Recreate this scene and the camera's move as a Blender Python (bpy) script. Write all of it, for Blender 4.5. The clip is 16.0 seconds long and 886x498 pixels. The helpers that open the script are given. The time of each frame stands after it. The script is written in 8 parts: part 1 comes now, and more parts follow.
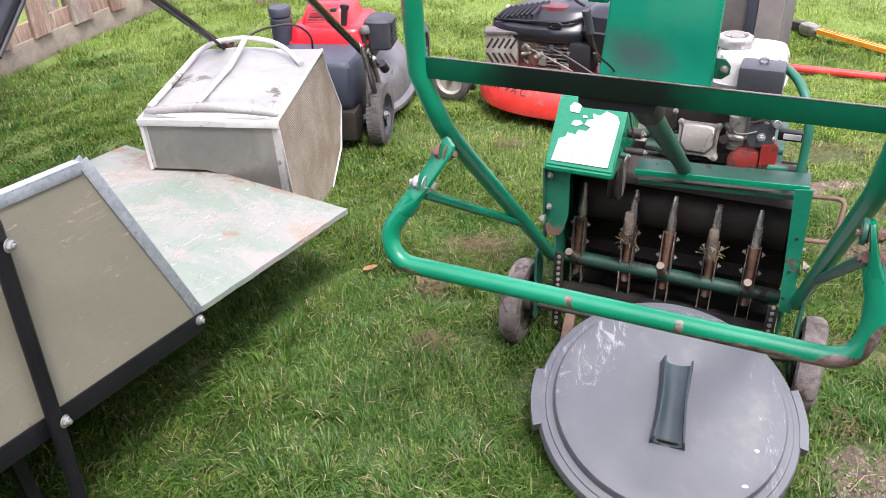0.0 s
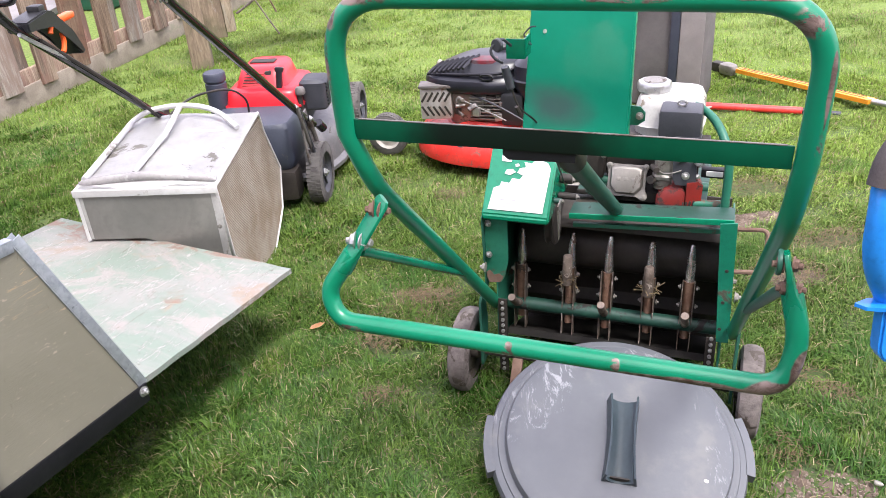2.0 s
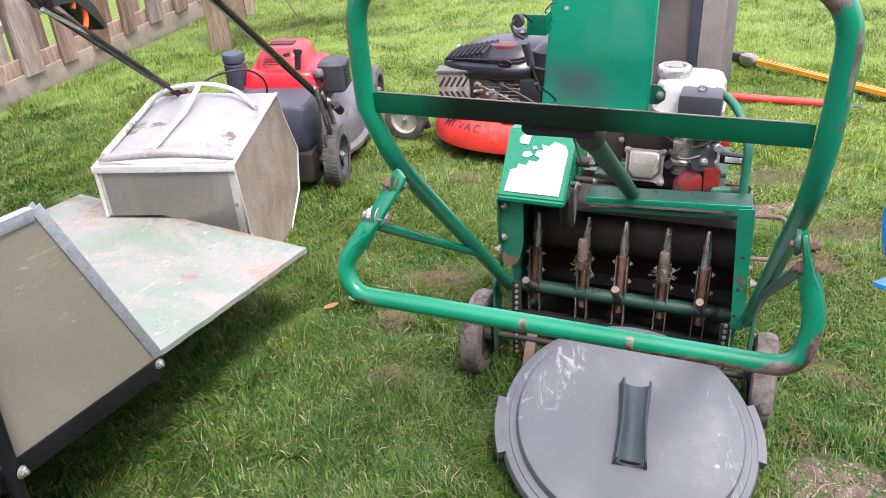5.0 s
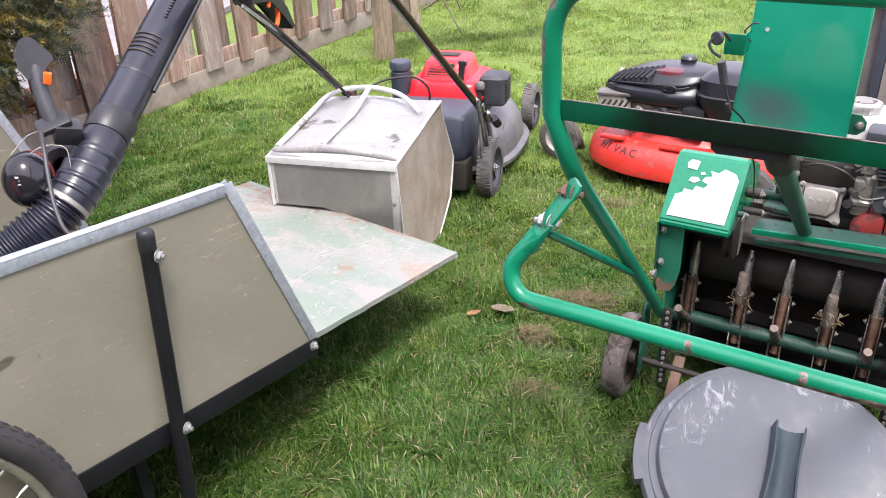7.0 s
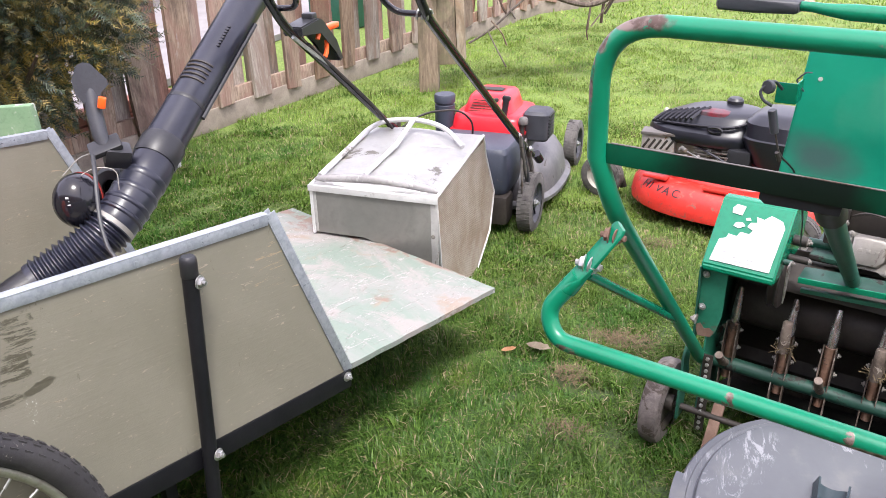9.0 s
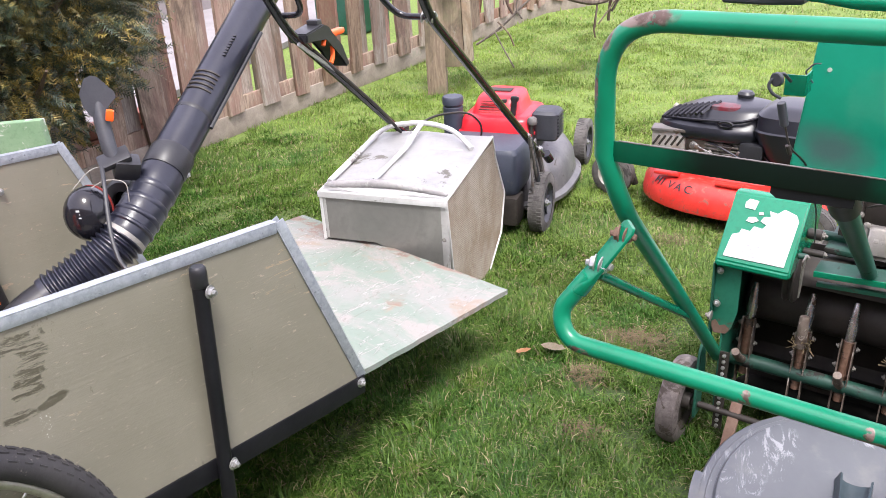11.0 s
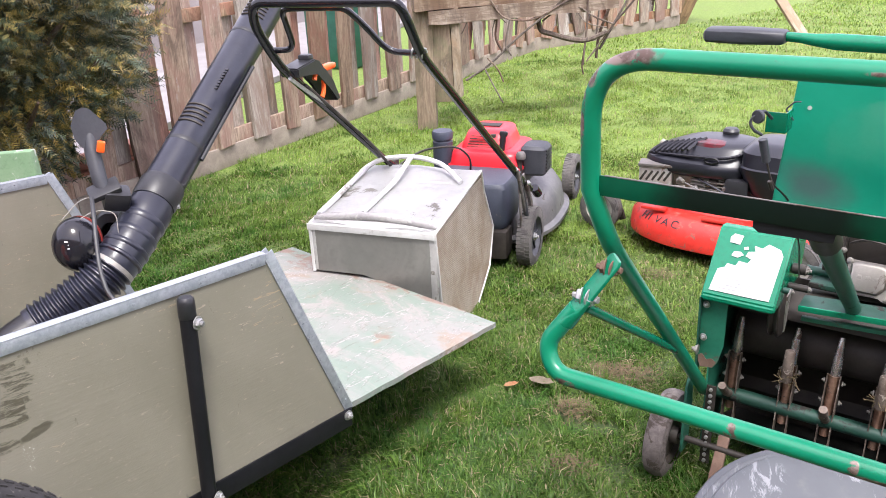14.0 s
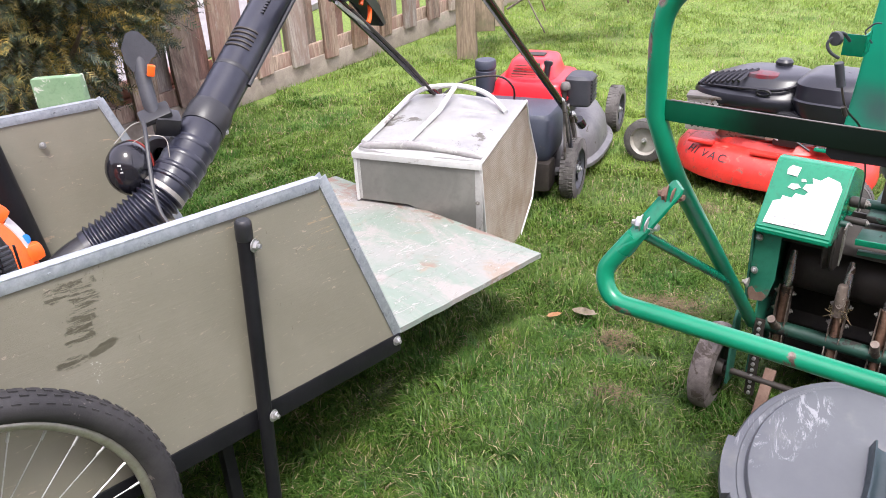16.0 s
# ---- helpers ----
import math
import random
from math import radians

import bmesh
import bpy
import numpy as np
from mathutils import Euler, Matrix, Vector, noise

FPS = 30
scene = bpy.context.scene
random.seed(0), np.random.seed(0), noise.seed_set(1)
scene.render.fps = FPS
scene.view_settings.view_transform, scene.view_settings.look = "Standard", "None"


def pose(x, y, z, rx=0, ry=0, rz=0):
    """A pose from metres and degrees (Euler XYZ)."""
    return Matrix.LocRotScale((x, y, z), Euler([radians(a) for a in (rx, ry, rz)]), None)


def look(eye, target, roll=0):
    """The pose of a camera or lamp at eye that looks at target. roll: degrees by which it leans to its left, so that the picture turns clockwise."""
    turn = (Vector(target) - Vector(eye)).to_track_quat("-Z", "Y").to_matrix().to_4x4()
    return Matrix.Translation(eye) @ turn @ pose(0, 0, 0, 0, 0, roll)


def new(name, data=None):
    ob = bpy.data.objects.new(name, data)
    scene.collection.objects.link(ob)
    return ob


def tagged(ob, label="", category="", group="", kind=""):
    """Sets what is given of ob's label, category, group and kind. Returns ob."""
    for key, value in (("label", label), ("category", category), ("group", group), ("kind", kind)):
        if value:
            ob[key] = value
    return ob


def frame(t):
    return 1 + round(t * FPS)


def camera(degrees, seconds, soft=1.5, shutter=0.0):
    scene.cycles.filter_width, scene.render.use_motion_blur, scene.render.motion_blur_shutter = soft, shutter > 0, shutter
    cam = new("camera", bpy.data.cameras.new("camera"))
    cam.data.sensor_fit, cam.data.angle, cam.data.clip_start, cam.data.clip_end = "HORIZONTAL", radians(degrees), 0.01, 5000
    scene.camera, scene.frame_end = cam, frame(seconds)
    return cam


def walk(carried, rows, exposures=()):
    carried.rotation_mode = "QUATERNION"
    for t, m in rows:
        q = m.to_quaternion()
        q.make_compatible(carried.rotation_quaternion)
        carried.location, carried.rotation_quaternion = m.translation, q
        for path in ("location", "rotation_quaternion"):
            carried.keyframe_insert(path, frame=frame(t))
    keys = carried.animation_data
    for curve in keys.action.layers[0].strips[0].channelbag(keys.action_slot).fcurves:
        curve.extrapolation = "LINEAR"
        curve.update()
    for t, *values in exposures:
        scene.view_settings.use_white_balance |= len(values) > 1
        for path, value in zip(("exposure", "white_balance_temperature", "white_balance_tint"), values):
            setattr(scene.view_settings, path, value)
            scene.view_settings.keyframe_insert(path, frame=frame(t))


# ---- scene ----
cam = camera(58.3, 16.0, soft=0.6)
PATH = [
    (0, (0.0197, 0.0107, 1.3078), (0.0023, 1.6989, 0.2356), -2.72),
    (0.5, (0.0243, 0.0044, 1.3207), (0.1187, 1.7509, 0.3508), -0.70),
    (1, (0.0536, 0.0117, 1.3179), (0.4078, 1.7092, 0.3214), -0.84),
    (1.5, (0.0496, 0.0065, 1.3228), (0.3571, 1.7285, 0.3532), -1.36),
    (2, (0.0395, -0.0067, 1.3229), (0.1539, 1.7381, 0.3521), -4.14),
    (2.5, (0.0452, -0.0215, 1.3132), (0.2441, 1.6789, 0.2794), -2.74),
    (3, (0.0423, -0.0209, 1.3060), (0.2748, 1.6534, 0.2372), -1.00),
    (3.2, (0.0497, -0.0122, 1.3104), (0.2829, 1.6844, 0.2773), -1.43),
    (5.3, (0.0237, -0.0204, 1.3018), (0.0352, 1.7188, 0.3143), -3.79),
    (5.5, (0.0046, -0.0174, 1.2869), (-0.0612, 1.6779, 0.2279), -3.39),
    (6, (-0.0330, -0.0343, 1.2901), (-0.2687, 1.6857, 0.2970), -1.27),
    (6.5, (-0.0324, -0.0435, 1.2881), (-0.2517, 1.6906, 0.3162), -1.55),
    (7, (-0.0300, -0.0472, 1.2931), (-0.2676, 1.7073, 0.3629), -2.29),
    (7.5, (-0.0316, -0.0428, 1.2963), (-0.2996, 1.7224, 0.3952), -2.58),
    (8, (-0.0321, -0.0323, 1.2969), (-0.3167, 1.7352, 0.4052), -1.29),
    (8.5, (-0.0337, -0.0306, 1.3007), (-0.3775, 1.7338, 0.4240), -1.25),
    (8.7, (-0.0362, -0.0378, 1.3031), (-0.3724, 1.7357, 0.4419), -1.09),
    (10.8, (-0.0342, -0.0329, 1.2960), (-0.3735, 1.7359, 0.4263), -2.88),
    (11, (-0.0300, -0.0286, 1.3007), (-0.3955, 1.7421, 0.4457), -3.28),
    (11.5, (-0.0331, -0.0376, 1.2961), (-0.4156, 1.7459, 0.4758), -2.97),
    (12, (-0.0396, -0.0404, 1.2943), (-0.4515, 1.7272, 0.4542), -2.02),
    (12.5, (-0.0372, -0.0278, 1.3031), (-0.4463, 1.7507, 0.4848), -3.73),
    (13, (-0.0316, -0.0304, 1.3001), (-0.4124, 1.7493, 0.4708), -1.77),
    (13.5, (-0.0307, -0.0332, 1.3043), (-0.3966, 1.7727, 0.5265), -2.24),
    (14, (-0.0260, -0.0374, 1.3024), (-0.3678, 1.7726, 0.5234), -2.55),
    (14.5, (-0.0358, -0.0384, 1.2967), (-0.3938, 1.7407, 0.4560), -2.31),
    (15, (-0.0577, -0.0401, 1.2771), (-0.3914, 1.7092, 0.3668), -2.02),
    (15.5, (-0.0542, -0.0515, 1.3049), (-0.5433, 1.6770, 0.4258), -5.70),
    (16, (-0.0671, -0.0489, 1.2882), (-0.4773, 1.6775, 0.3655), -2.87),
]
walk(cam, [(t, look(eye, target, roll)) for t, eye, target, roll in PATH])

# ---- light ----
world = bpy.data.worlds.new("overcast_sky")
scene.world = world
world.use_nodes = True
wn = world.node_tree.nodes
sky = wn.new("ShaderNodeTexSky")
sky.sky_type = "NISHITA"
sky.sun_disc = False
sky.sun_elevation, sky.sun_rotation = radians(64), radians(158)
sky.air_density, sky.dust_density, sky.ozone_density = 1.0, 4.0, 1.0
soften = wn.new("ShaderNodeMix")
soften.data_type = "RGBA"
soften.inputs[0].default_value = 0.62
soften.inputs[7].default_value = (7.0, 6.33, 7.55, 1)
world.node_tree.links.new(sky.outputs[0], soften.inputs[6])
world.node_tree.links.new(soften.outputs[2], wn["Background"].inputs[0])
wn["Background"].inputs[1].default_value = 0.15
sun_data = bpy.data.lights.new("sun", "SUN")
sun_data.energy, sun_data.angle, sun_data.color = 1.7, radians(14), (1.0, 0.98, 0.96)
sun = new("sun", sun_data)
sun.matrix_world = look((1.1, -2.7, 6), (0, 0, 0))
scene.view_settings.exposure = 1.61


# ---- materials ----
class Nodes:
    """A node tree with short hands for wiring."""

    def __init__(self, name):
        self.m = bpy.data.materials.new(name)
        self.m.use_nodes = True
        self.t = self.m.node_tree
        self.p = self.t.nodes["Principled BSDF"]
        self.co = self.add("ShaderNodeTexCoord").outputs["Object"]

    def add(self, kind, **props):
        n = self.t.nodes.new(kind)
        for k, v in props.items():
            setattr(n, k, v)
        return n

    def wire(self, a, b):
        self.t.links.new(a, b)

    def put(self, sock, v):
        if isinstance(v, bpy.types.NodeSocket):
            self.wire(v, sock)
        else:
            sock.default_value = v

    def noise(self, scale, detail=5, rough=0.6, warp=0.0, co=None, stretch=None):
        n = self.add("ShaderNodeTexNoise")
        n.inputs["Scale"].default_value, n.inputs["Detail"].default_value = scale, detail
        n.inputs["Roughness"].default_value, n.inputs["Distortion"].default_value = rough, warp
        src = co or self.co
        if stretch:
            mp = self.add("ShaderNodeMapping")
            mp.inputs["Scale"].default_value = stretch
            self.wire(src, mp.inputs[0])
            src = mp.outputs[0]
        self.wire(src, n.inputs["Vector"])
        return n.outputs["Fac"]

    def ramp(self, fac, lo, hi):
        n = self.add("ShaderNodeMapRange", interpolation_type="SMOOTHSTEP")
        self.wire(fac, n.inputs[0])
        n.inputs[1].default_value, n.inputs[2].default_value = lo, hi
        return n.outputs[0]

    def mix(self, fac, a, b):
        n = self.add("ShaderNodeMix", data_type="RGBA")
        self.put(n.inputs[0], fac)
        self.put(n.inputs[6], a if isinstance(a, bpy.types.NodeSocket) else (*a, 1))
        self.put(n.inputs[7], b if isinstance(b, bpy.types.NodeSocket) else (*b, 1))
        return n.outputs[2]

    def math(self, op, a, b=0.0, c=0.0):
        n = self.add("ShaderNodeMath", operation=op)
        for s, v in zip(n.inputs, (a, b, c)):
            self.put(s, v)
        return n.outputs[0]

    def blob(self, loc, rot, size, ragged=0.5, scale=14, soft=0.3):
        """1 inside an ellipsoid with a ragged rim, 0 outside."""
        mp = self.add("ShaderNodeMapping", vector_type="TEXTURE")
        mp.inputs[1].default_value, mp.inputs[2].default_value, mp.inputs[3].default_value = loc, [radians(a) for a in rot], size
        self.wire(self.co, mp.inputs[0])
        ln = self.add("ShaderNodeVectorMath", operation="LENGTH")
        self.wire(mp.outputs[0], ln.inputs[0])
        d = self.math("ADD", ln.outputs["Value"], self.math("MULTIPLY", self.math("SUBTRACT", self.noise(scale, 6), 0.5), ragged * 3))
        return self.math("SUBTRACT", 1.0, self.ramp(d, 1.1 - soft, 1.1))

    def shade(self, col, rough, metal=0.0, bump=None, strength=0.2, dist=0.002):
        self.put(self.p.inputs["Base Color"], col if isinstance(col, bpy.types.NodeSocket) else (*col, 1))
        self.put(self.p.inputs["Roughness"], rough)
        self.put(self.p.inputs["Metallic"], metal)
        if bump is not None:
            b = self.add("ShaderNodeBump")
            b.inputs["Strength"].default_value, b.inputs["Distance"].default_value = strength, dist
            self.wire(bump, b.inputs["Height"])
            self.wire(b.outputs[0], self.p.inputs["Normal"])
        return self.m


def surface(name, c1, c2, rough=0.5, metal=0.0, scale=9, fine=90, bump=0.15, wear=None, amount=0.62, wscale=14, wrough=0.85, wmetal=0.0, vary=0.0, stretch=None, sheen=0.5):
    """Two tones at two scales, fine relief, and wear patches that show another colour."""
    n = Nodes(name)
    small = n.noise(fine, 4, 0.7, stretch=stretch)
    col = n.mix(n.ramp(n.noise(scale, 6, 0.65, 0.4, stretch=stretch), 0.3, 0.7), c1, c2)
    col = n.mix(n.math("MULTIPLY", n.ramp(small, 0.45, 0.75), 0.35), col, [c * 0.55 for c in c1])
    ro, me = rough, metal
    if wear:
        w = n.ramp(n.noise(wscale, 9, 0.68, 0.6), amount, amount + 0.05)
        col, ro = n.mix(w, col, wear), n.math("ADD", n.math("MULTIPLY", w, wrough - rough), rough)
        me = n.math("ADD", n.math("MULTIPLY", w, wmetal - metal), metal)
    else:
        ro = n.math("ADD", rough - 0.08, n.math("MULTIPLY", small, 0.16))
    if vary:
        info = n.add("ShaderNodeObjectInfo")
        hs = n.add("ShaderNodeHueSaturation")
        n.wire(n.math("ADD", 1 - vary, n.math("MULTIPLY", info.outputs["Random"], 2 * vary)), hs.inputs["Value"])
        n.wire(col, hs.inputs["Color"])
        col = hs.outputs[0]
    n.p.inputs["Specular IOR Level"].default_value = sheen
    return n.shade(col, ro, me, small, bump)


GREEN = surface("green_machine_paint", (0.0, 0.15, 0.076), (0.002, 0.19, 0.1), 0.27, wear=(0.16, 0.085, 0.065), amount=0.69, wscale=17, scale=5)
GREEN_DIRTY = surface("green_paint_dirty", (0.006, 0.1, 0.058), (0.02, 0.135, 0.085), 0.45, wear=(0.09, 0.065, 0.048), amount=0.58, wscale=12, scale=6)
GREEN_EDGE = surface("green_paint_grubby", (0.002, 0.13, 0.075), (0.006, 0.17, 0.1), 0.4, wear=(0.07, 0.055, 0.04), amount=0.61, wscale=16, scale=8)
GREEN_OLD = surface("green_paint_oily", (0.008, 0.07, 0.045), (0.02, 0.095, 0.065), 0.45, wear=(0.05, 0.04, 0.032), amount=0.62, wscale=10)
RUST = surface("rusted_steel", (0.13, 0.075, 0.055), (0.22, 0.145, 0.11), 0.85, 0.2, fine=160, bump=0.4)
GREEN_GRIMY = surface("grimy_green_plate", (0.008, 0.04, 0.028), (0.015, 0.06, 0.042), 0.5, wear=(0.02, 0.017, 0.015), amount=0.55, wscale=9)
GRIMY_STEEL = surface("grimy_brown_steel", (0.085, 0.062, 0.048), (0.2, 0.16, 0.135), 0.55, 0.3, scale=34, fine=120, bump=0.5, wear=(0.34, 0.3, 0.26), amount=0.58, wscale=38)
WORN_RUST = surface("rubbed_rusty_bar", (0.16, 0.085, 0.055), (0.27, 0.17, 0.12), 0.6, 0.35, scale=28, fine=150, bump=0.4, wear=(0.06, 0.045, 0.035), amount=0.55, wscale=30)
OILY = surface("oily_black_steel", (0.02, 0.017, 0.015), (0.042, 0.035, 0.03), 0.55, 0.0, fine=50, wear=(0.04, 0.03, 0.022), amount=0.6, wscale=9, sheen=0.35)
# Sooty engine foot, and the painted shade below the reel.
SOOT_AND_SHADE = surface("greasy_soot", (0.009, 0.0085, 0.008), (0.02, 0.018, 0.016), 0.85, 0.0, fine=60, bump=0.4, wear=(0.018, 0.032, 0.024), amount=0.62, wscale=12, sheen=0.15)
BLACK_PAINT = surface("black_tube_paint", (0.006, 0.006, 0.008), (0.01, 0.01, 0.0125), 0.45, wear=(0.2, 0.2, 0.21), amount=0.715, wscale=26, sheen=0.28)
BLACK_PLASTIC = surface("black_plastic", (0.012, 0.012, 0.015), (0.02, 0.021, 0.024), 0.42, fine=200, bump=0.08)
BLACK_GLOSS = surface("black_gloss_plastic", (0.008, 0.008, 0.011), (0.014, 0.014, 0.018), 0.14, bump=0.03)
CHARCOAL = surface("charcoal_plastic", (0.025, 0.027, 0.034), (0.042, 0.044, 0.052), 0.5, fine=240, bump=0.12, wear=(0.16, 0.15, 0.14), amount=0.68)
NAVY = surface("dark_blue_grey_shell", (0.03, 0.036, 0.055), (0.045, 0.052, 0.072), 0.5, fine=160, wear=(0.13, 0.11, 0.09), amount=0.64)
STEEL = surface("bright_zinc", (0.5, 0.5, 0.49), (0.36, 0.36, 0.36), 0.3, 0.75, scale=40)
CAST = surface("cast_aluminium", (0.3, 0.283, 0.255), (0.19, 0.178, 0.16), 0.5, 0.6, fine=120, wear=(0.07, 0.055, 0.045), amount=0.57, wscale=18, bump=0.3)
CHROME_TINE = surface("ground_polished_steel", (0.62, 0.6, 0.59), (0.3, 0.27, 0.26), 0.24, 0.75, scale=30, wear=(0.13, 0.085, 0.065), amount=0.6, wscale=24)
GALV = surface("galvanised_edging", (0.33, 0.36, 0.4), (0.46, 0.49, 0.53), 0.42, 0.55, scale=60, wear=(0.14, 0.15, 0.17), amount=0.63, wscale=40)
ALLOY = surface("dull_aluminium_sheet", (0.66, 0.66, 0.65), (0.5, 0.495, 0.485), 0.4, 0.25, scale=3, fine=24, wear=(0.24, 0.225, 0.2), amount=0.6, wscale=7, bump=0.08)
STRIP = surface("dirty_aluminium_strip", (0.46, 0.455, 0.44), (0.33, 0.325, 0.31), 0.45, 0.3, scale=14, fine=40, wear=(0.16, 0.14, 0.12), amount=0.57, wscale=16)
# Shaded copy of the aluminium: shade put into the colour for front and underside.
ALLOY_SHADED = surface("shaded_dirty_aluminium", (0.25, 0.245, 0.225), (0.17, 0.168, 0.155), 0.42, 0.45, scale=4, fine=30, bump=0.05)
TYRE = surface("worn_rubber", (0.017, 0.016, 0.018), (0.036, 0.034, 0.035), 0.75, fine=130, bump=0.35, wear=(0.13, 0.115, 0.105), amount=0.6, wscale=20)
TYRE_MUD = surface("muddy_rubber", (0.05, 0.047, 0.045), (0.125, 0.117, 0.11), 0.9, fine=130, bump=0.4, wear=(0.045, 0.04, 0.04), amount=0.56, wscale=16)
TYRE_GREY = surface("scuffed_grey_rubber", (0.075, 0.064, 0.06), (0.17, 0.147, 0.138), 0.9, scale=22, fine=110, bump=0.9, wear=(0.055, 0.043, 0.034), amount=0.54, wscale=24)
RED = surface("red_engine_cover", (0.52, 0.012, 0.022), (0.6, 0.02, 0.03), 0.32, scale=4, bump=0.04)
RED_DECK = surface("red_deck_paint", (0.56, 0.026, 0.02), (0.64, 0.045, 0.034), 0.38, wear=(0.26, 0.085, 0.065), amount=0.57, wscale=34)
# Oily red paint of the casings; also the shade colour of the vent slots.
RED_DIRTY_SHADE = surface("red_oily_casing", (0.26, 0.018, 0.012), (0.15, 0.014, 0.011), 0.5, wear=(0.04, 0.024, 0.02), amount=0.5, wscale=20)
WHITE_TANK = surface("off_white_tank", (0.44, 0.435, 0.415), (0.36, 0.35, 0.33), 0.35, wear=(0.2, 0.17, 0.13), amount=0.57, wscale=13)
PAPER = surface("weathered_paper", (0.52, 0.515, 0.51), (0.44, 0.435, 0.43), 0.7, wear=(0.34, 0.35, 0.35), amount=0.64)
INK = surface("faded_ink", (0.42, 0.425, 0.44), (0.47, 0.47, 0.48), 0.7)
BLUE = surface("blue_machine_paint", (0.01, 0.17, 0.55), (0.015, 0.22, 0.66), 0.33, wear=(0.17, 0.13, 0.13), amount=0.68, wscale=14)
BLUE_WORN = surface("scraped_blue_plate", (0.01, 0.16, 0.52), (0.02, 0.21, 0.62), 0.36, wear=(0.12, 0.12, 0.15), amount=0.55, wscale=26, wrough=0.6)
BRACKET = surface("dusty_grey_bracket", (0.1, 0.092, 0.088), (0.17, 0.155, 0.145), 0.6, 0.2, wear=(0.06, 0.045, 0.035), amount=0.56)
DISC = surface("dusty_cream_disc", (0.36, 0.345, 0.31), (0.27, 0.255, 0.225), 0.55, wear=(0.2, 0.17, 0.13), amount=0.6)
FOAM = surface("perished_foam_grip", (0.052, 0.044, 0.045), (0.082, 0.07, 0.07), 0.95, fine=300, bump=0.5)
TUBE_PLASTIC = surface("sheeny_black_tube", (0.011, 0.012, 0.021), (0.019, 0.021, 0.033), 0.3, fine=160, bump=0.06, wear=(0.05, 0.05, 0.055), amount=0.66)
ORANGE = surface("orange_plastic", (0.85, 0.10, 0.012), (0.9, 0.13, 0.02), 0.35, bump=0.04)
ORANGE_GUARD = surface("amber_blade_guard", (0.75, 0.26, 0.015), (0.82, 0.33, 0.03), 0.4, wear=(0.25, 0.08, 0.01), amount=0.63)
RED_POLE = surface("red_pole_paint", (0.75, 0.03, 0.03), (0.8, 0.06, 0.05), 0.35)
DARK_HOLE = surface("dark_hole", (0.002, 0.002, 0.002), (0.004, 0.004, 0.004), 0.9)
MESH_WIRE = surface("dull_mesh_wire", (0.3, 0.27, 0.21), (0.2, 0.155, 0.1), 0.6, 0.2, scale=9, fine=60)
FABRIC = surface("grey_bag_fabric", (0.1, 0.093, 0.092), (0.135, 0.125, 0.122), 0.95, fine=260, bump=0.3)
FABRIC_LIGHT = surface("grey_bag_end", (0.2, 0.18, 0.175), (0.25, 0.23, 0.22), 0.9, fine=260, bump=0.3)
CONCRETE = surface("concrete_gravel_board", (0.21, 0.175, 0.14), (0.31, 0.265, 0.22), 0.92, fine=120, bump=0.4, wear=(0.24, 0.22, 0.17), amount=0.6, wscale=9)
SOIL = surface("bare_soil", (0.064, 0.045, 0.033), (0.155, 0.116, 0.088), 0.97, scale=34, fine=170, bump=1.0, wear=(0.25, 0.2, 0.16), amount=0.56, wscale=95)
STONE = surface("pale_pebbles", (0.31, 0.26, 0.21), (0.12, 0.088, 0.066), 0.85, scale=60)
LEAF_DRY = surface("dry_leaf", (0.42, 0.19, 0.08), (0.55, 0.33, 0.19), 0.8, scale=60)
THATCH = surface("dead_thatch", (0.19, 0.14, 0.075), (0.075, 0.058, 0.032), 0.95, scale=60, fine=160, bump=0.6)
BRICK = surface("old_red_brick", (0.3, 0.12, 0.085), (0.38, 0.19, 0.14), 0.9, fine=80, vary=0.25)
PAVING = surface("pale_paving", (0.2, 0.185, 0.19), (0.26, 0.245, 0.25), 0.9, scale=3)
RENDER = surface("pale_render", (0.24, 0.215, 0.21), (0.3, 0.27, 0.265), 0.9, scale=2)


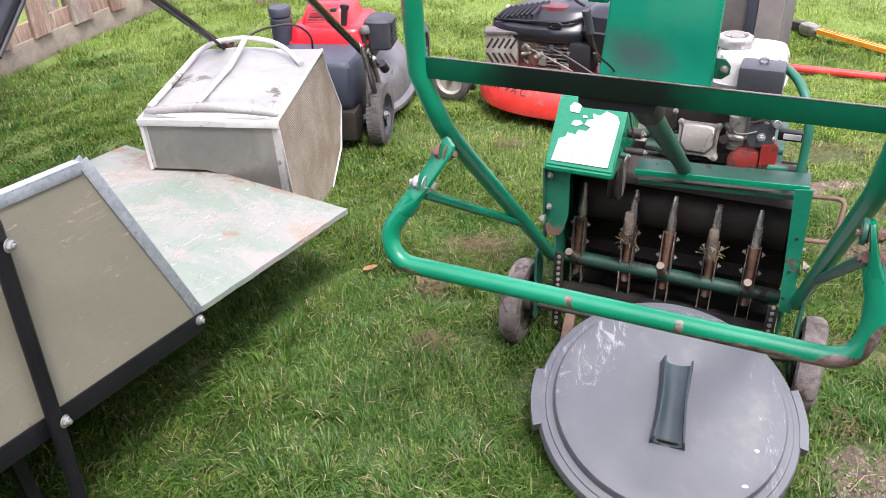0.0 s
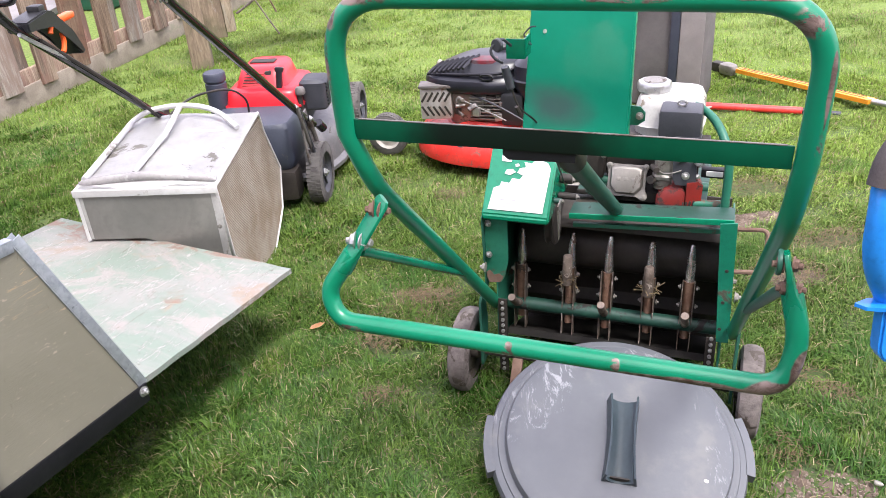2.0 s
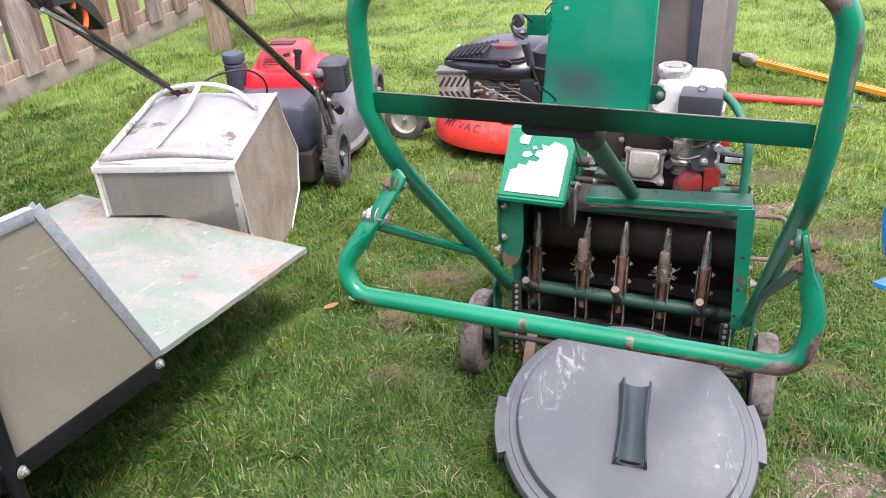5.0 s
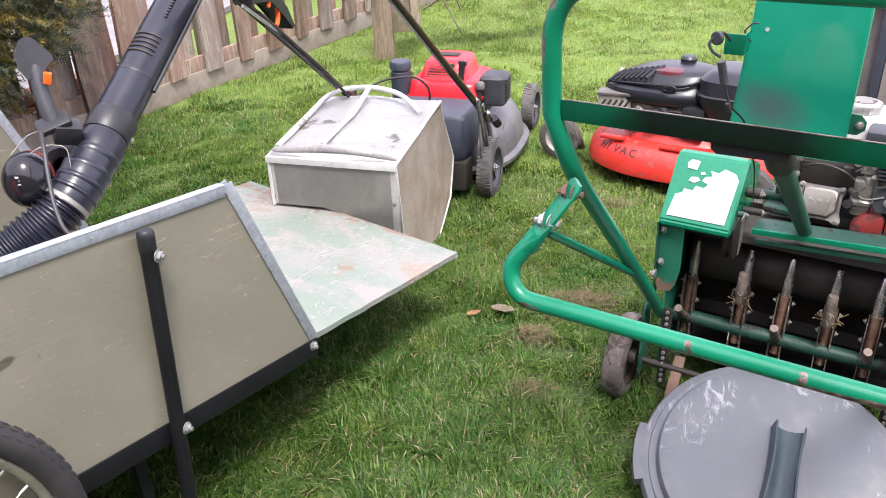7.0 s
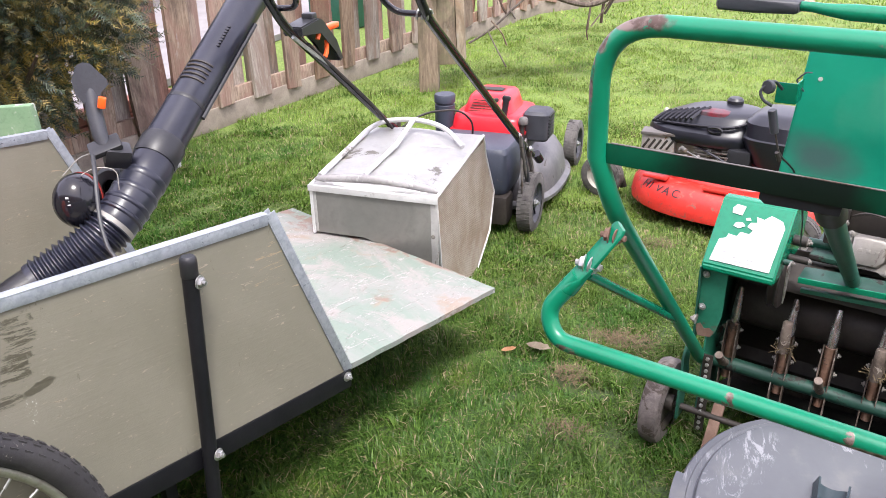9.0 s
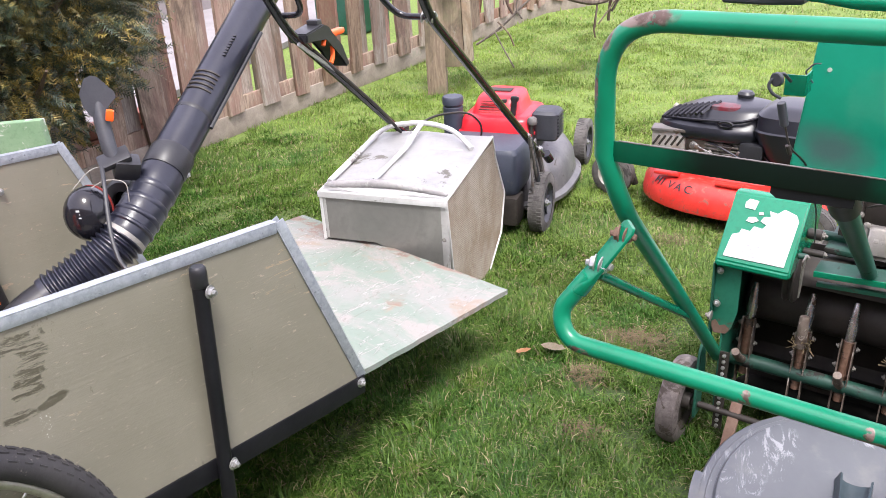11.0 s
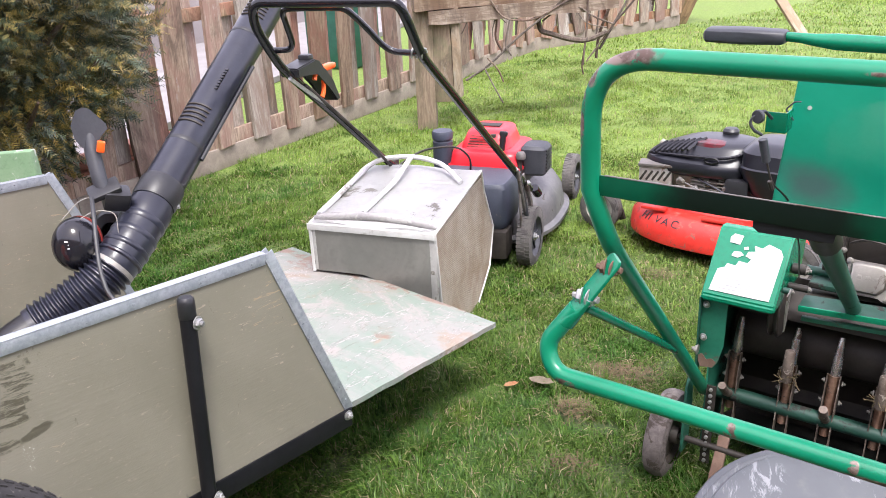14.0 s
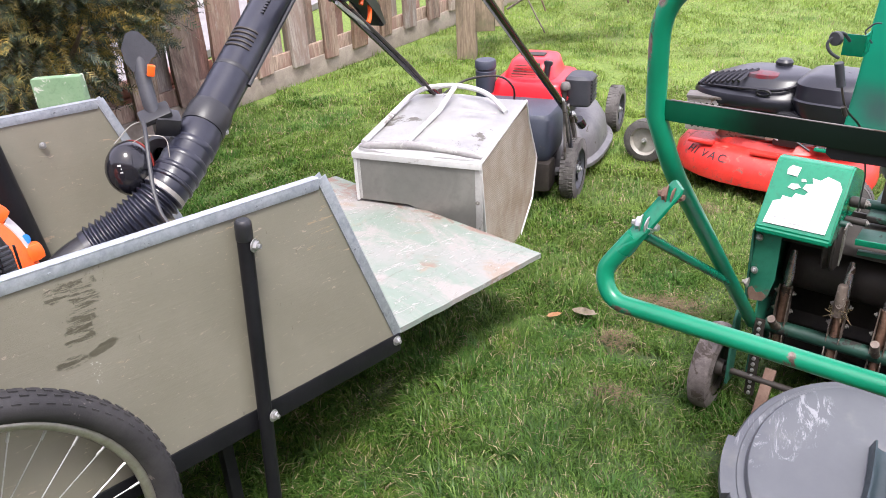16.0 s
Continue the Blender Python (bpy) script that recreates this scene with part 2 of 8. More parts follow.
def wood(name, tones, along=(14, 14, 1.2), vary=0.25, moss=None):
    """Weathered timber with grain along z, paint remains and grey fibres."""
    n = Nodes(name)
    grain = n.noise(4, 8, 0.7, 1.1, stretch=along)
    col = n.mix(n.ramp(grain, 0.38, 0.62), tones[0], tones[1])
    info = n.add("ShaderNodeObjectInfo")
    shift = n.add("ShaderNodeVectorMath", operation="ADD")
    n.wire(n.co, shift.inputs[0])
    n.wire(n.math("MULTIPLY", info.outputs["Random"], 40.0), shift.inputs[1])
    own = shift.outputs[0]
    col = n.mix(n.math("MULTIPLY", n.ramp(n.noise(3.4, 7, 0.65, 0.5, co=own, stretch=(2, 2, 0.7)), 0.44, 0.6), 0.85), col, tones[2])
    stain = n.ramp(n.noise(2.2, 6, 0.7, 0.9, co=own, stretch=(2, 2, 0.8)), 0.5, 0.68)
    col = n.mix(n.math("MULTIPLY", stain, 0.75), col, [0.45 * c for c in tones[0]])
    crack = n.ramp(n.noise(9, 6, 0.7, 0.3, stretch=[c * 1.6 for c in along]), 0.62, 0.66)
    col = n.mix(n.math("MULTIPLY", crack, 0.8), col, [c * 0.35 for c in tones[0]])
    bleach = n.ramp(n.noise(5, 8, 0.75, 0.6, co=own, stretch=(3, 3, 0.8)), 0.6, 0.66)
    col = n.mix(n.math("MULTIPLY", bleach, 0.5), col, [0.5 * c + 0.16 for c in tones[1]])
    if moss:
        col = n.mix(n.math("MULTIPLY", n.ramp(n.noise(5, 5), 0.5, 0.7), 0.6), col, moss)
    hs = n.add("ShaderNodeHueSaturation")
    n.wire(n.math("ADD", 1 - vary, n.math("MULTIPLY", info.outputs["Random"], 2 * vary)), hs.inputs["Value"])
    n.wire(n.math("ADD", 0.7, n.math("MULTIPLY", n.math("FRACT", n.math("MULTIPLY", info.outputs["Random"], 7.3)), 0.5)), hs.inputs["Saturation"])
    n.wire(col, hs.inputs["Color"])
    return n.shade(hs.outputs[0], 0.9, 0, grain, 0.5, 0.004)


PICKET = wood("weathered_picket", ((0.16, 0.105, 0.07), (0.3, 0.215, 0.15), (0.2, 0.1, 0.072)), vary=0.35)
PICKET_GREY = wood("silvered_picket", ((0.21, 0.175, 0.145), (0.35, 0.305, 0.265), (0.2, 0.13, 0.1)), vary=0.3)
PICKET_RED = wood("red_stained_picket", ((0.2, 0.09, 0.064), (0.34, 0.17, 0.125), (0.16, 0.1, 0.075)))
POST_WOOD = wood("mossy_post", ((0.17, 0.11, 0.07), (0.27, 0.185, 0.105), (0.13, 0.1, 0.05)), moss=(0.12, 0.13, 0.05))
PALE_WOOD = wood("pale_timber", ((0.3, 0.24, 0.175), (0.4, 0.335, 0.26), (0.25, 0.175, 0.115)))
TWIG = wood("dry_twig", ((0.1, 0.075, 0.06), (0.2, 0.16, 0.13), (0.08, 0.05, 0.04)))


def ply_panel():
    n = Nodes("olive_painted_plywood")
    big = n.noise(2.6, 6, 0.6, 0.5)
    grain = n.noise(7, 7, 0.7, 0.4, stretch=(1.5, 20, 22))
    col = n.mix(n.ramp(big, 0.3, 0.7), (0.172, 0.163, 0.122), (0.215, 0.203, 0.157))
    col = n.mix(n.math("MULTIPLY", n.ramp(grain, 0.55, 0.75), 0.16), col, (0.12, 0.11, 0.07))
    scuff = n.math("MULTIPLY", n.ramp(n.noise(11, 9, 0.75, 1.0, stretch=(1, 5, 4)), 0.63, 0.67), n.ramp(n.noise(3.1, 3), 0.46, 0.54))
    col = n.mix(n.math("MULTIPLY", scuff, 0.75), col, (0.4, 0.3, 0.21))
    pale = n.ramp(n.noise(34, 6, 0.75, 1.2, stretch=(1, 3, 3)), 0.63, 0.65)
    col = n.mix(n.math("MULTIPLY", pale, 0.7), col, (0.37, 0.31, 0.25))
    nick = n.ramp(n.noise(20, 8, 0.8, 1.8, stretch=(2.2, 1, 1)), 0.65, 0.66)
    col = n.mix(n.math("MULTIPLY", nick, 0.6), col, (0.07, 0.062, 0.045))
    streaks = n.ramp(n.noise(26, 8, 0.8, 0.3, stretch=(0.45, 1, 3.2)), 0.46, 0.54)
    wet = n.math("MAXIMUM", n.blob((-0.636, 0, 0.266), (0, -12, 0), (0.026, 0.2, 0.0085), 0.6, 30), n.math("MULTIPLY", n.blob((-0.682, 0, 0.262), (0, 3, 0), (0.028, 0.2, 0.011), 0.7, 26), streaks))
    for at, size in (((-0.68, 0, 0.377), (0.022, 0.2, 0.012)), ((-0.648, 0, 0.368), (0.022, 0.2, 0.02)), ((-0.655, 0, 0.33), (0.018, 0.2, 0.022)), ((-0.668, 0, 0.3), (0.016, 0.2, 0.012))):
        wet = n.math("MAXIMUM", wet, n.math("MULTIPLY", n.blob(at, (0, 10, 0), [size[0] * 1.25, 0.2, size[2] * 1.25], 1.3, 30), streaks))
    col = n.mix(n.math("MULTIPLY", wet, n.math("ADD", 0.5, n.math("MULTIPLY", grain, 0.6))), col, (0.062, 0.056, 0.04))
    splash = n.math("MULTIPLY", n.blob((-0.651, 0, 0.23), (0, 0, 0), (0.012, 0.2, 0.022), 0.9, 30), n.ramp(n.noise(300, 3), 0.6, 0.65))
    col = n.mix(splash, col, (0.55, 0.55, 0.5))
    cuts = n.ramp(n.noise(9, 6, 0.7, 0.6, stretch=(1.4, 9, 9)), 0.57, 0.6)
    col = n.mix(n.math("MULTIPLY", n.math("MULTIPLY", n.blob((-0.165, 0, 0.325), (0, 0, 0), (0.07, 0.2, 0.05), 0.8, 14), cuts), 0.8), col, (0.34, 0.26, 0.17))
    return n.shade(col, n.math("SUBTRACT", 0.62, n.math("MULTIPLY", wet, 0.3)), 0, n.math("ADD", grain, scuff), 0.25)


def peel_board():
    n = Nodes("peeling_painted_board")
    a, b, c = n.noise(3.2, 8, 0.66, 0.7, stretch=(1.3, 0.7, 1)), n.noise(5.5, 9, 0.74, 0.9, stretch=(1.3, 0.6, 1)), n.noise(4.2, 8, 0.7, 0.8)
    col = n.mix(n.ramp(a, 0.4, 0.6), (0.17, 0.212, 0.176), (0.226, 0.23, 0.212))
    col = n.mix(n.math("MULTIPLY", n.ramp(b, 0.47, 0.6), 0.85), col, (0.27, 0.245, 0.23))
    col = n.mix(n.math("MULTIPLY", n.ramp(c, 0.55, 0.66), 0.7), col, (0.24, 0.175, 0.125))
    flow = (0.55, 2.0, 1)
    fleck = n.ramp(n.noise(26, 9, 0.8, 0.9, stretch=flow), 0.56, 0.59)
    col = n.mix(n.math("MULTIPLY", fleck, 0.75), col, (0.36, 0.345, 0.325))
    scar = n.ramp(n.noise(30, 9, 0.82, 1.2, stretch=flow), 0.6, 0.63)
    col = n.mix(n.math("MULTIPLY", scar, 0.75), col, (0.13, 0.105, 0.085))
    speck = n.ramp(n.noise(120, 5, 0.7, 0.6), 0.62, 0.66)
    col = n.mix(n.math("MULTIPLY", speck, 0.5), col, (0.17, 0.15, 0.13))
    rim = n.math("MULTIPLY", n.ramp(n.noise(11, 8, 0.7, 0.8), 0.43, 0.55), n.math("MAXIMUM", n.blob((0.575, 0.45, 0), (0, 0, 2), (0.03, 0.6, 1), 0.6, 9), n.blob((0.555, 0.68, 0), (0, 0, 20), (0.05, 0.1, 1), 0.9, 9)))
    rim = n.math("MAXIMUM", rim, n.math("MULTIPLY", n.blob((0.34, 0.21, 0), (0, 0, 60), (0.05, 0.03, 1), 1.0, 18), n.ramp(c, 0.4, 0.6)))
    col = n.mix(n.math("MULTIPLY", rim, 0.8), col, (0.2, 0.115, 0.085))
    return n.shade(col, 0.7, 0, n.math("ADD", b, n.math("ADD", fleck, n.math("MULTIPLY", n.math("ADD", rim, scar), -0.6))), 0.6, 0.002)


def handled_paint(name, spots, base=((0.0, 0.15, 0.076), (0.002, 0.19, 0.1))):
    """Green paint rubbed through to grey-brown steel at the given ellipsoids (place, size, strength)."""
    n = Nodes(name)
    col = n.mix(n.ramp(n.noise(6, 5), 0.3, 0.7), *base)
    chip = n.ramp(n.noise(17, 9, 0.68, 0.6), 0.7, 0.73)
    steel = n.mix(n.ramp(n.noise(38, 6, 0.7, 0.5), 0.4, 0.6), (0.08, 0.048, 0.04), (0.2, 0.15, 0.135))
    streak = n.noise(30, 8, 0.72, 1.0)
    for at, size, k in spots:
        zone = n.blob(at, (0, 0, 0), size, 0.45 if k < 0.3 else 0.16, 26, 0.3 if k < 0.3 else 0.12)
        chip = n.math("MAXIMUM", chip, n.math("MULTIPLY", zone, n.ramp(streak, 0.6 - k, 0.66 - k)))
    col = n.mix(chip, col, steel)
    return n.shade(col, n.math("ADD", 0.3, n.math("MULTIPLY", chip, 0.25)), n.math("MULTIPLY", chip, 0.25), chip, 0.25, 0.001)


def cross_bar_paint():
    n = Nodes("burnt_green_paint")
    # Base green is below the handle's: the bar's shade is in the colour.
    col = n.mix(n.ramp(n.noise(8, 6), 0.3, 0.7), (0.0, 0.05, 0.024), (0.001, 0.072, 0.035))
    soot = n.blob((-0.04, -0.6, 0.934), (0, 0, 0), (0.165, 0.3, 0.3), 0.3, 9, 0.6)
    n.p.inputs["Specular IOR Level"].default_value = 0.18
    col = n.mix(n.math("MULTIPLY", soot, 0.93), col, (0.005, 0.006, 0.006))
    return n.shade(col, n.math("SUBTRACT", 0.42, n.math("MULTIPLY", soot, 0.14)), 0, n.noise(80, 4), 0.1)


def lid_plastic():
    n = Nodes("scratched_bin_lid")
    sc = n.ramp(n.noise(16, 9, 0.8, 2.2, stretch=(1.4, 0.45, 1)), 0.52, 0.6)
    zone = n.math("MAXIMUM", n.blob((-0.17, 0.1, 0.03), (0, 0, -35), (0.06, 0.13, 0.2), 0.7, 10), n.math("MAXIMUM", n.blob((0.1, 0.2, 0.03), (0, 0, 20), (0.07, 0.05, 0.2), 0.9, 10), n.blob((0.2, -0.02, 0.03), (0, 0, 0), (0.03, 0.16, 0.2), 0.9, 10)))
    col = n.mix(n.ramp(n.noise(5, 5), 0.3, 0.7), (0.078, 0.084, 0.097), (0.1, 0.107, 0.119))
    col = n.mix(n.math("MULTIPLY", n.math("MULTIPLY", sc, zone), 0.5), col, (0.38, 0.39, 0.41))
    col = n.mix(n.math("MULTIPLY", n.ramp(n.noise(9, 6), 0.56, 0.72), 0.28), col, (0.2, 0.19, 0.17))
    spots = n.math("MAXIMUM", n.blob((0.165, -0.095, 0.03), (0, 0, 0), (0.0048, 0.004, 0.1), 0.7, 90), n.blob((0.135, -0.17, 0.03), (0, 0, 0), (0.006, 0.0032, 0.1), 0.9, 90))
    col = n.mix(spots, col, (0.72, 0.69, 0.6))
    return n.shade(col, 0.5, 0, n.noise(120, 4), 0.12)


def mesh_side():
    """Woven mesh sheet: fine corrugation with dried clippings caught in it."""
    n = Nodes("clogged_wire_mesh")
    wv = n.add("ShaderNodeTexWave", wave_type="BANDS", bands_direction="Z")
    wv.inputs["Scale"].default_value, wv.inputs["Distortion"].default_value = 46, 0.5
    n.wire(n.co, wv.inputs[0])
    dirt = n.ramp(n.noise(3.4, 6, 0.7), 0.42, 0.6)
    col = n.mix(dirt, (0.15, 0.125, 0.09), (0.115, 0.08, 0.045))
    col = n.mix(n.math("MULTIPLY", wv.outputs["Fac"], 0.75), col, n.mix(dirt, (0.37, 0.33, 0.27), (0.25, 0.19, 0.12)))
    return n.shade(col, 0.7, 0.25, wv.outputs["Fac"], 0.6, 0.003)


def grass_blade():
    n = Nodes("grass_blades")
    r = n.add("ShaderNodeNewGeometry").outputs["Random Per Island"]
    r2 = n.math("FRACT", n.math("MULTIPLY", r, 13.7))
    big, mid, fine = n.noise(0.8, 5, 0.6, 0.5), n.noise(3.6, 6, 0.65, 0.4), n.noise(11, 5, 0.65, 0.3)
    sep = n.add("ShaderNodeSeparateXYZ")
    n.wire(n.co, sep.inputs[0])
    # Far lawn is yellower; near blades are also darkened to stand for shade.
    dry = n.ramp(n.math("ADD", n.math("ADD", sep.outputs[1], n.math("MULTIPLY", sep.outputs[0], 0.75)), n.math("MULTIPLY", big, 2.0)), 2.5, 5.6)
    col = n.mix(r, (0.027, 0.074, 0.014), (0.112, 0.195, 0.036))
    col = n.mix(n.math("MULTIPLY", dry, 0.8), col, n.mix(r, (0.17, 0.265, 0.058), (0.37, 0.44, 0.14)))
    col = n.mix(n.math("MULTIPLY", n.ramp(big, 0.38, 0.62), n.math("ADD", 0.1, n.math("MULTIPLY", dry, 0.4))), col, (0.25, 0.37, 0.05))
    col = n.mix(n.math("MULTIPLY", n.ramp(mid, 0.5, 0.64), 0.6), col, (0.038, 0.125, 0.02))
    col = n.mix(n.math("MULTIPLY", n.ramp(fine, 0.54, 0.72), n.math("ADD", 0.36, n.math("MULTIPLY", dry, 0.2))), col, (0.23, 0.32, 0.05))
    col = n.mix(n.math("MULTIPLY", n.ramp(r2, 0.8, 1.0), 0.3), col, (0.17, 0.3, 0.07))
    dead = n.math("MULTIPLY", n.ramp(n.math("ADD", r, n.math("MULTIPLY", fine, 0.5)), 1.13, 1.19), 0.85)
    col = n.mix(dead, col, (0.33, 0.26, 0.17))
    r3 = n.math("FRACT", n.math("MULTIPLY", r, 29.3))
    hs = n.add("ShaderNodeHueSaturation")
    n.wire(n.math("ADD", 0.58, n.math("MULTIPLY", r3, 0.8)), hs.inputs["Value"])
    n.wire(col, hs.inputs["Color"])
    col = hs.outputs[0]
    dif, tr = n.add("ShaderNodeBsdfDiffuse"), n.add("ShaderNodeBsdfTranslucent")
    gl, mx, mx2 = n.add("ShaderNodeBsdfGlossy"), n.add("ShaderNodeMixShader"), n.add("ShaderNodeMixShader")
    for s in (dif, tr):
        n.wire(col, s.inputs[0])
    gl.inputs["Roughness"].default_value = 0.4
    mx.inputs[0].default_value, mx2.inputs[0].default_value = 0.36, 0.018
    n.wire(dif.outputs[0], mx.inputs[1]), n.wire(tr.outputs[0], mx.inputs[2])
    n.wire(mx.outputs[0], mx2.inputs[1]), n.wire(gl.outputs[0], mx2.inputs[2])
    n.wire(mx2.outputs[0], n.t.nodes["Material Output"].inputs[0])
    return n.m


def turf_ground():
    n = Nodes("turf_and_soil")
    a, b = n.noise(2.2, 7, 0.6, 0.3), n.noise(38, 5, 0.7)
    col = n.mix(n.ramp(b, 0.35, 0.7), (0.03, 0.055, 0.015), (0.085, 0.11, 0.034))
    sep = n.add("ShaderNodeSeparateXYZ")
    n.wire(n.co, sep.inputs[0])
    # Near ground stays dark as painted shade between blades; lighter green farther off.
    col = n.mix(n.math("MULTIPLY", n.ramp(sep.outputs[1], 2.0, 4.6), 0.8), col, n.mix(n.ramp(b, 0.35, 0.7), (0.11, 0.175, 0.028), (0.2, 0.27, 0.055)))
    col = n.mix(n.math("MULTIPLY", n.ramp(a, 0.52, 0.72), 0.4), col, (0.11, 0.095, 0.05))
    return n.shade(col, 0.97, 0, b, 0.9, 0.01)


def needle_mat():
    n = Nodes("yew_needles")
    r = n.add("ShaderNodeNewGeometry").outputs["Random Per Island"]
    col = n.mix(r, (0.012, 0.024, 0.015), (0.06, 0.085, 0.045))
    warm = n.ramp(n.noise(1.7, 3), 0.42, 0.58)
    gold = n.math("MULTIPLY", n.ramp(n.noise(15, 4), 0.47, 0.56), n.math("ADD", 0.45, n.math("MULTIPLY", warm, 0.55)))
    col = n.mix(gold, col, n.mix(r, (0.13, 0.115, 0.022), (0.4, 0.27, 0.06)))
    return n.shade(col, 0.5)


def sooty_sheet():
    n = Nodes("green_sheet_sooty")
    col = n.mix(n.ramp(n.noise(5, 6), 0.3, 0.7), (0.0, 0.19, 0.11), (0.006, 0.25, 0.155))
    soot = n.math("MULTIPLY", n.blob((-0.022, -0.42, 0.918), (0, 14, 0), (0.066, 0.4, 0.044), 0.3, 14, 0.9), n.ramp(n.noise(9, 5, 0.6), 0.1, 0.5))
    col = n.mix(n.math("MULTIPLY", soot, 0.8), col, (0.06, 0.085, 0.088))
    rubbed = n.math("MULTIPLY", n.blob((0.02, -0.42, 0.98), (0, 0, 0), (0.05, 0.4, 0.06), 0.9, 9), n.ramp(n.noise(7, 6), 0.4, 0.7))
    col = n.mix(n.math("MULTIPLY", rubbed, 0.35), col, (0.08, 0.25, 0.17))
    return n.shade(col, 0.32, 0, n.noise(90, 4), 0.1)


GREEN_SHEET = sooty_sheet()
HANDLE_PAINT = handled_paint("handle_paint_rubbed", [((-0.262, -0.612, 1.121), (0.075, 0.02, 0.013), 0.2), ((-0.288, -0.612, 1.1), (0.02, 0.02, 0.026), 0.14), ((-0.299, -0.614, 1.04), (0.006, 0.012, 0.06), 0.12), ((0.1, -0.618, 1.118), (0.05, 0.006, 0.004), 0.14), ((0.27, -0.606, 1.128), (0.1, 0.03, 0.011), 0.31), ((0.308, -0.606, 1.098), (0.035, 0.03, 0.02), 0.12), ((0.3285, -0.618, 1.035), (0.0045, 0.008, 0.08), 0.31), ((0.325, -0.6, 0.94), (0.006, 0.02, 0.03), 0.12), ((0.0, -0.62, 1.12), (0.3, 0.006, 0.01), -0.03)])
LOOP_PAINT = handled_paint("loop_paint_rubbed", [((0.22, -0.655, 0.606), (0.14, 0.03, 0.0195), 0.36), ((0.318, -0.648, 0.619), (0.04, 0.03, 0.02), 0.36), ((0.35, -0.64, 0.648), (0.0165, 0.03, 0.036), 0.33), ((-0.3, -0.652, 0.622), (0.045, 0.016, 0.01), 0.1), ((-0.042, -0.66, 0.628), (0.008, 0.012, 0.016), 0.13), ((0.112, -0.66, 0.63), (0.0065, 0.012, 0.014), 0.13), ((0.03, -0.66, 0.615), (0.15, 0.008, 0.0045), 0.1), ((-0.1, -0.66, 0.616), (0.02, 0.01, 0.005), 0.1)])
BURNT_BAR = cross_bar_paint()
PLY, PEEL, LID, MESH = ply_panel(), peel_board(), lid_plastic(), mesh_side()
BLADE, TURF, NEEDLE = grass_blade(), turf_ground(), needle_mat()


# ---- shape helpers ----
def grow(bm, verts, faces, m=None):
    vs = [bm.verts.new(m @ Vector(v) if m else v) for v in verts]
    for f in faces:
        bm.faces.new([vs[i] for i in f])
    return vs


def box(bm, c, s, m=None, bev=0.0):
    """A box by centre and size; bev chamfers its edges."""
    x, y, z = (v / 2 for v in s)
    q = (m or Matrix()) @ Matrix.Translation(c)
    b = min(bev, 0.45 * min(s))
    if b <= 0:
        grow(bm, [(i, j, k) for i in (-x, x) for j in (-y, y) for k in (-z, z)],
             [(0, 1, 3, 2), (4, 6, 7, 5), (0, 4, 5, 1), (2, 3, 7, 6), (0, 2, 6, 4), (1, 5, 7, 3)], q)
        return
    t = bmesh.new()
    bmesh.ops.create_cube(t, size=1, matrix=Matrix.Diagonal((*s, 1)))
    bmesh.ops.bevel(t, geom=t.edges[:], offset=b, segments=2, affect="EDGES", profile=0.6)
    t.verts.index_update()
    grow(bm, [v.co.copy() for v in t.verts], [[v.index for v in f.verts] for f in t.faces], q)
    t.free()


def basis(d):
    """A turn that carries z to the way d."""
    return Vector(d).to_track_quat("Z", "Y").to_matrix().to_4x4()


def lathe(bm, prof, seg=24, m=None, close=True):
    """A profile of (radius, height) turned about z."""
    m = m or Matrix()
    rings = []
    for r, z in prof:
        if r < 1e-6:
            rings.append([bm.verts.new(m @ Vector((0, 0, z)))])
        else:
            rings.append([bm.verts.new(m @ Vector((r * math.cos(2 * math.pi * i / seg), r * math.sin(2 * math.pi * i / seg), z))) for i in range(seg)])
    for a, b in zip(rings, rings[1:]):
        for i in range(seg):
            j = (i + 1) % seg
            f = [a[i % len(a)], a[j % len(a)], b[j % len(b)], b[i % len(b)]]
            f = [v for k, v in enumerate(f) if v not in f[:k]]
            if len(f) > 2:
                bm.faces.new(f)


def rod(bm, a, b, r, seg=12, r2=None, m=None):
    """A capped round bar from a to b."""
    a, b = Vector(a), Vector(b)
    h = (b - a).length
    q = (m or Matrix()) @ Matrix.Translation(a) @ basis(b - a)
    e = min(r, r2 or r) * 0.12
    lathe(bm, [(0, 0), (r - e, 0), (r, e), (r2 or r, h - e), ((r2 or r) - e, h), (0, h)], seg, q)


def eased(pts, rad, n=6, closed=False):
    """The polyline with its corners rounded."""
    pts = [Vector(p) for p in pts]
    out = []
    for i, p in enumerate(pts):
        if not closed and i in (0, len(pts) - 1):
            out.append(p)
            continue
        a, b = pts[i - 1] - p, pts[(i + 1) % len(pts)] - p
        k = min(rad, a.length * 0.49, b.length * 0.49)
        p0, p1 = p + a.normalized() * k, p + b.normalized() * k
        for j in range(n + 1):
            t = j / n
            out.append(p0 * (1 - t) ** 2 + p * 2 * t * (1 - t) + p1 * t * t)
    return out


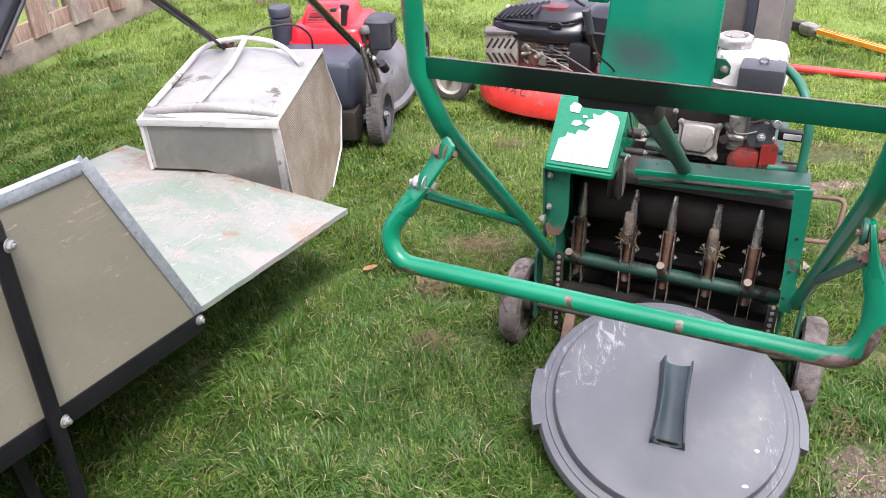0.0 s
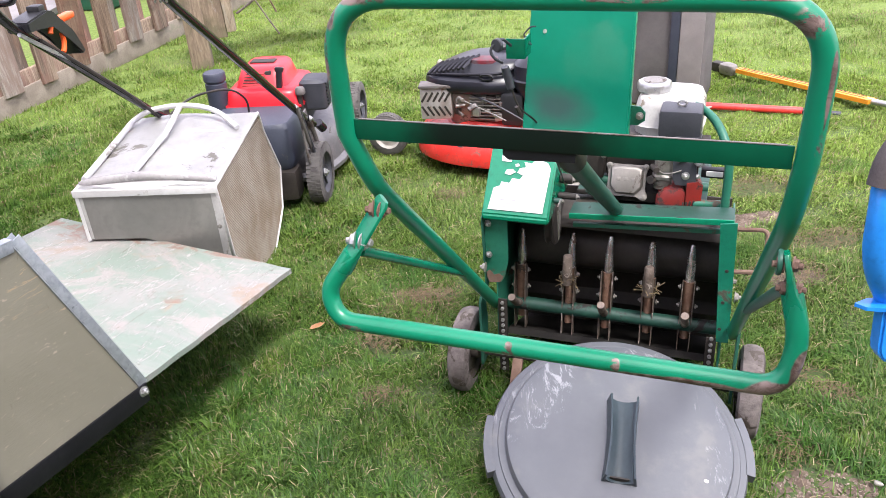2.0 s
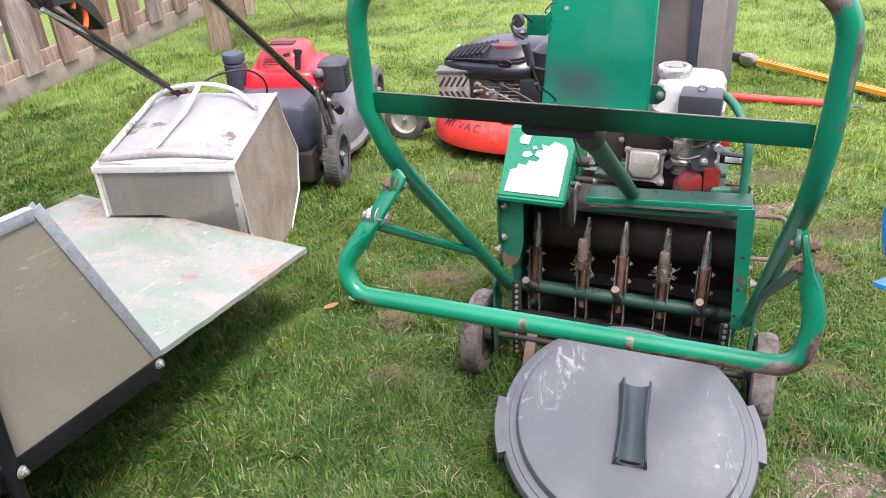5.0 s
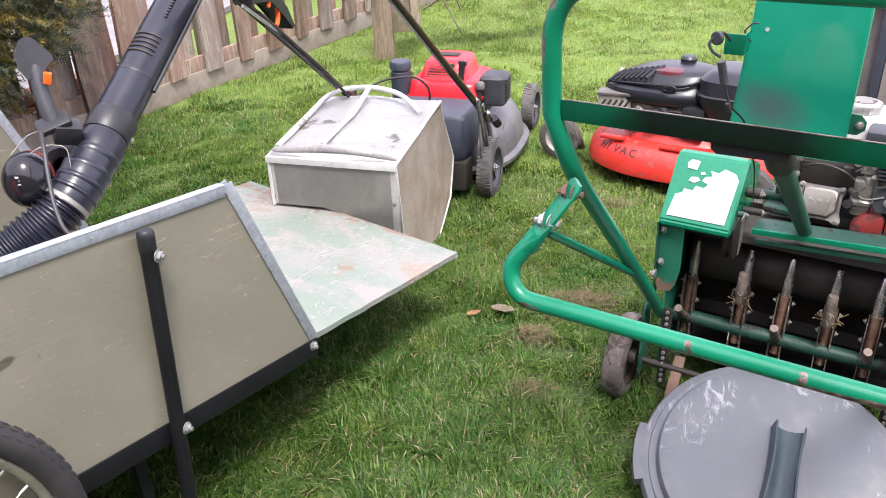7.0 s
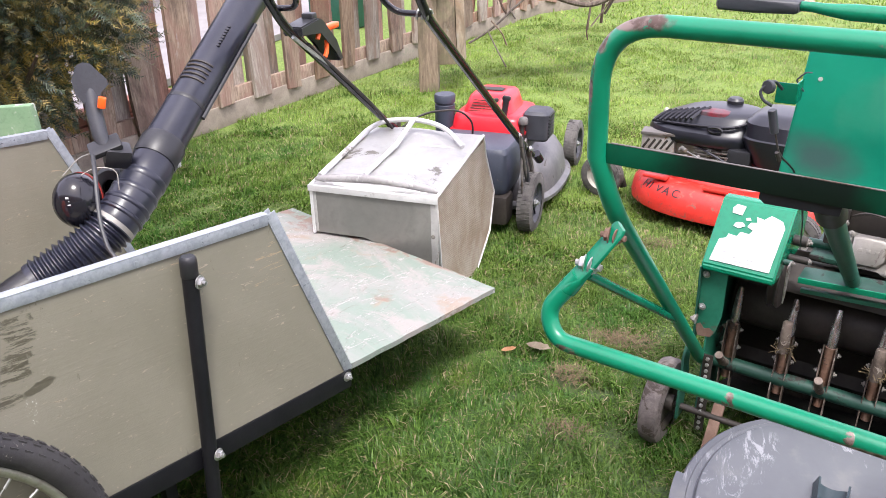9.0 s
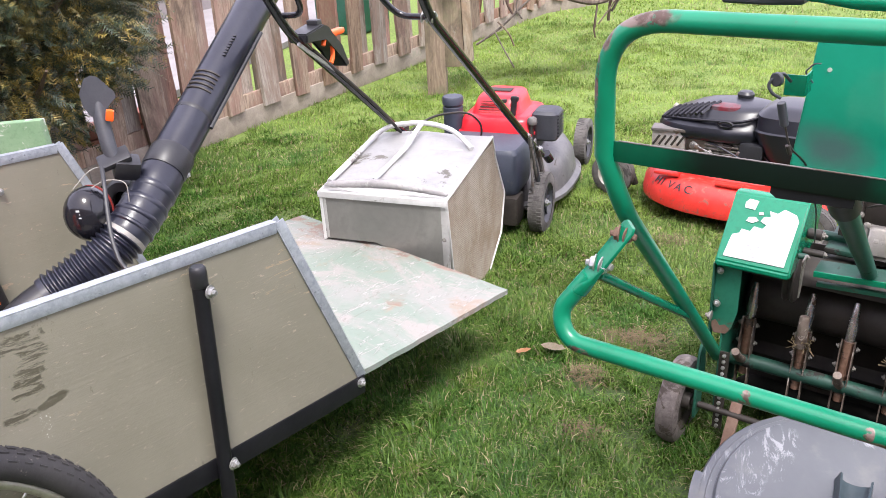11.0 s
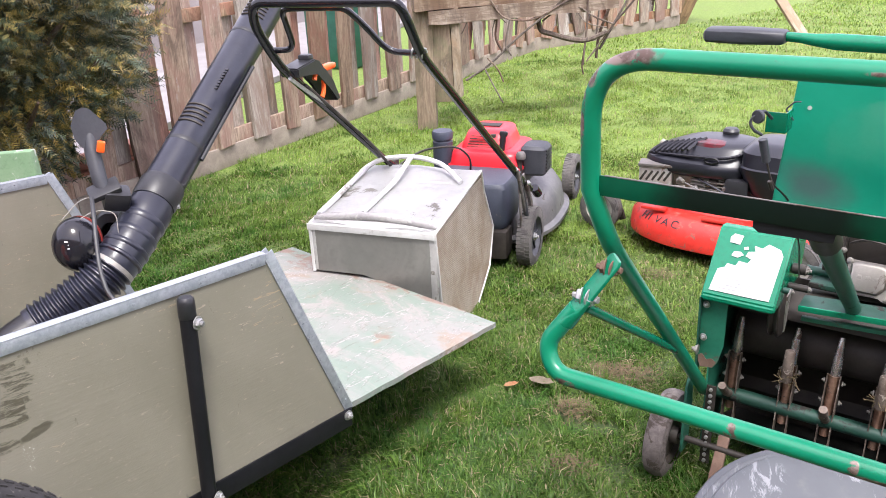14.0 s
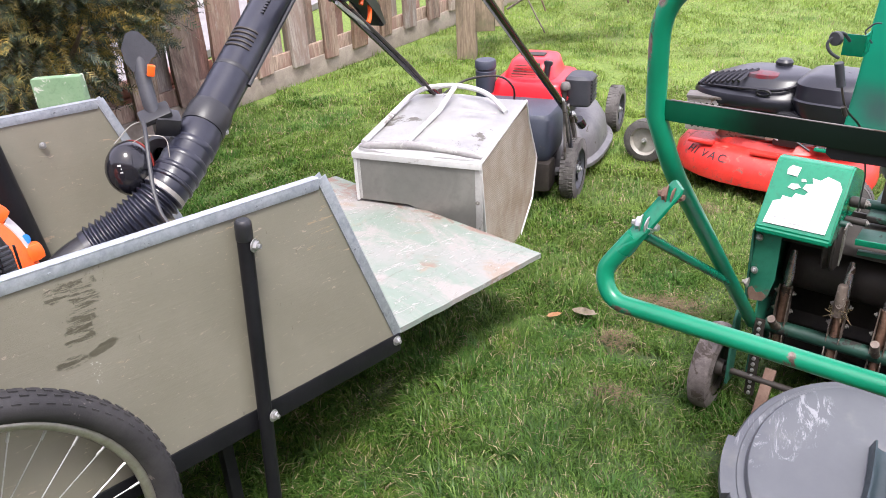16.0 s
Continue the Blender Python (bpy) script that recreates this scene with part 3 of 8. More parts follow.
def sweep(bm, pts, r, seg=12, closed=False, flat=None, m=None):
    """A round tube along points. r: one radius or one for each point; flat: thickness factor for each point."""
    pts = [(m @ Vector(p)) if m else Vector(p) for p in pts]
    rs = r if isinstance(r, (list, tuple)) else [r] * len(pts)
    rings, side = [], None
    for i, p in enumerate(pts):
        a = pts[i - 1] if (i or closed) else p
        b = pts[(i + 1) % len(pts)] if (i < len(pts) - 1 or closed) else p
        d = (b - a).normalized()
        if side is None:
            side = d.cross(Vector((0.13, 0.29, 0.95)))
            side = side.normalized() if side.length > 0.1 else d.cross(Vector((1, 0, 0))).normalized()
        side = (side - d * side.dot(d)).normalized()
        up = d.cross(side)
        k = flat[i] if flat else 1.0
        rings.append([bm.verts.new(p + rs[i] * (math.cos(2 * math.pi * j / seg) * side * k + math.sin(2 * math.pi * j / seg) * up * (2 - k))) for j in range(seg)])
    for a, b in list(zip(rings, rings[1:])) + ([(rings[-1], rings[0])] if closed else []):
        for j in range(seg):
            bm.faces.new((a[j], a[(j + 1) % seg], b[(j + 1) % seg], b[j]))
    if not closed:
        bm.faces.new(rings[0][::-1]), bm.faces.new(rings[-1])


def slab(bm, poly, d, m=None):
    """A flat outline of (x, y), made solid from z = 0 to z = d."""
    m = m or Matrix()
    n = len(poly)
    lo, hi = [bm.verts.new(m @ Vector((*p, 0))) for p in poly], [bm.verts.new(m @ Vector((*p, d))) for p in poly]
    bm.faces.new(lo[::-1]), bm.faces.new(hi)
    for i in range(n):
        j = (i + 1) % n
        bm.faces.new((lo[i], lo[j], hi[j], hi[i]))


def loft(bm, rings, cap=True, m=None):
    """Skin over rings of points, all with the same count."""
    vs = [[bm.verts.new((m @ Vector(p)) if m else p) for p in ring] for ring in rings]
    n = len(vs[0])
    for a, b in zip(vs, vs[1:]):
        for i in range(n):
            bm.faces.new((a[i], a[(i + 1) % n], b[(i + 1) % n], b[i]))
    if cap:
        bm.faces.new(vs[0][::-1]), bm.faces.new(vs[-1])


def oval(cx, cy, z, rx, ry, n=20, p=2.6):
    """A rounded box outline as a ring at height z."""
    out = []
    for i in range(n):
        a = 2 * math.pi * i / n
        c, s = math.cos(a), math.sin(a)
        out.append((cx + rx * math.copysign(abs(c) ** (2 / p), c), cy + ry * math.copysign(abs(s) ** (2 / p), s), z))
    return out


def skin(name, bm, material):
    bmesh.ops.recalc_face_normals(bm, faces=bm.faces[:])
    me = bpy.data.meshes.new(name)
    bm.to_mesh(me)
    bm.free()
    me.materials.append(material)
    me.polygons.foreach_set("use_smooth", [True] * len(me.polygons))
    me.set_sharp_from_angle(angle=radians(38))
    return me


def part(name, bm, material, parent, label=""):
    ob = new(name, skin(name, bm, material))
    ob.parent = parent
    if label:
        tagged(ob, label)
    return ob


def piece(name, me, parent, m):
    """One of many alike pieces on one mesh."""
    ob = new(name, me)
    ob.parent = parent
    ob.matrix_local = m
    return ob


def thing(name, label, category, m=None, group="", kind=""):
    ob = new(name)
    ob.empty_display_size = 0.05
    ob.matrix_basis = m or Matrix()
    return tagged(ob, label, category, group, kind)


def solo(name, bm, material, label, category="", kind="", m=None, group=""):
    ob = new(name, skin(name, bm, material))
    if m:
        ob.matrix_basis = m
    return tagged(ob, label, category, group, kind)


def hexbolt(parent, at, way, r=0.011, material=None, name="bolt", washer=True, label=""):
    bm = bmesh.new()
    q = Matrix.Translation(at) @ basis(way)
    if washer:
        lathe(bm, [(0, 0), (r * 1.35, 0), (r * 1.35, 0.002), (r * 0.9, 0.0025)], 16, q)
    lathe(bm, [(r, 0.002), (r, r * 0.75), (r * 0.85, r * 0.9), (0, r * 0.9)], 6, q)
    rod(bm, (0, 0, r * 0.8), (0, 0, r * 1.5), r * 0.5, 8, m=q)
    return part(name, bm, material or STEEL, parent, label)


# ---- ground ----
bm = bmesh.new()
N = 60
gx = [-60, -30, -14, -7] + [-3.5 + 10.5 * i / N for i in range(N + 1)] + [12, 25, 60]
gy = [-60, -25, -8, -2, 0] + [0.4 + 10.0 * i / N for i in range(N + 1)] + [13, 20, 60, 200]
grid = [[bm.verts.new((x, y, 0.008 * math.sin(1.7 * x + 0.6) * math.sin(1.3 * y) - 0.004)) for y in gy] for x in gx]
for a, b in zip(grid, grid[1:]):
    for j in range(len(gy) - 1):
        bm.faces.new((a[j], b[j], b[j + 1], a[j + 1]))
solo("ground", bm, TURF, "uneven lawn soil with short turf and thatch", kind="structure")

BARE = [(1.63, 1.78, 0.2, 0.21), (0.86, 1.09, 0.15, 0.12), (0.77, 1.02, 0.1, 0.07), (-0.05, 1.59, 0.05, 0.035), (0.0, 1.8, 0.07, 0.05), (1.2, 1.95, 0.12, 0.07),
        (1.25, 2.35, 0.2, 0.06), (0.12, 2.06, 0.12, 0.06), (1.05, 1.5, 0.06, 0.04), (1.85, 3.0, 0.14, 0.06), (0.2, 1.84, 0.05, 0.04), (3.4, 5.0, 0.35, 0.12), (1.06, 1.4, 0.06, 0.05), (-0.047, 1.838, 0.06, 0.04), (-0.495, 1.558, 0.04, 0.03), (1.43, 2.13, 0.14, 0.07), (1.41, 2.58, 0.16, 0.06)]
for k, (cx, cy, rx, ry) in enumerate(BARE[:3] + BARE[5:7]):
    bm = bmesh.new()
    n, m = 72, 16
    rings = []
    for j in range(m + 1):
        q = 1 - j / m
        ring = []
        for i in range(n):
            a = 2 * math.pi * i / n
            x, y = cx + rx * q * math.cos(a), cy + ry * q * math.sin(a)
            w = 1 + 0.55 * noise.noise((x * 9, y * 9, k))
            x, y = cx + (x - cx) * w, cy + (y - cy) * w
            z = 0.008 * (1 - q ** 4) - 0.003 + (0.009 * noise.noise((x * 26, y * 26, 1)) + 0.008 * noise.noise((x * 75, y * 75, 2)) + 0.005 * noise.noise((x * 190, y * 190, 5))) * min(1, 4 * (1 - q))
            ring.append(bm.verts.new((x, y, z)))
        rings.append(ring)
    for a, b in zip(rings, rings[1:]):
        for i in range(n):
            bm.faces.new((a[i], a[(i + 1) % n], b[(i + 1) % n], b[i]))
    bmesh.ops.remove_doubles(bm, verts=bm.verts[:], dist=1e-5)
    solo("bare_soil", bm, SOIL, "patch of bare crumbly brown soil in the lawn", "soil", kind="stuff")


def fast_mesh(name, co, tris, material):
    """A mesh of triangles from arrays."""
    me = bpy.data.meshes.new(name)
    me.vertices.add(len(co)), me.loops.add(3 * len(tris)), me.polygons.add(len(tris))
    me.vertices.foreach_set("co", co.astype(np.float32).ravel())
    me.loops.foreach_set("vertex_index", tris.astype(np.int32).ravel())
    me.polygons.foreach_set("loop_start", np.arange(0, 3 * len(tris), 3, dtype=np.int32))
    me.update(calc_edges=True)
    me.polygons.foreach_set("use_smooth", np.ones(len(tris), dtype=bool))
    me.materials.append(material)
    return me


rng = np.random.default_rng(7)


def turf(count, r0, r1, tall, wide, two=True, kinky=1.0, arc=(-52, 58)):
    """Blades scattered over a ring sector of the lawn, r0 to r1 metres from its near corner."""
    r = np.sqrt(rng.uniform(r0 * r0, r1 * r1, count))
    a = rng.uniform(radians(arc[0]), radians(arc[1]), count)
    x, y = r * np.sin(a), r * np.cos(a)
    keep = (x > -2.2 + (y - 3.8) * 0.36) | (y < 1.5)
    keep &= (y < 7.2) | (x > -1.2 + (y - 7.2) * 0.9)
    for cx, cy, rx, ry in BARE:
        d = np.hypot((x - cx) / rx, (y - cy) / ry) + 0.25 * np.sin(14 * x + 9 * y)
        keep &= rng.uniform(0, 1, count) < np.clip((d - 0.72) * 1.7, 0.05, 1)
    clump = np.sin(9 * x + 4 * np.sin(5 * y)) * np.sin(8 * y + 3 * np.sin(6 * x)) + 0.8 * np.sin(23 * x - 11 * y + 2 * np.sin(9 * y)) * np.sin(19 * y + 7 * x + 2 * np.sin(13 * x))
    keep &= rng.uniform(-1.9, 1.0, count) < 0.6 * clump + 0.75
    x, y, clump = x[keep], y[keep], clump[keep]
    n = len(x)
    h = tall * (0.62 + 0.26 * clump) * rng.uniform(0.4, 1.5, n)
    lean = rng.uniform(0.15, 1.6, n) * kinky
    d = 2.6 * np.sin(2.3 * x + 1.5 * np.sin(3.1 * y)) + 2.2 * np.sin(2.9 * y + 1.7 * np.sin(2.2 * x) + 1) + rng.normal(0, 1.15, n)
    ux, uy = np.cos(d), np.sin(d)
    w = wide * rng.uniform(0.6, 1.3, n) / 2
    z0 = 0.008 * np.sin(1.7 * x + 0.6) * np.sin(1.3 * y) - 0.008
    base = np.stack([x, y, z0], 1)
    side = np.stack([-uy * w, ux * w, 0 * w], 1)
    tip = base + np.stack([ux * h * lean * 0.85, uy * h * lean * 0.85, h * (1.0 - 0.42 * lean)], 1)
    if not two:
        co = np.stack([base - side, base + side, tip], 1).reshape(-1, 3)
        return co, np.arange(3 * n).reshape(-1, 3)
    mid = base + np.stack([ux * h * lean * 0.3, uy * h * lean * 0.3, h * 0.6], 1)
    co = np.stack([base - side, base + side, mid - side * 0.85, mid + side * 0.85, tip], 1).reshape(-1, 3)
    k = 5 * np.arange(n)[:, None]
    return co, np.concatenate([k + [0, 1, 3], k + [0, 3, 2], k + [2, 3, 4]], 0)


def tufts(count, x0, x1, y0, y1):
    """Coarse clumps of longer, arching blades."""
    cx, cy = rng.uniform(x0, x1, count), rng.uniform(y0, y1, count)
    size = rng.uniform(0.45, 1.0, count)
    k = np.repeat(np.arange(count), 46)
    n = len(k)
    d = rng.uniform(0, 2 * np.pi, n)
    s = size[k] * rng.uniform(0.45, 0.95, n)
    r0 = 0.03 * s * np.sqrt(rng.uniform(0, 1, n))
    ux, uy = np.cos(d), np.sin(d)
    base = np.stack([cx[k] + ux * r0, cy[k] + uy * r0, 0 * r0 - 0.008], 1)
    reach = rng.uniform(0.25, 1.0, n)
    w = 0.0015 * rng.uniform(0.7, 1.3, n)
    side = np.stack([-uy * w, ux * w, 0 * w], 1)
    mid = base + np.stack([ux * s * reach * 0.032, uy * s * reach * 0.032, 0.05 * s], 1)
    tip = base + np.stack([ux * s * reach * 0.095, uy * s * reach * 0.095, s * (0.088 - 0.055 * reach)], 1)
    co = np.stack([base - side, base + side, mid - side * 0.9, mid + side * 0.9, tip], 1).reshape(-1, 3)
    k = 5 * np.arange(n)[:, None]
    return co, np.concatenate([k + [0, 1, 3], k + [0, 3, 2], k + [2, 3, 4]], 0)


packs = [turf(430000, 0.75, 2.5, 0.055, 0.0028, True, 1.08), turf(430000, 2.4, 4.4, 0.046, 0.0038), turf(520000, 4.3, 7.5, 0.045, 0.0055, False), turf(260000, 7.3, 14.0, 0.06, 0.013, False),
         turf(110000, 0.0, 5.5, 0.06, 0.012, False, 1.0, (57, 308)), turf(15000, 0.0, 0.8, 0.055, 0.006, False), tufts(110, -1.3, 0.75, 0.95, 2.1), tufts(90, -1.6, 2.4, 2.1, 4.2), tufts(30, -0.55, -0.05, 1.35, 1.75)]
cos, tris, off = [], [], 0
for co, tr in packs:
    cos.append(co), tris.append(tr + off)
    off += len(co)
tagged(new("grass", fast_mesh("grass", np.concatenate(cos), np.concatenate(tris), BLADE)), "short bright green lawn grass with yellowish patches", "grass", kind="stuff")

# pebbles and crumbs on the bare soil
bm = bmesh.new()
for cx, cy, rx, ry in BARE[:3]:
    for i in range(360):
        a, q = random.uniform(0, 6.28), math.sqrt(random.random()) * 0.85
        s = random.choice((0.0012, 0.0014, 0.0016, 0.0019, 0.0022, 0.0026, 0.0035)) * (1.9 if random.random() < 0.03 else 1)
        m = Matrix.Translation((cx + rx * q * math.cos(a), cy + ry * q * math.sin(a), 0.007)) @ Euler((random.random(), random.random(), 6 * random.random())).to_matrix().to_4x4() @ Matrix.Diagonal((s * random.uniform(0.9, 2.4), s, s * 0.55, 1))
        bmesh.ops.create_icosphere(bm, subdivisions=1, radius=1, matrix=m)
solo("gravel", bm, STONE, "loose pebbles and crumbs on bare soil", "gravel", kind="stuff")


bm = bmesh.new()
bmesh.ops.create_icosphere(bm, subdivisions=2, radius=1, matrix=Matrix.Translation((0.995, 1.125, 0.022)) @ pose(0, 0, 0, 8, 12, -30) @ Matrix.Diagonal((0.0095, 0.0065, 0.0045, 1)))
for v in bm.verts:
    v.co += 0.002 * noise.noise_vector(v.co * 90)
solo("white_stone", bm, DISC, "small pale stone lying in the grass", "stone")


# ---- fence ----
FENCE = [(-3.3, 0.9), (-2.42, 3.2), (-1.3, 6.15), (-0.55, 8.1), (1.0, 9.7)]


def run(a, b):
    a, b = Vector((*a, 0)), Vector((*b, 0))
    d = b - a
    return a, d.length, math.degrees(math.atan2(d.y, d.x))


def picket_mesh(name, w, h, t, material, k):
    """A board with a slightly bowed outline, worn foot and pointed head."""
    bm = bmesh.new()
    rs = random.Random(k)
    left = [(-w / 2 + rs.uniform(-0.005, 0.004), h * i / 5) for i in range(6)]
    right = [(w / 2 + rs.uniform(-0.004, 0.005), h * i / 5 + (rs.uniform(-0.012, 0.012) if i == 0 else 0)) for i in range(6)]
    slab(bm, left[::-1][:-1] + [(left[0][0] + 0.006, left[0][1])] + right[:-1] + [right[-1], (0, h + 0.05)], t, pose(0, t / 2, 0, 90))
    bmesh.ops.bevel(bm, geom=[e for e in bm.edges if e.calc_length() > 0.08], offset=0.003, segments=1, affect="EDGES")
    return skin(name, bm, material)


FAR = {FENCE[2], FENCE[3]}
fence = thing("picket_fence", "weathered brown picket fence on a concrete gravel board", "fence", kind="structure")
boards = [picket_mesh("slat", 0.122 + 0.014 * (k % 3), 0.98, 0.022, PICKET_GREY if k in (1, 4) else PICKET, k) for k in range(6)]
backs = [picket_mesh("slat", 0.1 + 0.01 * (k % 3), 0.98, 0.022, PICKET_RED, 20 + k) for k in range(3)] + boards[:2]
rs = random.Random(3)
for a, b in zip(FENCE, FENCE[1:]):
    o, ln, deg = run(a, b)
    base = pose(o.x, o.y, 0, 0, 0, deg)
    bm = bmesh.new()
    box(bm, (ln / 2, 0, 0.055), (ln, 0.05, 0.13), base, 0.008)
    part("gravel_board", bm, CONCRETE, fence, "pale stained concrete gravel board")
    for z in (0.86,):
        bm = bmesh.new()
        box(bm, (ln / 2, 0, z), (ln, 0.036, 0.07), base, 0.004)
        part("rail", bm, PICKET, fence)
    bm = bmesh.new()
    box(bm, (ln / 2, 0.0, 0.15), (ln, 0.03, 0.1), base, 0.004)
    part("base_rail", bm, PICKET, fence)
    far = a in FAR
    n = int(ln / (0.24 if far else 0.275))
    for i in range(n):
        s = (i + 0.5) * ln / n + rs.uniform(-0.02, 0.02)
        piece("slat", rs.choice(boards), fence, base @ pose(s, -0.034, 0.105 + rs.uniform(-0.015, 0.015), 0, rs.uniform(4, 15) if far else rs.uniform(-2.2, 2.2), 180 if rs.random() > 0.5 else 0))
        piece("slat", rs.choice(backs), fence, base @ pose(s + 0.5 * ln / n, 0.032, 0.13, 0, rs.uniform(0, 18) if far else rs.uniform(-1.5, 1.5), 0))
    for s in ([0.06] if a != FENCE[1] else [0.06, 1.35, 2.6]):
        bm = bmesh.new()
        box(bm, (s, 0.085, 0.56), (0.075, 0.075, 1.12), base, 0.006)
        part("post", bm, POST_WOOD, fence)

BRICKWORK = surface("weathered_wall", (0.2, 0.13, 0.1), (0.27, 0.19, 0.15), 0.9, scale=2)

# ground and low wall beyond the fence
bm = bmesh.new()
box(bm, (-5.4, 6.0, 0.03), (4.6, 14, 0.05), pose(0, 0, 0), 0.0)
solo("pavement", bm, PAVING, "pale grey paving beyond the fence", kind="structure", m=pose(-0.2, 0.4, 0, 0, 0, -6))
bm = bmesh.new()
box(bm, (0, 0, 0.7), (0.2, 16, 1.4), None, 0.01)
solo("wall_far", bm, RENDER, "pale rendered wall beyond the fence", kind="structure", m=pose(-5.2, 6.5, 0, 0, 0, -20))
# Added unseen wall behind the camera; dims the near grass and reflections.
bm = bmesh.new()
box(bm, (0, 0, 1.7), (16, 0.25, 3.4), None, 0.01)
solo("wall_back", bm, BRICKWORK, "unseen added wall that cuts sky light and reflections", kind="structure", m=pose(-1, -3.4, 0))
wall = thing("brick_edging", "low edging of old red bricks behind the fence", "edging", pose(-2.62, 3.15, 0, 0, 0, 69), kind="structure")
bm = bmesh.new()
box(bm, (0, 0, 0), (0.205, 0.1, 0.062), None, 0.005)
brick = skin("brick", bm, BRICK)
for row in range(3):
    for i in range(9):
        piece("brick", brick, wall, pose(-0.85 + 0.215 * i + 0.1 * (row % 2), 0.13, 0.04 + 0.072 * row, 0, rs.uniform(-1, 1), rs.uniform(-2, 2)))


# ---- hand cart ----
CART = pose(-0.5294, 1.3831, 0.294, 0, 3.57, 59.7)
cart = thing("garden_cart", "olive plywood garden cart with galvanised edges and bicycle wheels", "cart", CART)
TOPZ, BACK, WIDE = 0.425, -1.32, 0.875
OUT = [(-0.004, 0.004), (-0.19, TOPZ), (BACK, TOPZ), (BACK, 0.004)]


def side_panel(y, outer):
    up = pose(0, y + 0.006, 0, 90)
    bm = bmesh.new()
    slab(bm, OUT, 0.012, up)
    p = part("side_panel", bm, PLY, cart, "scuffed olive painted plywood side")
    for name, a, b in (("top_edging", OUT[1], OUT[2]), ("front_edging", OUT[0], OUT[1])):
        bm = bmesh.new()
        d = Vector((b[0] - a[0], 0, b[1] - a[1]))
        q = Matrix.Translation((a[0], y, a[1])) @ pose(0, 0, 0, 0, -math.degrees(math.atan2(d.z, d.x)), 0)
        sgn = 1 if name == "top_edging" else -1
        for yy in (-0.0085, 0.0085):
            box(bm, (d.length / 2, yy, sgn * 0.0088), (d.length, 0.0022, 0.0195), q, 0.0008)
        box(bm, (d.length / 2, 0, -sgn * 0.0025), (d.length + 0.004, 0.0195, 0.003), q, 0.001)
        for i in range(int(d.length / 0.24) + 1):
            lathe(bm, [(0.003, 0), (0.0026, 0.0008), (0, 0.0012)], 8, q @ pose(0.03 + i * 0.235, -0.0095, sgn * 0.009, 90))
        part(name, bm, GALV, p, "dull galvanised folded edging")
    bm = bmesh.new()
    o = -1 if outer else 1
    box(bm, (BACK / 2, y + o * 0.011, -0.012), (-BACK + 0.012, 0.004, 0.045), None, 0.001)
    box(bm, (BACK / 2, y - o * 0.006, -0.032), (-BACK + 0.012, 0.034, 0.004), None, 0.001)
    part("bottom_rail", bm, BLACK_PAINT, cart, "black painted angle iron rail")
    return p


side_panel(0.0, True), side_panel(WIDE, False)
bm = bmesh.new()
box(bm, (BACK / 2 - 0.01, WIDE / 2, -0.006), (-BACK - 0.02, WIDE - 0.02, 0.012), None, 0.001)
part("floor_panel", bm, PLY, cart)
bm = bmesh.new()
box(bm, (BACK + 0.008, WIDE / 2, 0.22), (0.012, WIDE - 0.02, 0.42), None, 0.001)
part("end_panel", bm, PLY, cart)
# front board, its rim chipped
bm = bmesh.new()
rs = random.Random(11)
L0, L1, Y0, Y1, SKEW = -0.03, 0.563, 0.004, 0.9, 0.036
rim = [(L0, Y0)] + [(L0 + (L1 - L0) * i / 22, Y0 + (rs.choice((0, 0.0, 0.0006, 0.001, 0.002)) if 0 < i < 22 else 0)) for i in range(1, 22)] + [(L1, Y0)]
rim += [(L1 + SKEW * i / 26 - rs.choice((0, 0.0, 0.0006, 0.0016)), Y0 + (Y1 - Y0) * i / 26) for i in range(1, 26)] + [(L1 + SKEW, Y1), (L0, Y1)]
slab(bm, rim, 0.014, pose(0, 0, -0.006))
board = part("front_board", bm, PEEL, cart, "peeling pale green painted wooden front board")
bm = bmesh.new()
box(bm, (0.28, 0.012, -0.001), (0.52, 0.006, 0.011), None, 0.002)
part("bare_edge", bm, PALE_WOOD, board, "splintered bare wood edge")
# posts that carry the legs
for y, x in ((-0.028, -0.3735), (WIDE - 0.05, -0.487)):
    bm = bmesh.new()
    low = -0.276 - x * 0.062
    if y < 0:
        rod(bm, (x, y, low), (x, y, 0.4), 0.0138, 22)
    else:
        rod(bm, (x + 0.075, y, -0.02), (x - 0.003, y, 0.41), 0.033, 22)
    leg = part("leg_post" if y < 0 else "socket_post", bm, BLACK_PAINT, cart, "chipped black painted steel tube")
    if y < 0:
        bm = bmesh.new()
        lathe(bm, [(0.0, 0.409), (0.011, 0.408), (0.0142, 0.404), (0.0152, 0.396), (0.0152, 0.372), (0.0138, 0.37)], 18, Matrix.Translation((x, y, 0)))
        part("end_cap", bm, BLACK_PLASTIC, leg)
        for z in (0.3615, 0.0047):
            hexbolt(leg, (x + 0.008, y - 0.015, z), (0.35, -1, 0), 0.009)
    else:
        bm = bmesh.new()
        rod(bm, (x + 0.008, y - 0.03, 0.345), (x + 0.0083, y - 0.0342, 0.345), 0.011, 14)
        part("hole", bm, DARK_HOLE, leg)
bm = bmesh.new()
box(bm, (0, 0, 0), (0.024, 0.024, 0.24), pose(-0.42, 0.05, -0.15, 0, -4), 0.002)
part("inner_leg", bm, BLACK_PAINT, cart, "square black steel leg")
hexbolt(cart, (-0.006, -0.013, -0.004), (0, -1, 0), 0.0085, label="rusty zinc bolt")
hexbolt(cart, (-0.345, WIDE - 0.013, 0.345), (0, -1, 0), 0.0065)
hexbolt(cart, (-0.72, WIDE - 0.013, 0.345), (0, -1, 0), 0.0075)


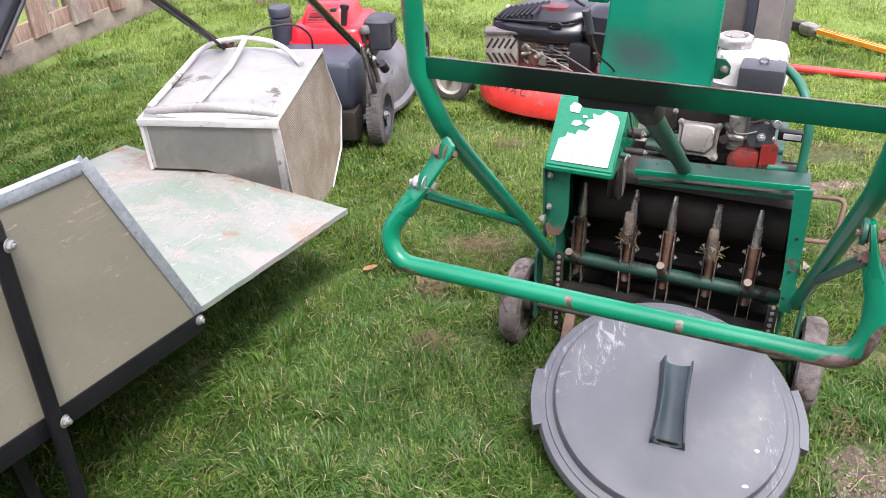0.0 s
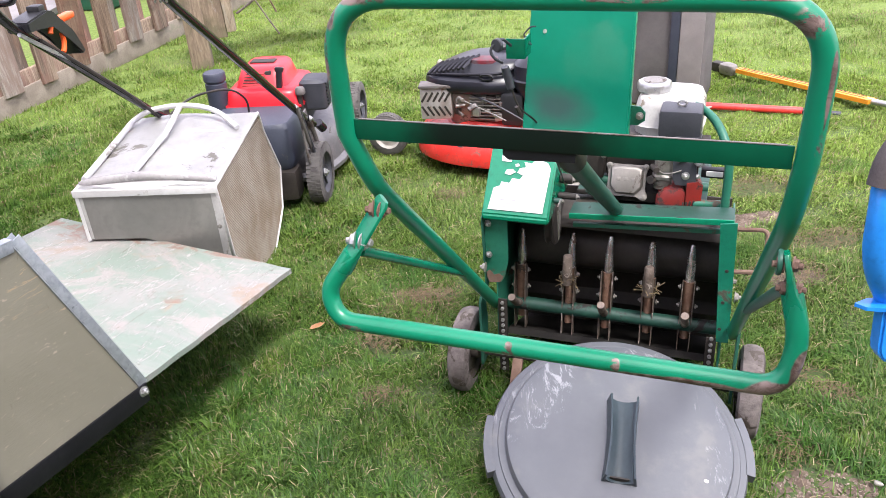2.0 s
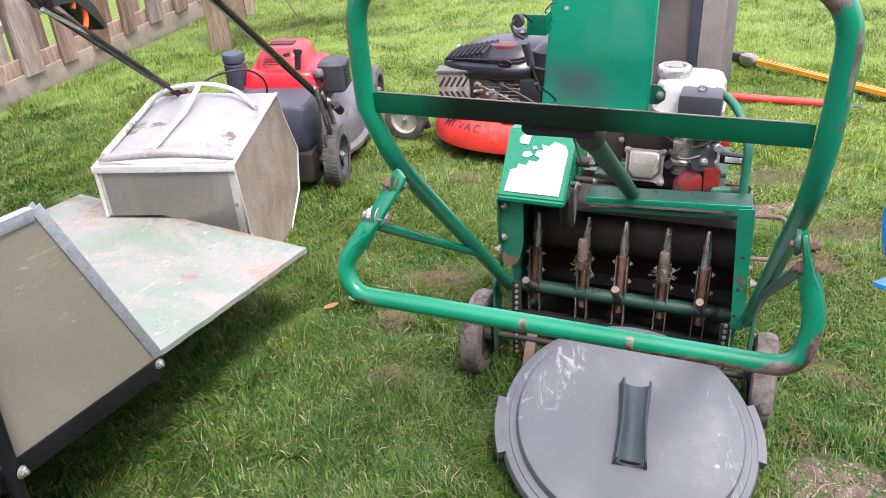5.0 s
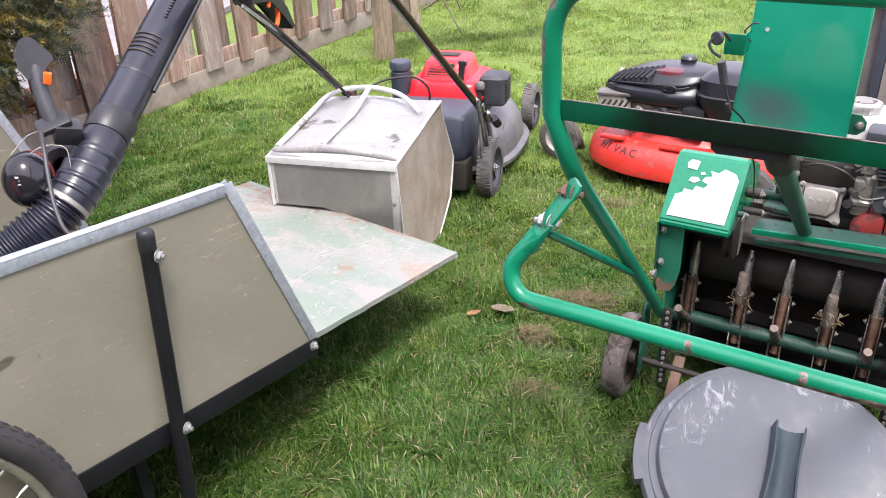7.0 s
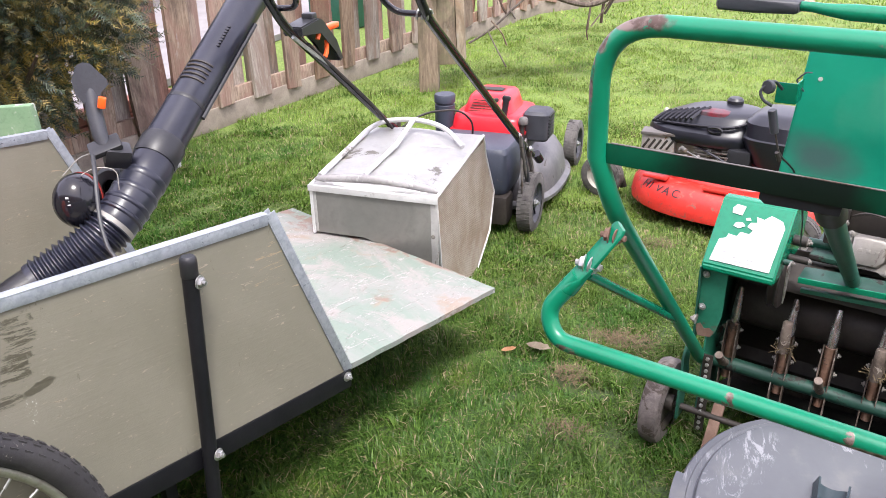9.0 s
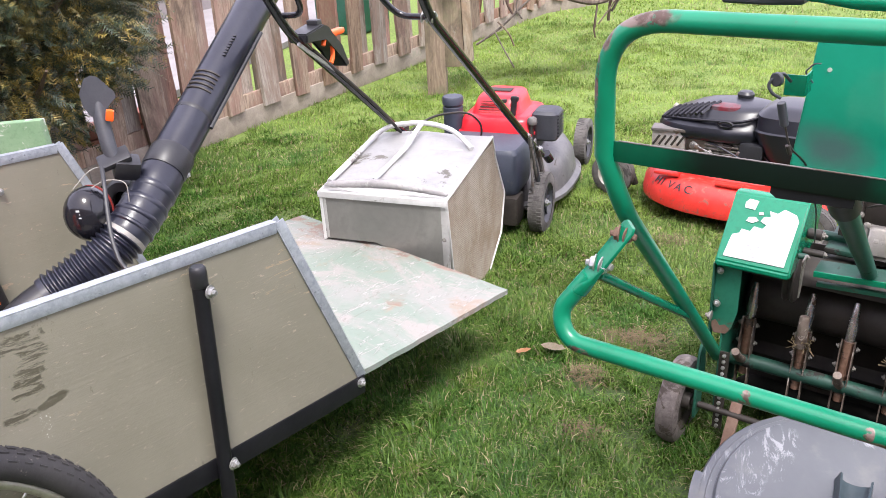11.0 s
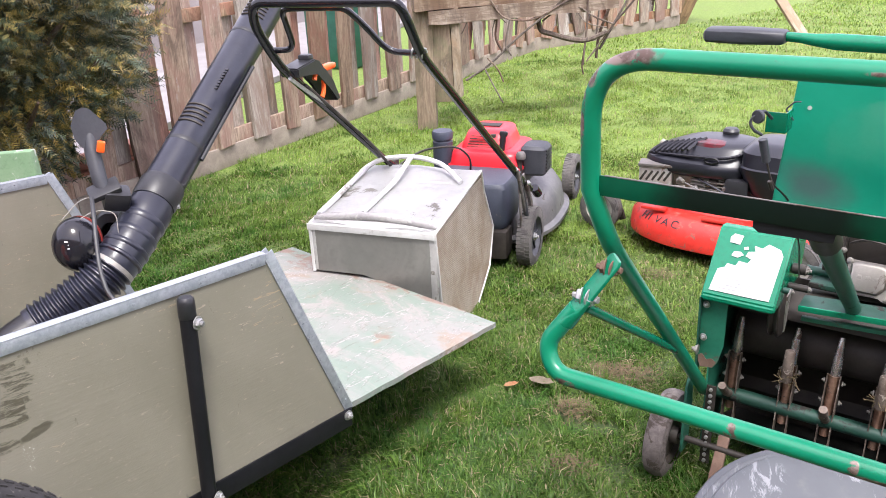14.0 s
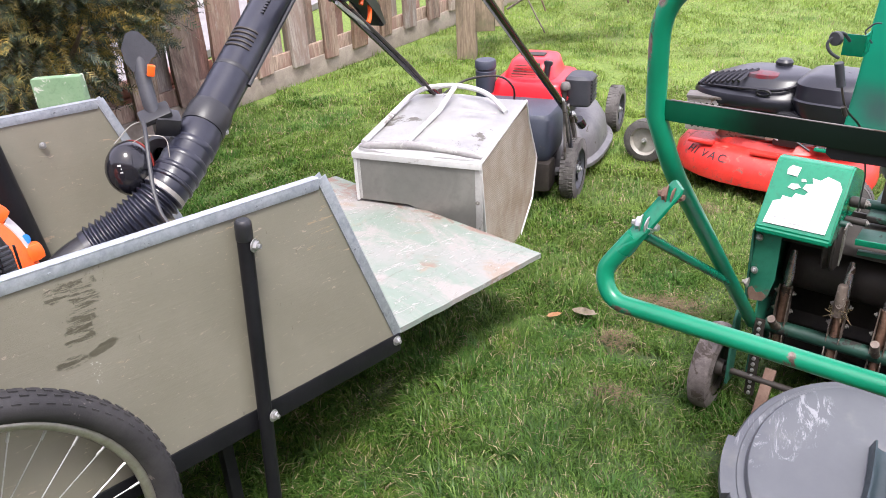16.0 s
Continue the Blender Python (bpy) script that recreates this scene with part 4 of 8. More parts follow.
def cart_wheel(y):
    R, cx, cz = 0.333, -0.912, -0.0187
    q = Matrix.Translation((cx, y, cz)) @ pose(0, 0, 0, 90)
    bm = bmesh.new()
    ring = [Vector((math.cos(2 * math.pi * i / 72), math.sin(2 * math.pi * i / 72), 0)) for i in range(72)]
    sweep(bm, [v * (R - 0.0245) for v in ring], 0.0235, 16, True, m=q)
    for i in range(84):
        for k in (-1.55, -0.8, 0, 0.8, 1.55):
            a = 2 * math.pi * (i + 0.5 * (abs(k) == 0.8)) / 84
            rr = R - 0.003 - 0.0052 * k * k
            box(bm, (0, 0, 0), (0.007, 0.0125, 0.008), q @ Matrix.Translation((rr * math.cos(a), rr * math.sin(a), k * 0.011)) @ pose(0, 0, 0, 0, 0, math.degrees(a)))
    tyre = part("wheel", bm, TYRE, cart, "dusty black bicycle tyre with studded tread")
    bm = bmesh.new()
    sweep(bm, [v * (R - 0.0525) for v in ring], 0.0095, 10, True, m=q)
    part("rim", bm, surface_rim, tyre, "tarnished metal rim")
    bm = bmesh.new()
    lathe(bm, [(0, -0.03), (0.02, -0.03), (0.02, -0.022), (0.011, -0.018), (0.011, 0.018), (0.02, 0.022), (0.02, 0.03), (0, 0.03)], 18, q)
    part("hub", bm, STEEL, tyre)
    for i in range(32):
        a = 2 * math.pi * i / 32
        b = a + (0.55 if i % 4 < 2 else -0.55)
        s = -0.024 if i % 2 else 0.024
        bm = bmesh.new()
        rod(bm, (0.018 * math.cos(b), 0.018 * math.sin(b), s), ((R - 0.058) * math.cos(a), (R - 0.058) * math.sin(a), 0), 0.0011, 6, m=q)
        rod(bm, ((R - 0.078) * math.cos(a), (R - 0.078) * math.sin(a), s * 0.08), ((R - 0.056) * math.cos(a), (R - 0.056) * math.sin(a), 0), 0.0024, 6, m=q)
        part("spoke", bm, STEEL, tyre)


surface_rim = surface("tarnished_rim", (0.34, 0.32, 0.27), (0.46, 0.44, 0.4), 0.4, 0.8, scale=30)
cart_wheel(-0.062), cart_wheel(WIDE + 0.062)
bm = bmesh.new()
rod(bm, (-0.912, -0.1, -0.0187), (-0.912, WIDE + 0.1, -0.0187), 0.011)
part("axle", bm, BLACK_PAINT, cart)

# ---- bin lid ----
LIDM = Matrix.Translation((0.461, 1.235, 0.112)) @ Matrix.Rotation(radians(19.1), 4, Vector((math.cos(radians(-2.6)), math.sin(radians(-2.6)), 0)))
lid = thing("bin_lid", "scratched dark grey plastic dustbin lid propped on the grass", "bin lid", LIDM @ pose(0, 0, 0, 0, 0, -9))
bm = bmesh.new()
lathe(bm, [(0, 0.036), (0.1, 0.035), (0.2, 0.032), (0.226, 0.03), (0.2335, 0.0275), (0.2365, 0.022), (0.238, 0.008), (0.241, 0.0065), (0.252, 0.0065), (0.254, 0.0035), (0.267, 0.001), (0.271, -0.006), (0.272, -0.02), (0.268, -0.022), (0.266, -0.008), (0.25, 0.0), (0.23, 0.003), (0.1, 0.028), (0, 0.029)], 96)
part("disc", bm, LID, lid)
for s in (-1, 1):
    bm = bmesh.new()
    arc = [radians((180 if s < 0 else 0) + 14 * (i / 8 - 0.5) * 2) for i in range(9)]
    loft(bm, [[(0.266 * math.cos(a), 0.266 * math.sin(a), -0.026), (0.284 * math.cos(a), 0.284 * math.sin(a), -0.026), (0.284 * math.cos(a), 0.284 * math.sin(a), 0.0), (0.266 * math.cos(a), 0.266 * math.sin(a), 0.003)] for a in arc])
    part("clip", bm, LID, lid)
bm = bmesh.new()
flare = [(-0.082, 1.0), (-0.06, 0.55), (-0.03, 0.15), (0, 0.0), (0.03, 0.12), (0.06, 0.45), (0.082, 0.8)]
for s in (-1, 1):
    loft(bm, [[(s * (0.027 + 0.0045 * k), y, 0.03), (s * (0.022 + 0.0045 * k), y, 0.03), (s * (0.0185 + 0.0045 * k), y, 0.069 - 0.004 * k), (s * (0.022 + 0.0045 * k), y, 0.071 - 0.004 * k)] for y, k in flare])
loft(bm, [[(u * (0.02 + 0.0045 * k), y, 0.05 - 0.004 * k - 0.011 * (1 - u * u)) for u in (-1, -0.5, 0, 0.5, 1)] + [(u * (0.02 + 0.0045 * k), y, 0.045 - 0.004 * k - 0.011 * (1 - u * u)) for u in (1, 0.5, 0, -0.5, -1)] for y, k in flare])
GRIP = surface("lid_grip_plastic", (0.022, 0.038, 0.046), (0.032, 0.05, 0.058), 0.34, bump=0.05)
bmesh.ops.transform(bm, matrix=pose(0.004, -0.011, 0, 0, 0, -9) @ Matrix.Diagonal((1.15, 1.16, 1, 1)), verts=bm.verts[:])
part("grip", bm, GRIP, lid, "dark bluish moulded grip")
# Dark boxes paint the shade in the openings at the grip's ends.
for x, y, sx, sy, z in ((-0.019, 0.078, 0.008, 0.01, 0.038), (0.019, 0.078, 0.008, 0.01, 0.038), (0, -0.076, 0.034, 0.003, 0.04)):
    bm = bmesh.new()
    box(bm, (x, y, z), (sx, sy, 0.004 if y > 0 else 0.016), None, 0.001)
    bmesh.ops.transform(bm, matrix=pose(0.004, -0.011, 0, 0, 0, -9) @ Matrix.Diagonal((1.15, 1.16, 1, 1)), verts=bm.verts[:])
    part("recess", bm, OILY, lid)


# ---- scarifier ----
SC = pose(0.5, 1.5, 0, 0, 0, -25)
sca = thing("lawn_scarifier", "green petrol lawn scarifier with worn tubular handle, tines exposed", "scarifier", SC)
# main handle: up from the deck, bent, and round over the top
hp = [(-0.268, 0.03, 0.24), (-0.266, -0.575, 0.835), (-0.288, -0.6, 0.925), (-0.291, -0.605, 1.116), (0.321, -0.605, 1.117), (0.317, -0.6, 0.93), (0.311, -0.575, 0.835), (0.287, 0.03, 0.24)]
bm = bmesh.new()
path = [Vector(hp[0])] + eased(hp[0:3], 0.07)[1:-1] + eased([hp[2], hp[3], hp[4], hp[5]], 0.098, 12) + eased(hp[5:8], 0.07)[1:]
sweep(bm, path, 0.0145, 16)
handle = part("handle", bm, HANDLE_PAINT, sca, "green painted tubular steel handle, rubbed bare at the corners")
bm = bmesh.new()
box(bm, (0.013, -0.6, 0.932), (0.576, 0.004, 0.03), None, 0.001)
box(bm, (0.013, -0.587, 0.9185), (0.576, 0.024, 0.003), None, 0.001)
cross = part("cross_bar", bm, BURNT_BAR, sca, "green angle iron cross bar, blackened in the middle")
bm = bmesh.new()
box(bm, (0.013, -0.6005, 0.9478), (0.56, 0.0036, 0.0014), None, 0.0006)
part("worn_edge", bm, BRACKET, cross, "thin dull bare top edge")
bm = bmesh.new()
slab(bm, [(-0.058, -0.026), (-0.05, -0.032), (0.04, -0.03), (0.042, -0.012), (-0.058, -0.012)], 0.003, pose(0.0, -0.5965, 0.934, 90))
part("burnt_plate", bm, BLACK_PAINT, cross, "blackened welded plate")
bm = bmesh.new()
rod(bm, (0.02, -0.56, 0.9), (0.008, 0.116, 0.478), 0.0155, 18)
prop = part("prop_tube", bm, GREEN_OLD, sca, "dirty green support tube")
bm = bmesh.new()
rod(bm, (0.02, -0.575, 0.915), (0.018, -0.5, 0.866), 0.021, 18)
part("sleeve", bm, OILY, prop)
# lower bumper loop
lp = [(-0.25, -0.595, 0.813), (-0.298, -0.615, 0.734), (-0.342, -0.632, 0.668), (-0.318, -0.645, 0.627), (0.328, -0.645, 0.625), (0.342, -0.63, 0.69), (0.3245, -0.611, 0.752), (0.3095, -0.598, 0.811)]
bm = bmesh.new()
mid = eased(lp[1:7], 0.075, 9)
sweep(bm, mid, 0.0142, 16)
loop = part("bumper_loop", bm, LOOP_PAINT, sca, "green tubular lower loop with rust chips")
for k, (a, b) in enumerate(((lp[1], lp[0]), (lp[6], lp[7]))):
    a, b = Vector(a), Vector(b)
    bm = bmesh.new()
    d = (b - a).normalized()
    q = Matrix.Translation(a - d * 0.02) @ d.to_track_quat("Z", "X").to_matrix().to_4x4() @ pose(0, 0, 0, 0, 0, -62)
    if k == 1:
        ny = Vector((1, -0.06, 0))
        ny = (ny - d * ny.dot(d)).normalized()
        q = Matrix((ny.cross(d), ny, d)).transposed().to_4x4()
        q.translation = a - d * 0.02
    ln = (b - a).length + (0.012 if k else 0.03)
    loft(bm, [oval(0, 0, z, rx, ry, 14, 3) for z, rx, ry in ((-0.012, 0.0138, 0.0138), (0.0, 0.0146, 0.0138), (0.012, 0.0155, 0.011), (0.026, 0.0165, 0.0075), (0.042, 0.017, 0.005), (ln - 0.006, 0.0165, 0.0042), (ln, 0.012, 0.004))], m=q)
    part("lug", bm, GREEN, loop)
    s = -1 if k == 0 else 1
    for p, r, mt in ((a + d * (0.006 if k else 0.024), 0.0085 if k else 0.0105, STEEL if k == 0 else RUST), (b - d * (0.024 if k else 0.01), 0.0085 if k else 0.0095, RUST)):
        hexbolt(loop, p + Vector((s * 0.005, 0.0, 0)), (s, -0.2, 0), r, mt)
        hexbolt(loop, p + Vector((-s * 0.006, 0.0, 0)), (-s, -0.15, 0), r * 1.05, mt, "nut")
    if k == 1:
        bm = bmesh.new()
        lathe(bm, [(0, -0.003), (0.0165, -0.003), (0.0175, 0), (0.0165, 0.003), (0, 0.003)], 20, Matrix.Translation(b - d * 0.024 + Vector((-0.0105, 0.004, 0))) @ pose(0, 0, 0, 0, 90, 0))
        part("weld_tab", bm, GREEN_OLD, handle, "oily green welded tab")
    bm = bmesh.new()
    e = Vector((-0.266 if k == 0 else 0.298, -0.2, 0.46 if k == 0 else 0.455))
    rod(bm, a + Vector((-s * 0.01, 0.01, 0)), e, 0.0085, 12)
    part("stay", bm, GREEN if k == 0 else GREEN_OLD, sca, "thin green stay tube")
LIP = pose(0.085, 0, 0.5065, 0, -3.2, 0)
# deck: side plates, front frame, drum, back sheet
for s, x in ((-1, -0.262), (1, 0.262)):
    bm = bmesh.new()
    slab(bm, [(0.0, 0.12), (0.34, 0.1), (0.38, 0.2), (0.34, 0.42), (0.02, 0.5), (0.0, 0.49)] if s > 0 else [(0.02, 0.1), (0.34, 0.1), (0.38, 0.2), (0.34, 0.42), (0.04, 0.46), (0.02, 0.4)], 0.004, Matrix(((0, 0, 1, x), (1, 0, 0, 0), (0, 1, 0, 0), (0, 0, 0, 1))))
    plate = part("side_plate", bm, GREEN_DIRTY, sca)
    if s > 0:
        bm = bmesh.new()
        slab(bm, [(x - 0.028, 0.53), (x + 0.006, 0.535), (x + 0.018, 0.235), (x - 0.008, 0.235)], 0.004, pose(0, 0.002, 0, 90))
        part("front_flange", bm, GREEN_EDGE, plate, "grubby green front flange")
        for z in (0.42, 0.34, 0.27):
            bm = bmesh.new()
            rod(bm, (x - 0.004, -0.001, z), (x - 0.004, -0.0035, z), 0.004, 10)
            part("bolt_hole", bm, OILY, plate)
        hexbolt(plate, (x + 0.004, 0.06, 0.36), (1, 0, 0), 0.011, CAST)
        bm = bmesh.new()
        sweep(bm, eased([(x + 0.01, 0.1, 0.47), (x + 0.075, 0.1, 0.475), (x + 0.07, 0.06, 0.39), (x + 0.01, 0.06, 0.385)], 0.02), 0.005, 8)
        part("pull_handle", bm, RUST, sca, "bent brassy steel rod handle")
bm = bmesh.new()
box(bm, (0, 0.045, -0.004), (0.355, 0.004, 0.013), LIP, 0.001)
part("top_frame", bm, GREEN, sca, "green folded top frame of the deck")
bm = bmesh.new()
box(bm, (0, 0.078, 0), (0.355, 0.062, 0.003), LIP, 0.001)
part("top_plate", bm, GREEN_GRIMY, sca, "grimy dark green deck plate")
bm = bmesh.new()
box(bm, (0, 0.075, -0.04), (0.35, 0.012, 0.01), LIP, 0.002)
part("cross_strap", bm, GREEN_DIRTY, sca)
bm = bmesh.new()
n = 14
loft(bm, [[(x, 0.19 + 0.13 * math.sin(a), 0.26 + 0.2 * math.cos(a)) for a in (radians(-35 + 170 * i / n) for i in range(n + 1))] + [(x, 0.195 + 0.136 * math.sin(a), 0.262 + 0.206 * math.cos(a)) for a in (radians(135 - 170 * i / n) for i in range(n + 1))] for x in (-0.258, 0.258)])
part("hood", bm, OILY, sca, "oily black curved hood over the reel")
bm = bmesh.new()
box(bm, (0.0, 0.3, 0.24), (0.515, 0.006, 0.42), None, 0.001)
part("back_sheet", bm, OILY, sca)
bm = bmesh.new()
rod(bm, (-0.25, 0.215, 0.33), (0.25, 0.215, 0.33), 0.062, 24)
part("drum", bm, OILY, sca, "oily black drum")
bm = bmesh.new()
rod(bm, (-0.255, 0.1, 0.203), (0.255, 0.1, 0.203), 0.0175, 16)
reel = part("reel_shaft", bm, GREEN_GRIMY, sca, "dirty green reel shaft")
# Added dark sheet that stands in for the shade below the reel.
bm = bmesh.new()
slab(bm, [(0.06, 0.13), (0.075, 0.125), (0.295, 0.03), (0.295, 0.04), (0.075, 0.14)], 0.5, Matrix(((0, 0, 1, -0.25), (1, 0, 0, 0), (0, 1, 0, 0), (0, 0, 0, 1))))
part("belly_plate", bm, SOOT_AND_SHADE, sca, "dark sheet added for the shade under the reel")

# tine holders on the reel
for x, lift, kind in ((-0.222, 6, 0), (-0.1, -2, 1), (-0.008, -2, 0), (0.092, 4, 1), (0.182, -2, 0)):
    q = Matrix.Translation((x, 0.1, 0.225)) @ pose(0, 0, 0, -6 + lift * 0.6)
    for s in (-1, 1):
        bm = bmesh.new()
        slab(bm, [(-0.012, -0.088), (0.011, -0.09), (0.016, 0.03), (0.014, 0.078), (0.006, 0.092), (-0.006, 0.093), (-0.014, 0.03)], 0.0022, q @ Matrix(((0, 0, 1, s * 0.0135 - 0.0015), (1, 0, 0, 0), (0, 1, 0, 0), (0, 0, 0, 1))))
        part("cheek", bm, GRIMY_STEEL, reel, "grimy steel cheek plate")
    bm = bmesh.new()
    sweep(bm, [q @ Vector(p) for p in ((0, 0.006, 0.0), (0, 0.01, 0.075), (0, 0.016, 0.115), (0, 0.022, 0.155), (0, 0.0265, 0.174))], [0.009, 0.0105, 0.0115, 0.0085, 0.006], 16)
    t = part("tine", bm, CHROME_TINE, reel, "worn shiny steel tine" if kind == 0 else "tine clogged with dry moss")
    bm = bmesh.new()
    sweep(bm, [q @ Vector(p) for p in ((0, 0.006, -0.06), (0, 0.008, 0.03), (0, 0.009, 0.088))], [0.0105, 0.0115, 0.0124], 16)
    part("tine_shank", bm, WORN_RUST, t, "rusty brown shank")
    if kind == 1:
        bm = bmesh.new()
        sweep(bm, [q @ Vector(p) for p in ((0, -0.03, 0.062), (0, -0.034, 0.085), (0, -0.036, 0.11), (0, -0.037, 0.136), (0, -0.037, 0.139))], [0.012, 0.0125, 0.0118, 0.0108, 0.009], 18)
        part("tine_stub", bm, GRIMY_STEEL, t)
        bm = bmesh.new()
        r2 = random.Random(int(x * 1000))
        for i in range(46):
            o = Vector((r2.uniform(-0.02, 0.02), -0.03 + r2.uniform(-0.012, 0.02), 0.072 + r2.uniform(-0.012, 0.012)))
            d = Vector((r2.uniform(-1, 1), r2.uniform(-1, 0.5), r2.uniform(-0.6, 0.6))) * 0.022
            sweep(bm, [q @ o, q @ (o + d)], 0.0011, 4)
        tagged(part("moss", bm, THATCH, t, "dry strawy moss"), kind="stuff")
    else:
        bm = bmesh.new()
        sweep(bm, [q @ Vector(p) for p in ((0, -0.02, -0.01), (0, -0.05, 0.008), (0, -0.08, 0.034), (0, -0.092, 0.046))], [0.0098, 0.0098, 0.0098, 0.0088], 16)
        part("tine_stub", bm, GRIMY_STEEL, t)
    for z in (0.028, 0.075):
        for s in (-1, 1):
            hexbolt(reel, q @ Vector((s * 0.0155, 0.002, z)), (s, 0, 0), 0.006, CAST, "cheek_bolt", False)

# drive chains at both sides
for x, z0, z1 in ((-0.243, 0.055, 0.27), (0.244, 0.05, 0.24)):
    chain = thing("drive_chain", "oily roller chain with bright rivets", "chain", SC)
    bm = bmesh.new()
    slab(bm, [(-0.011, z0), (0.011, z0), (0.011, z1), (-0.011, z1)], 0.004, pose(x, 0.006, 0, 90))
    part("link_plate", bm, OILY, chain)
    z = z0 + 0.008
    while z < z1:
        bm = bmesh.new()
        lathe(bm, [(0.0, 0), (0.0045, 0), (0.0045, 0.005), (0.003, 0.006), (0, 0.006)], 10, pose(x, 0.002, z, 90))
        part("roller", bm, STEEL, chain)
        z += 0.0165

# wheels
for s in (-1, 1):
    q = Matrix.Translation((s * 0.337, 0.0, 0.108)) @ pose(0, 0, 0, 0, 90 * s, 0)
    bm = bmesh.new()
    lathe(bm, [(0.072, -0.024), (0.092, -0.026), (0.104, -0.021), (0.109, -0.008), (0.109, 0.008), (0.104, 0.021), (0.092, 0.026), (0.072, 0.024)], 48, q)
    w = part("wheel", bm, TYRE_GREY, sca, "scuffed solid grey rubber wheel")
    bm = bmesh.new()
    lathe(bm, [(0, -0.03), (0.02, -0.03), (0.022, -0.012), (0.06, -0.01), (0.073, -0.02), (0.073, 0.02), (0.06, 0.01), (0.022, 0.012), (0.02, 0.03), (0, 0.03)], 32, q)
    part("wheel_disc", bm, OILY, w)
    bm = bmesh.new()
    slab(bm, [(-0.02, 0.08), (0.02, 0.08), (0.03, 0.2), (0.01, 0.3), (-0.02, 0.26)], 0.006, Matrix(((0, 0, 1, s * 0.297), (1, 0, 0, 0), (0, 1, 0, 0), (0, 0, 0, 1))))
    part("wheel_arm", bm, GREEN_OLD, sca)
    hexbolt(sca, (s * 0.28, -0.005, 0.36), (s, 0, 0), 0.009, CAST)
bm = bmesh.new()
rod(bm, (-0.355, 0.0, 0.108), (0.355, 0.0, 0.108), 0.008)
part("wheel_axle", bm, OILY, sca)
bm = bmesh.new()
box(bm, (0, 0, 0.065), (0.026, 0.012, 0.15), pose(-0.205, -0.06, 0.02, -35), 0.003)
part("height_strap", bm, RUST, sca, "rusty brown strap")
bm = bmesh.new()
rod(bm, (-0.205, -0.075, 0.035), (-0.205, -0.125, 0.008), 0.009, 12)
part("strap_bolt", bm, STEEL, sca)

# belt guard box with torn label
gx0, gx1 = -0.287, -0.13
bm = bmesh.new()
prof = [(0.0, 0.5), (0.0, 0.485), (0.24, 0.485), (0.26, 0.57), (0.13, 0.625), (0.11, 0.622)]
slab(bm, prof, gx1 - gx0, Matrix(((0, 0, 1, gx0), (1, 0, 0, 0), (0, 1, 0, 0), (0, 0, 0, 1))))
bmesh.ops.bevel(bm, geom=bm.edges[:], offset=0.004, segments=2, affect="EDGES")
guard = part("belt_guard", bm, GREEN, sca, "green sheet metal belt guard")
tilt = math.degrees(math.atan2(0.122, 0.11))
face = Matrix.Translation((gx0, 0.0, 0.5)) @ pose(0, 0, 0, tilt)
bm = bmesh.new()
torn = [(0.014, 0.012), (0.142, 0.012), (0.146, 0.118), (0.138, 0.132), (0.112, 0.14), (0.1, 0.128), (0.083, 0.131), (0.088, 0.118), (0.074, 0.115), (0.07, 0.104), (0.084, 0.098), (0.078, 0.088), (0.06, 0.09), (0.055, 0.078), (0.036, 0.08), (0.034, 0.07), (0.02, 0.064)]
slab(bm, torn, 0.0012, face @ pose(0, 0, 0.0014))
label = part("torn_label", bm, PAPER, guard, "torn faded white paper label")
for loc in ([(0.04, 0.1), (0.054, 0.097), (0.066, 0.105), (0.058, 0.112), (0.044, 0.11)], [(0.03, 0.13), (0.052, 0.128), (0.055, 0.15), (0.035, 0.152), (0.028, 0.142)], [(0.064, 0.118), (0.074, 0.12), (0.07, 0.126), (0.062, 0.124)]):
    bm = bmesh.new()
    slab(bm, loc, 0.001, face @ pose(0, 0, 0.0014))
    part("paper_scrap", bm, PAPER, guard)
for i, w in enumerate((0.07, 0.09, 0.085, 0.06)):
    bm = bmesh.new()
    box(bm, (0.03 + w / 2, 0.022 + 0.008 * i, 0.0032), (w, 0.0022, 0.0006), face)
    part("text_line", bm, INK, label)
bm = bmesh.new()
slab(bm, [(-0.2855, 0.49), (-0.2305, 0.49), (-0.2305, 0.37), (-0.24, 0.326), (-0.25, 0.309), (-0.279, 0.305), (-0.2855, 0.33)], 0.004, Matrix(((1, 0, 0, 0), (0, 0, 1, 0.018), (0, 1, 0, 0), (0, 0, 0, 1))))
gb = part("guard_leg", bm, GREEN_DIRTY, sca)
bm = bmesh.new()
slab(bm, [(-0.2845, 0.335), (-0.276, 0.341), (-0.266, 0.328), (-0.254, 0.333), (-0.243, 0.325), (-0.251, 0.31), (-0.278, 0.306), (-0.2845, 0.322)], 0.001, Matrix(((1, 0, 0, 0), (0, 0, 1, 0.0165), (0, 1, 0, 0), (0, 0, 0, 1))))
part("rust_foot", bm, RUST, gb, "rusted lower edge")
bm = bmesh.new()
slab(bm, [(0.0, 0.49), (0.06, 0.49), (0.05, 0.3), (0.015, 0.28)], 0.003, Matrix(((0, 0, 1, -0.289), (1, 0, 0, 0), (0, 1, 0, 0), (0, 0, 0, 1))))
part("guard_side", bm, GREEN_OLD, sca)
for z in (0.468, 0.385):
    hexbolt(gb, (-0.276, 0.015, z), (-0.2, -1, 0), 0.0065, STEEL)
bm = bmesh.new()
slab(bm, [(0.0, 0.0), (0.03, 0.005), (0.022, -0.075), (0.012, -0.09)], 0.003, Matrix(((0, 0, 1, -0.112), (1, 0, 0, 0.01), (0, 1, 0, 0.53), (0, 0, 0, 1))))
part("pointer_plate", bm, CAST, sca)
bm = bmesh.new()
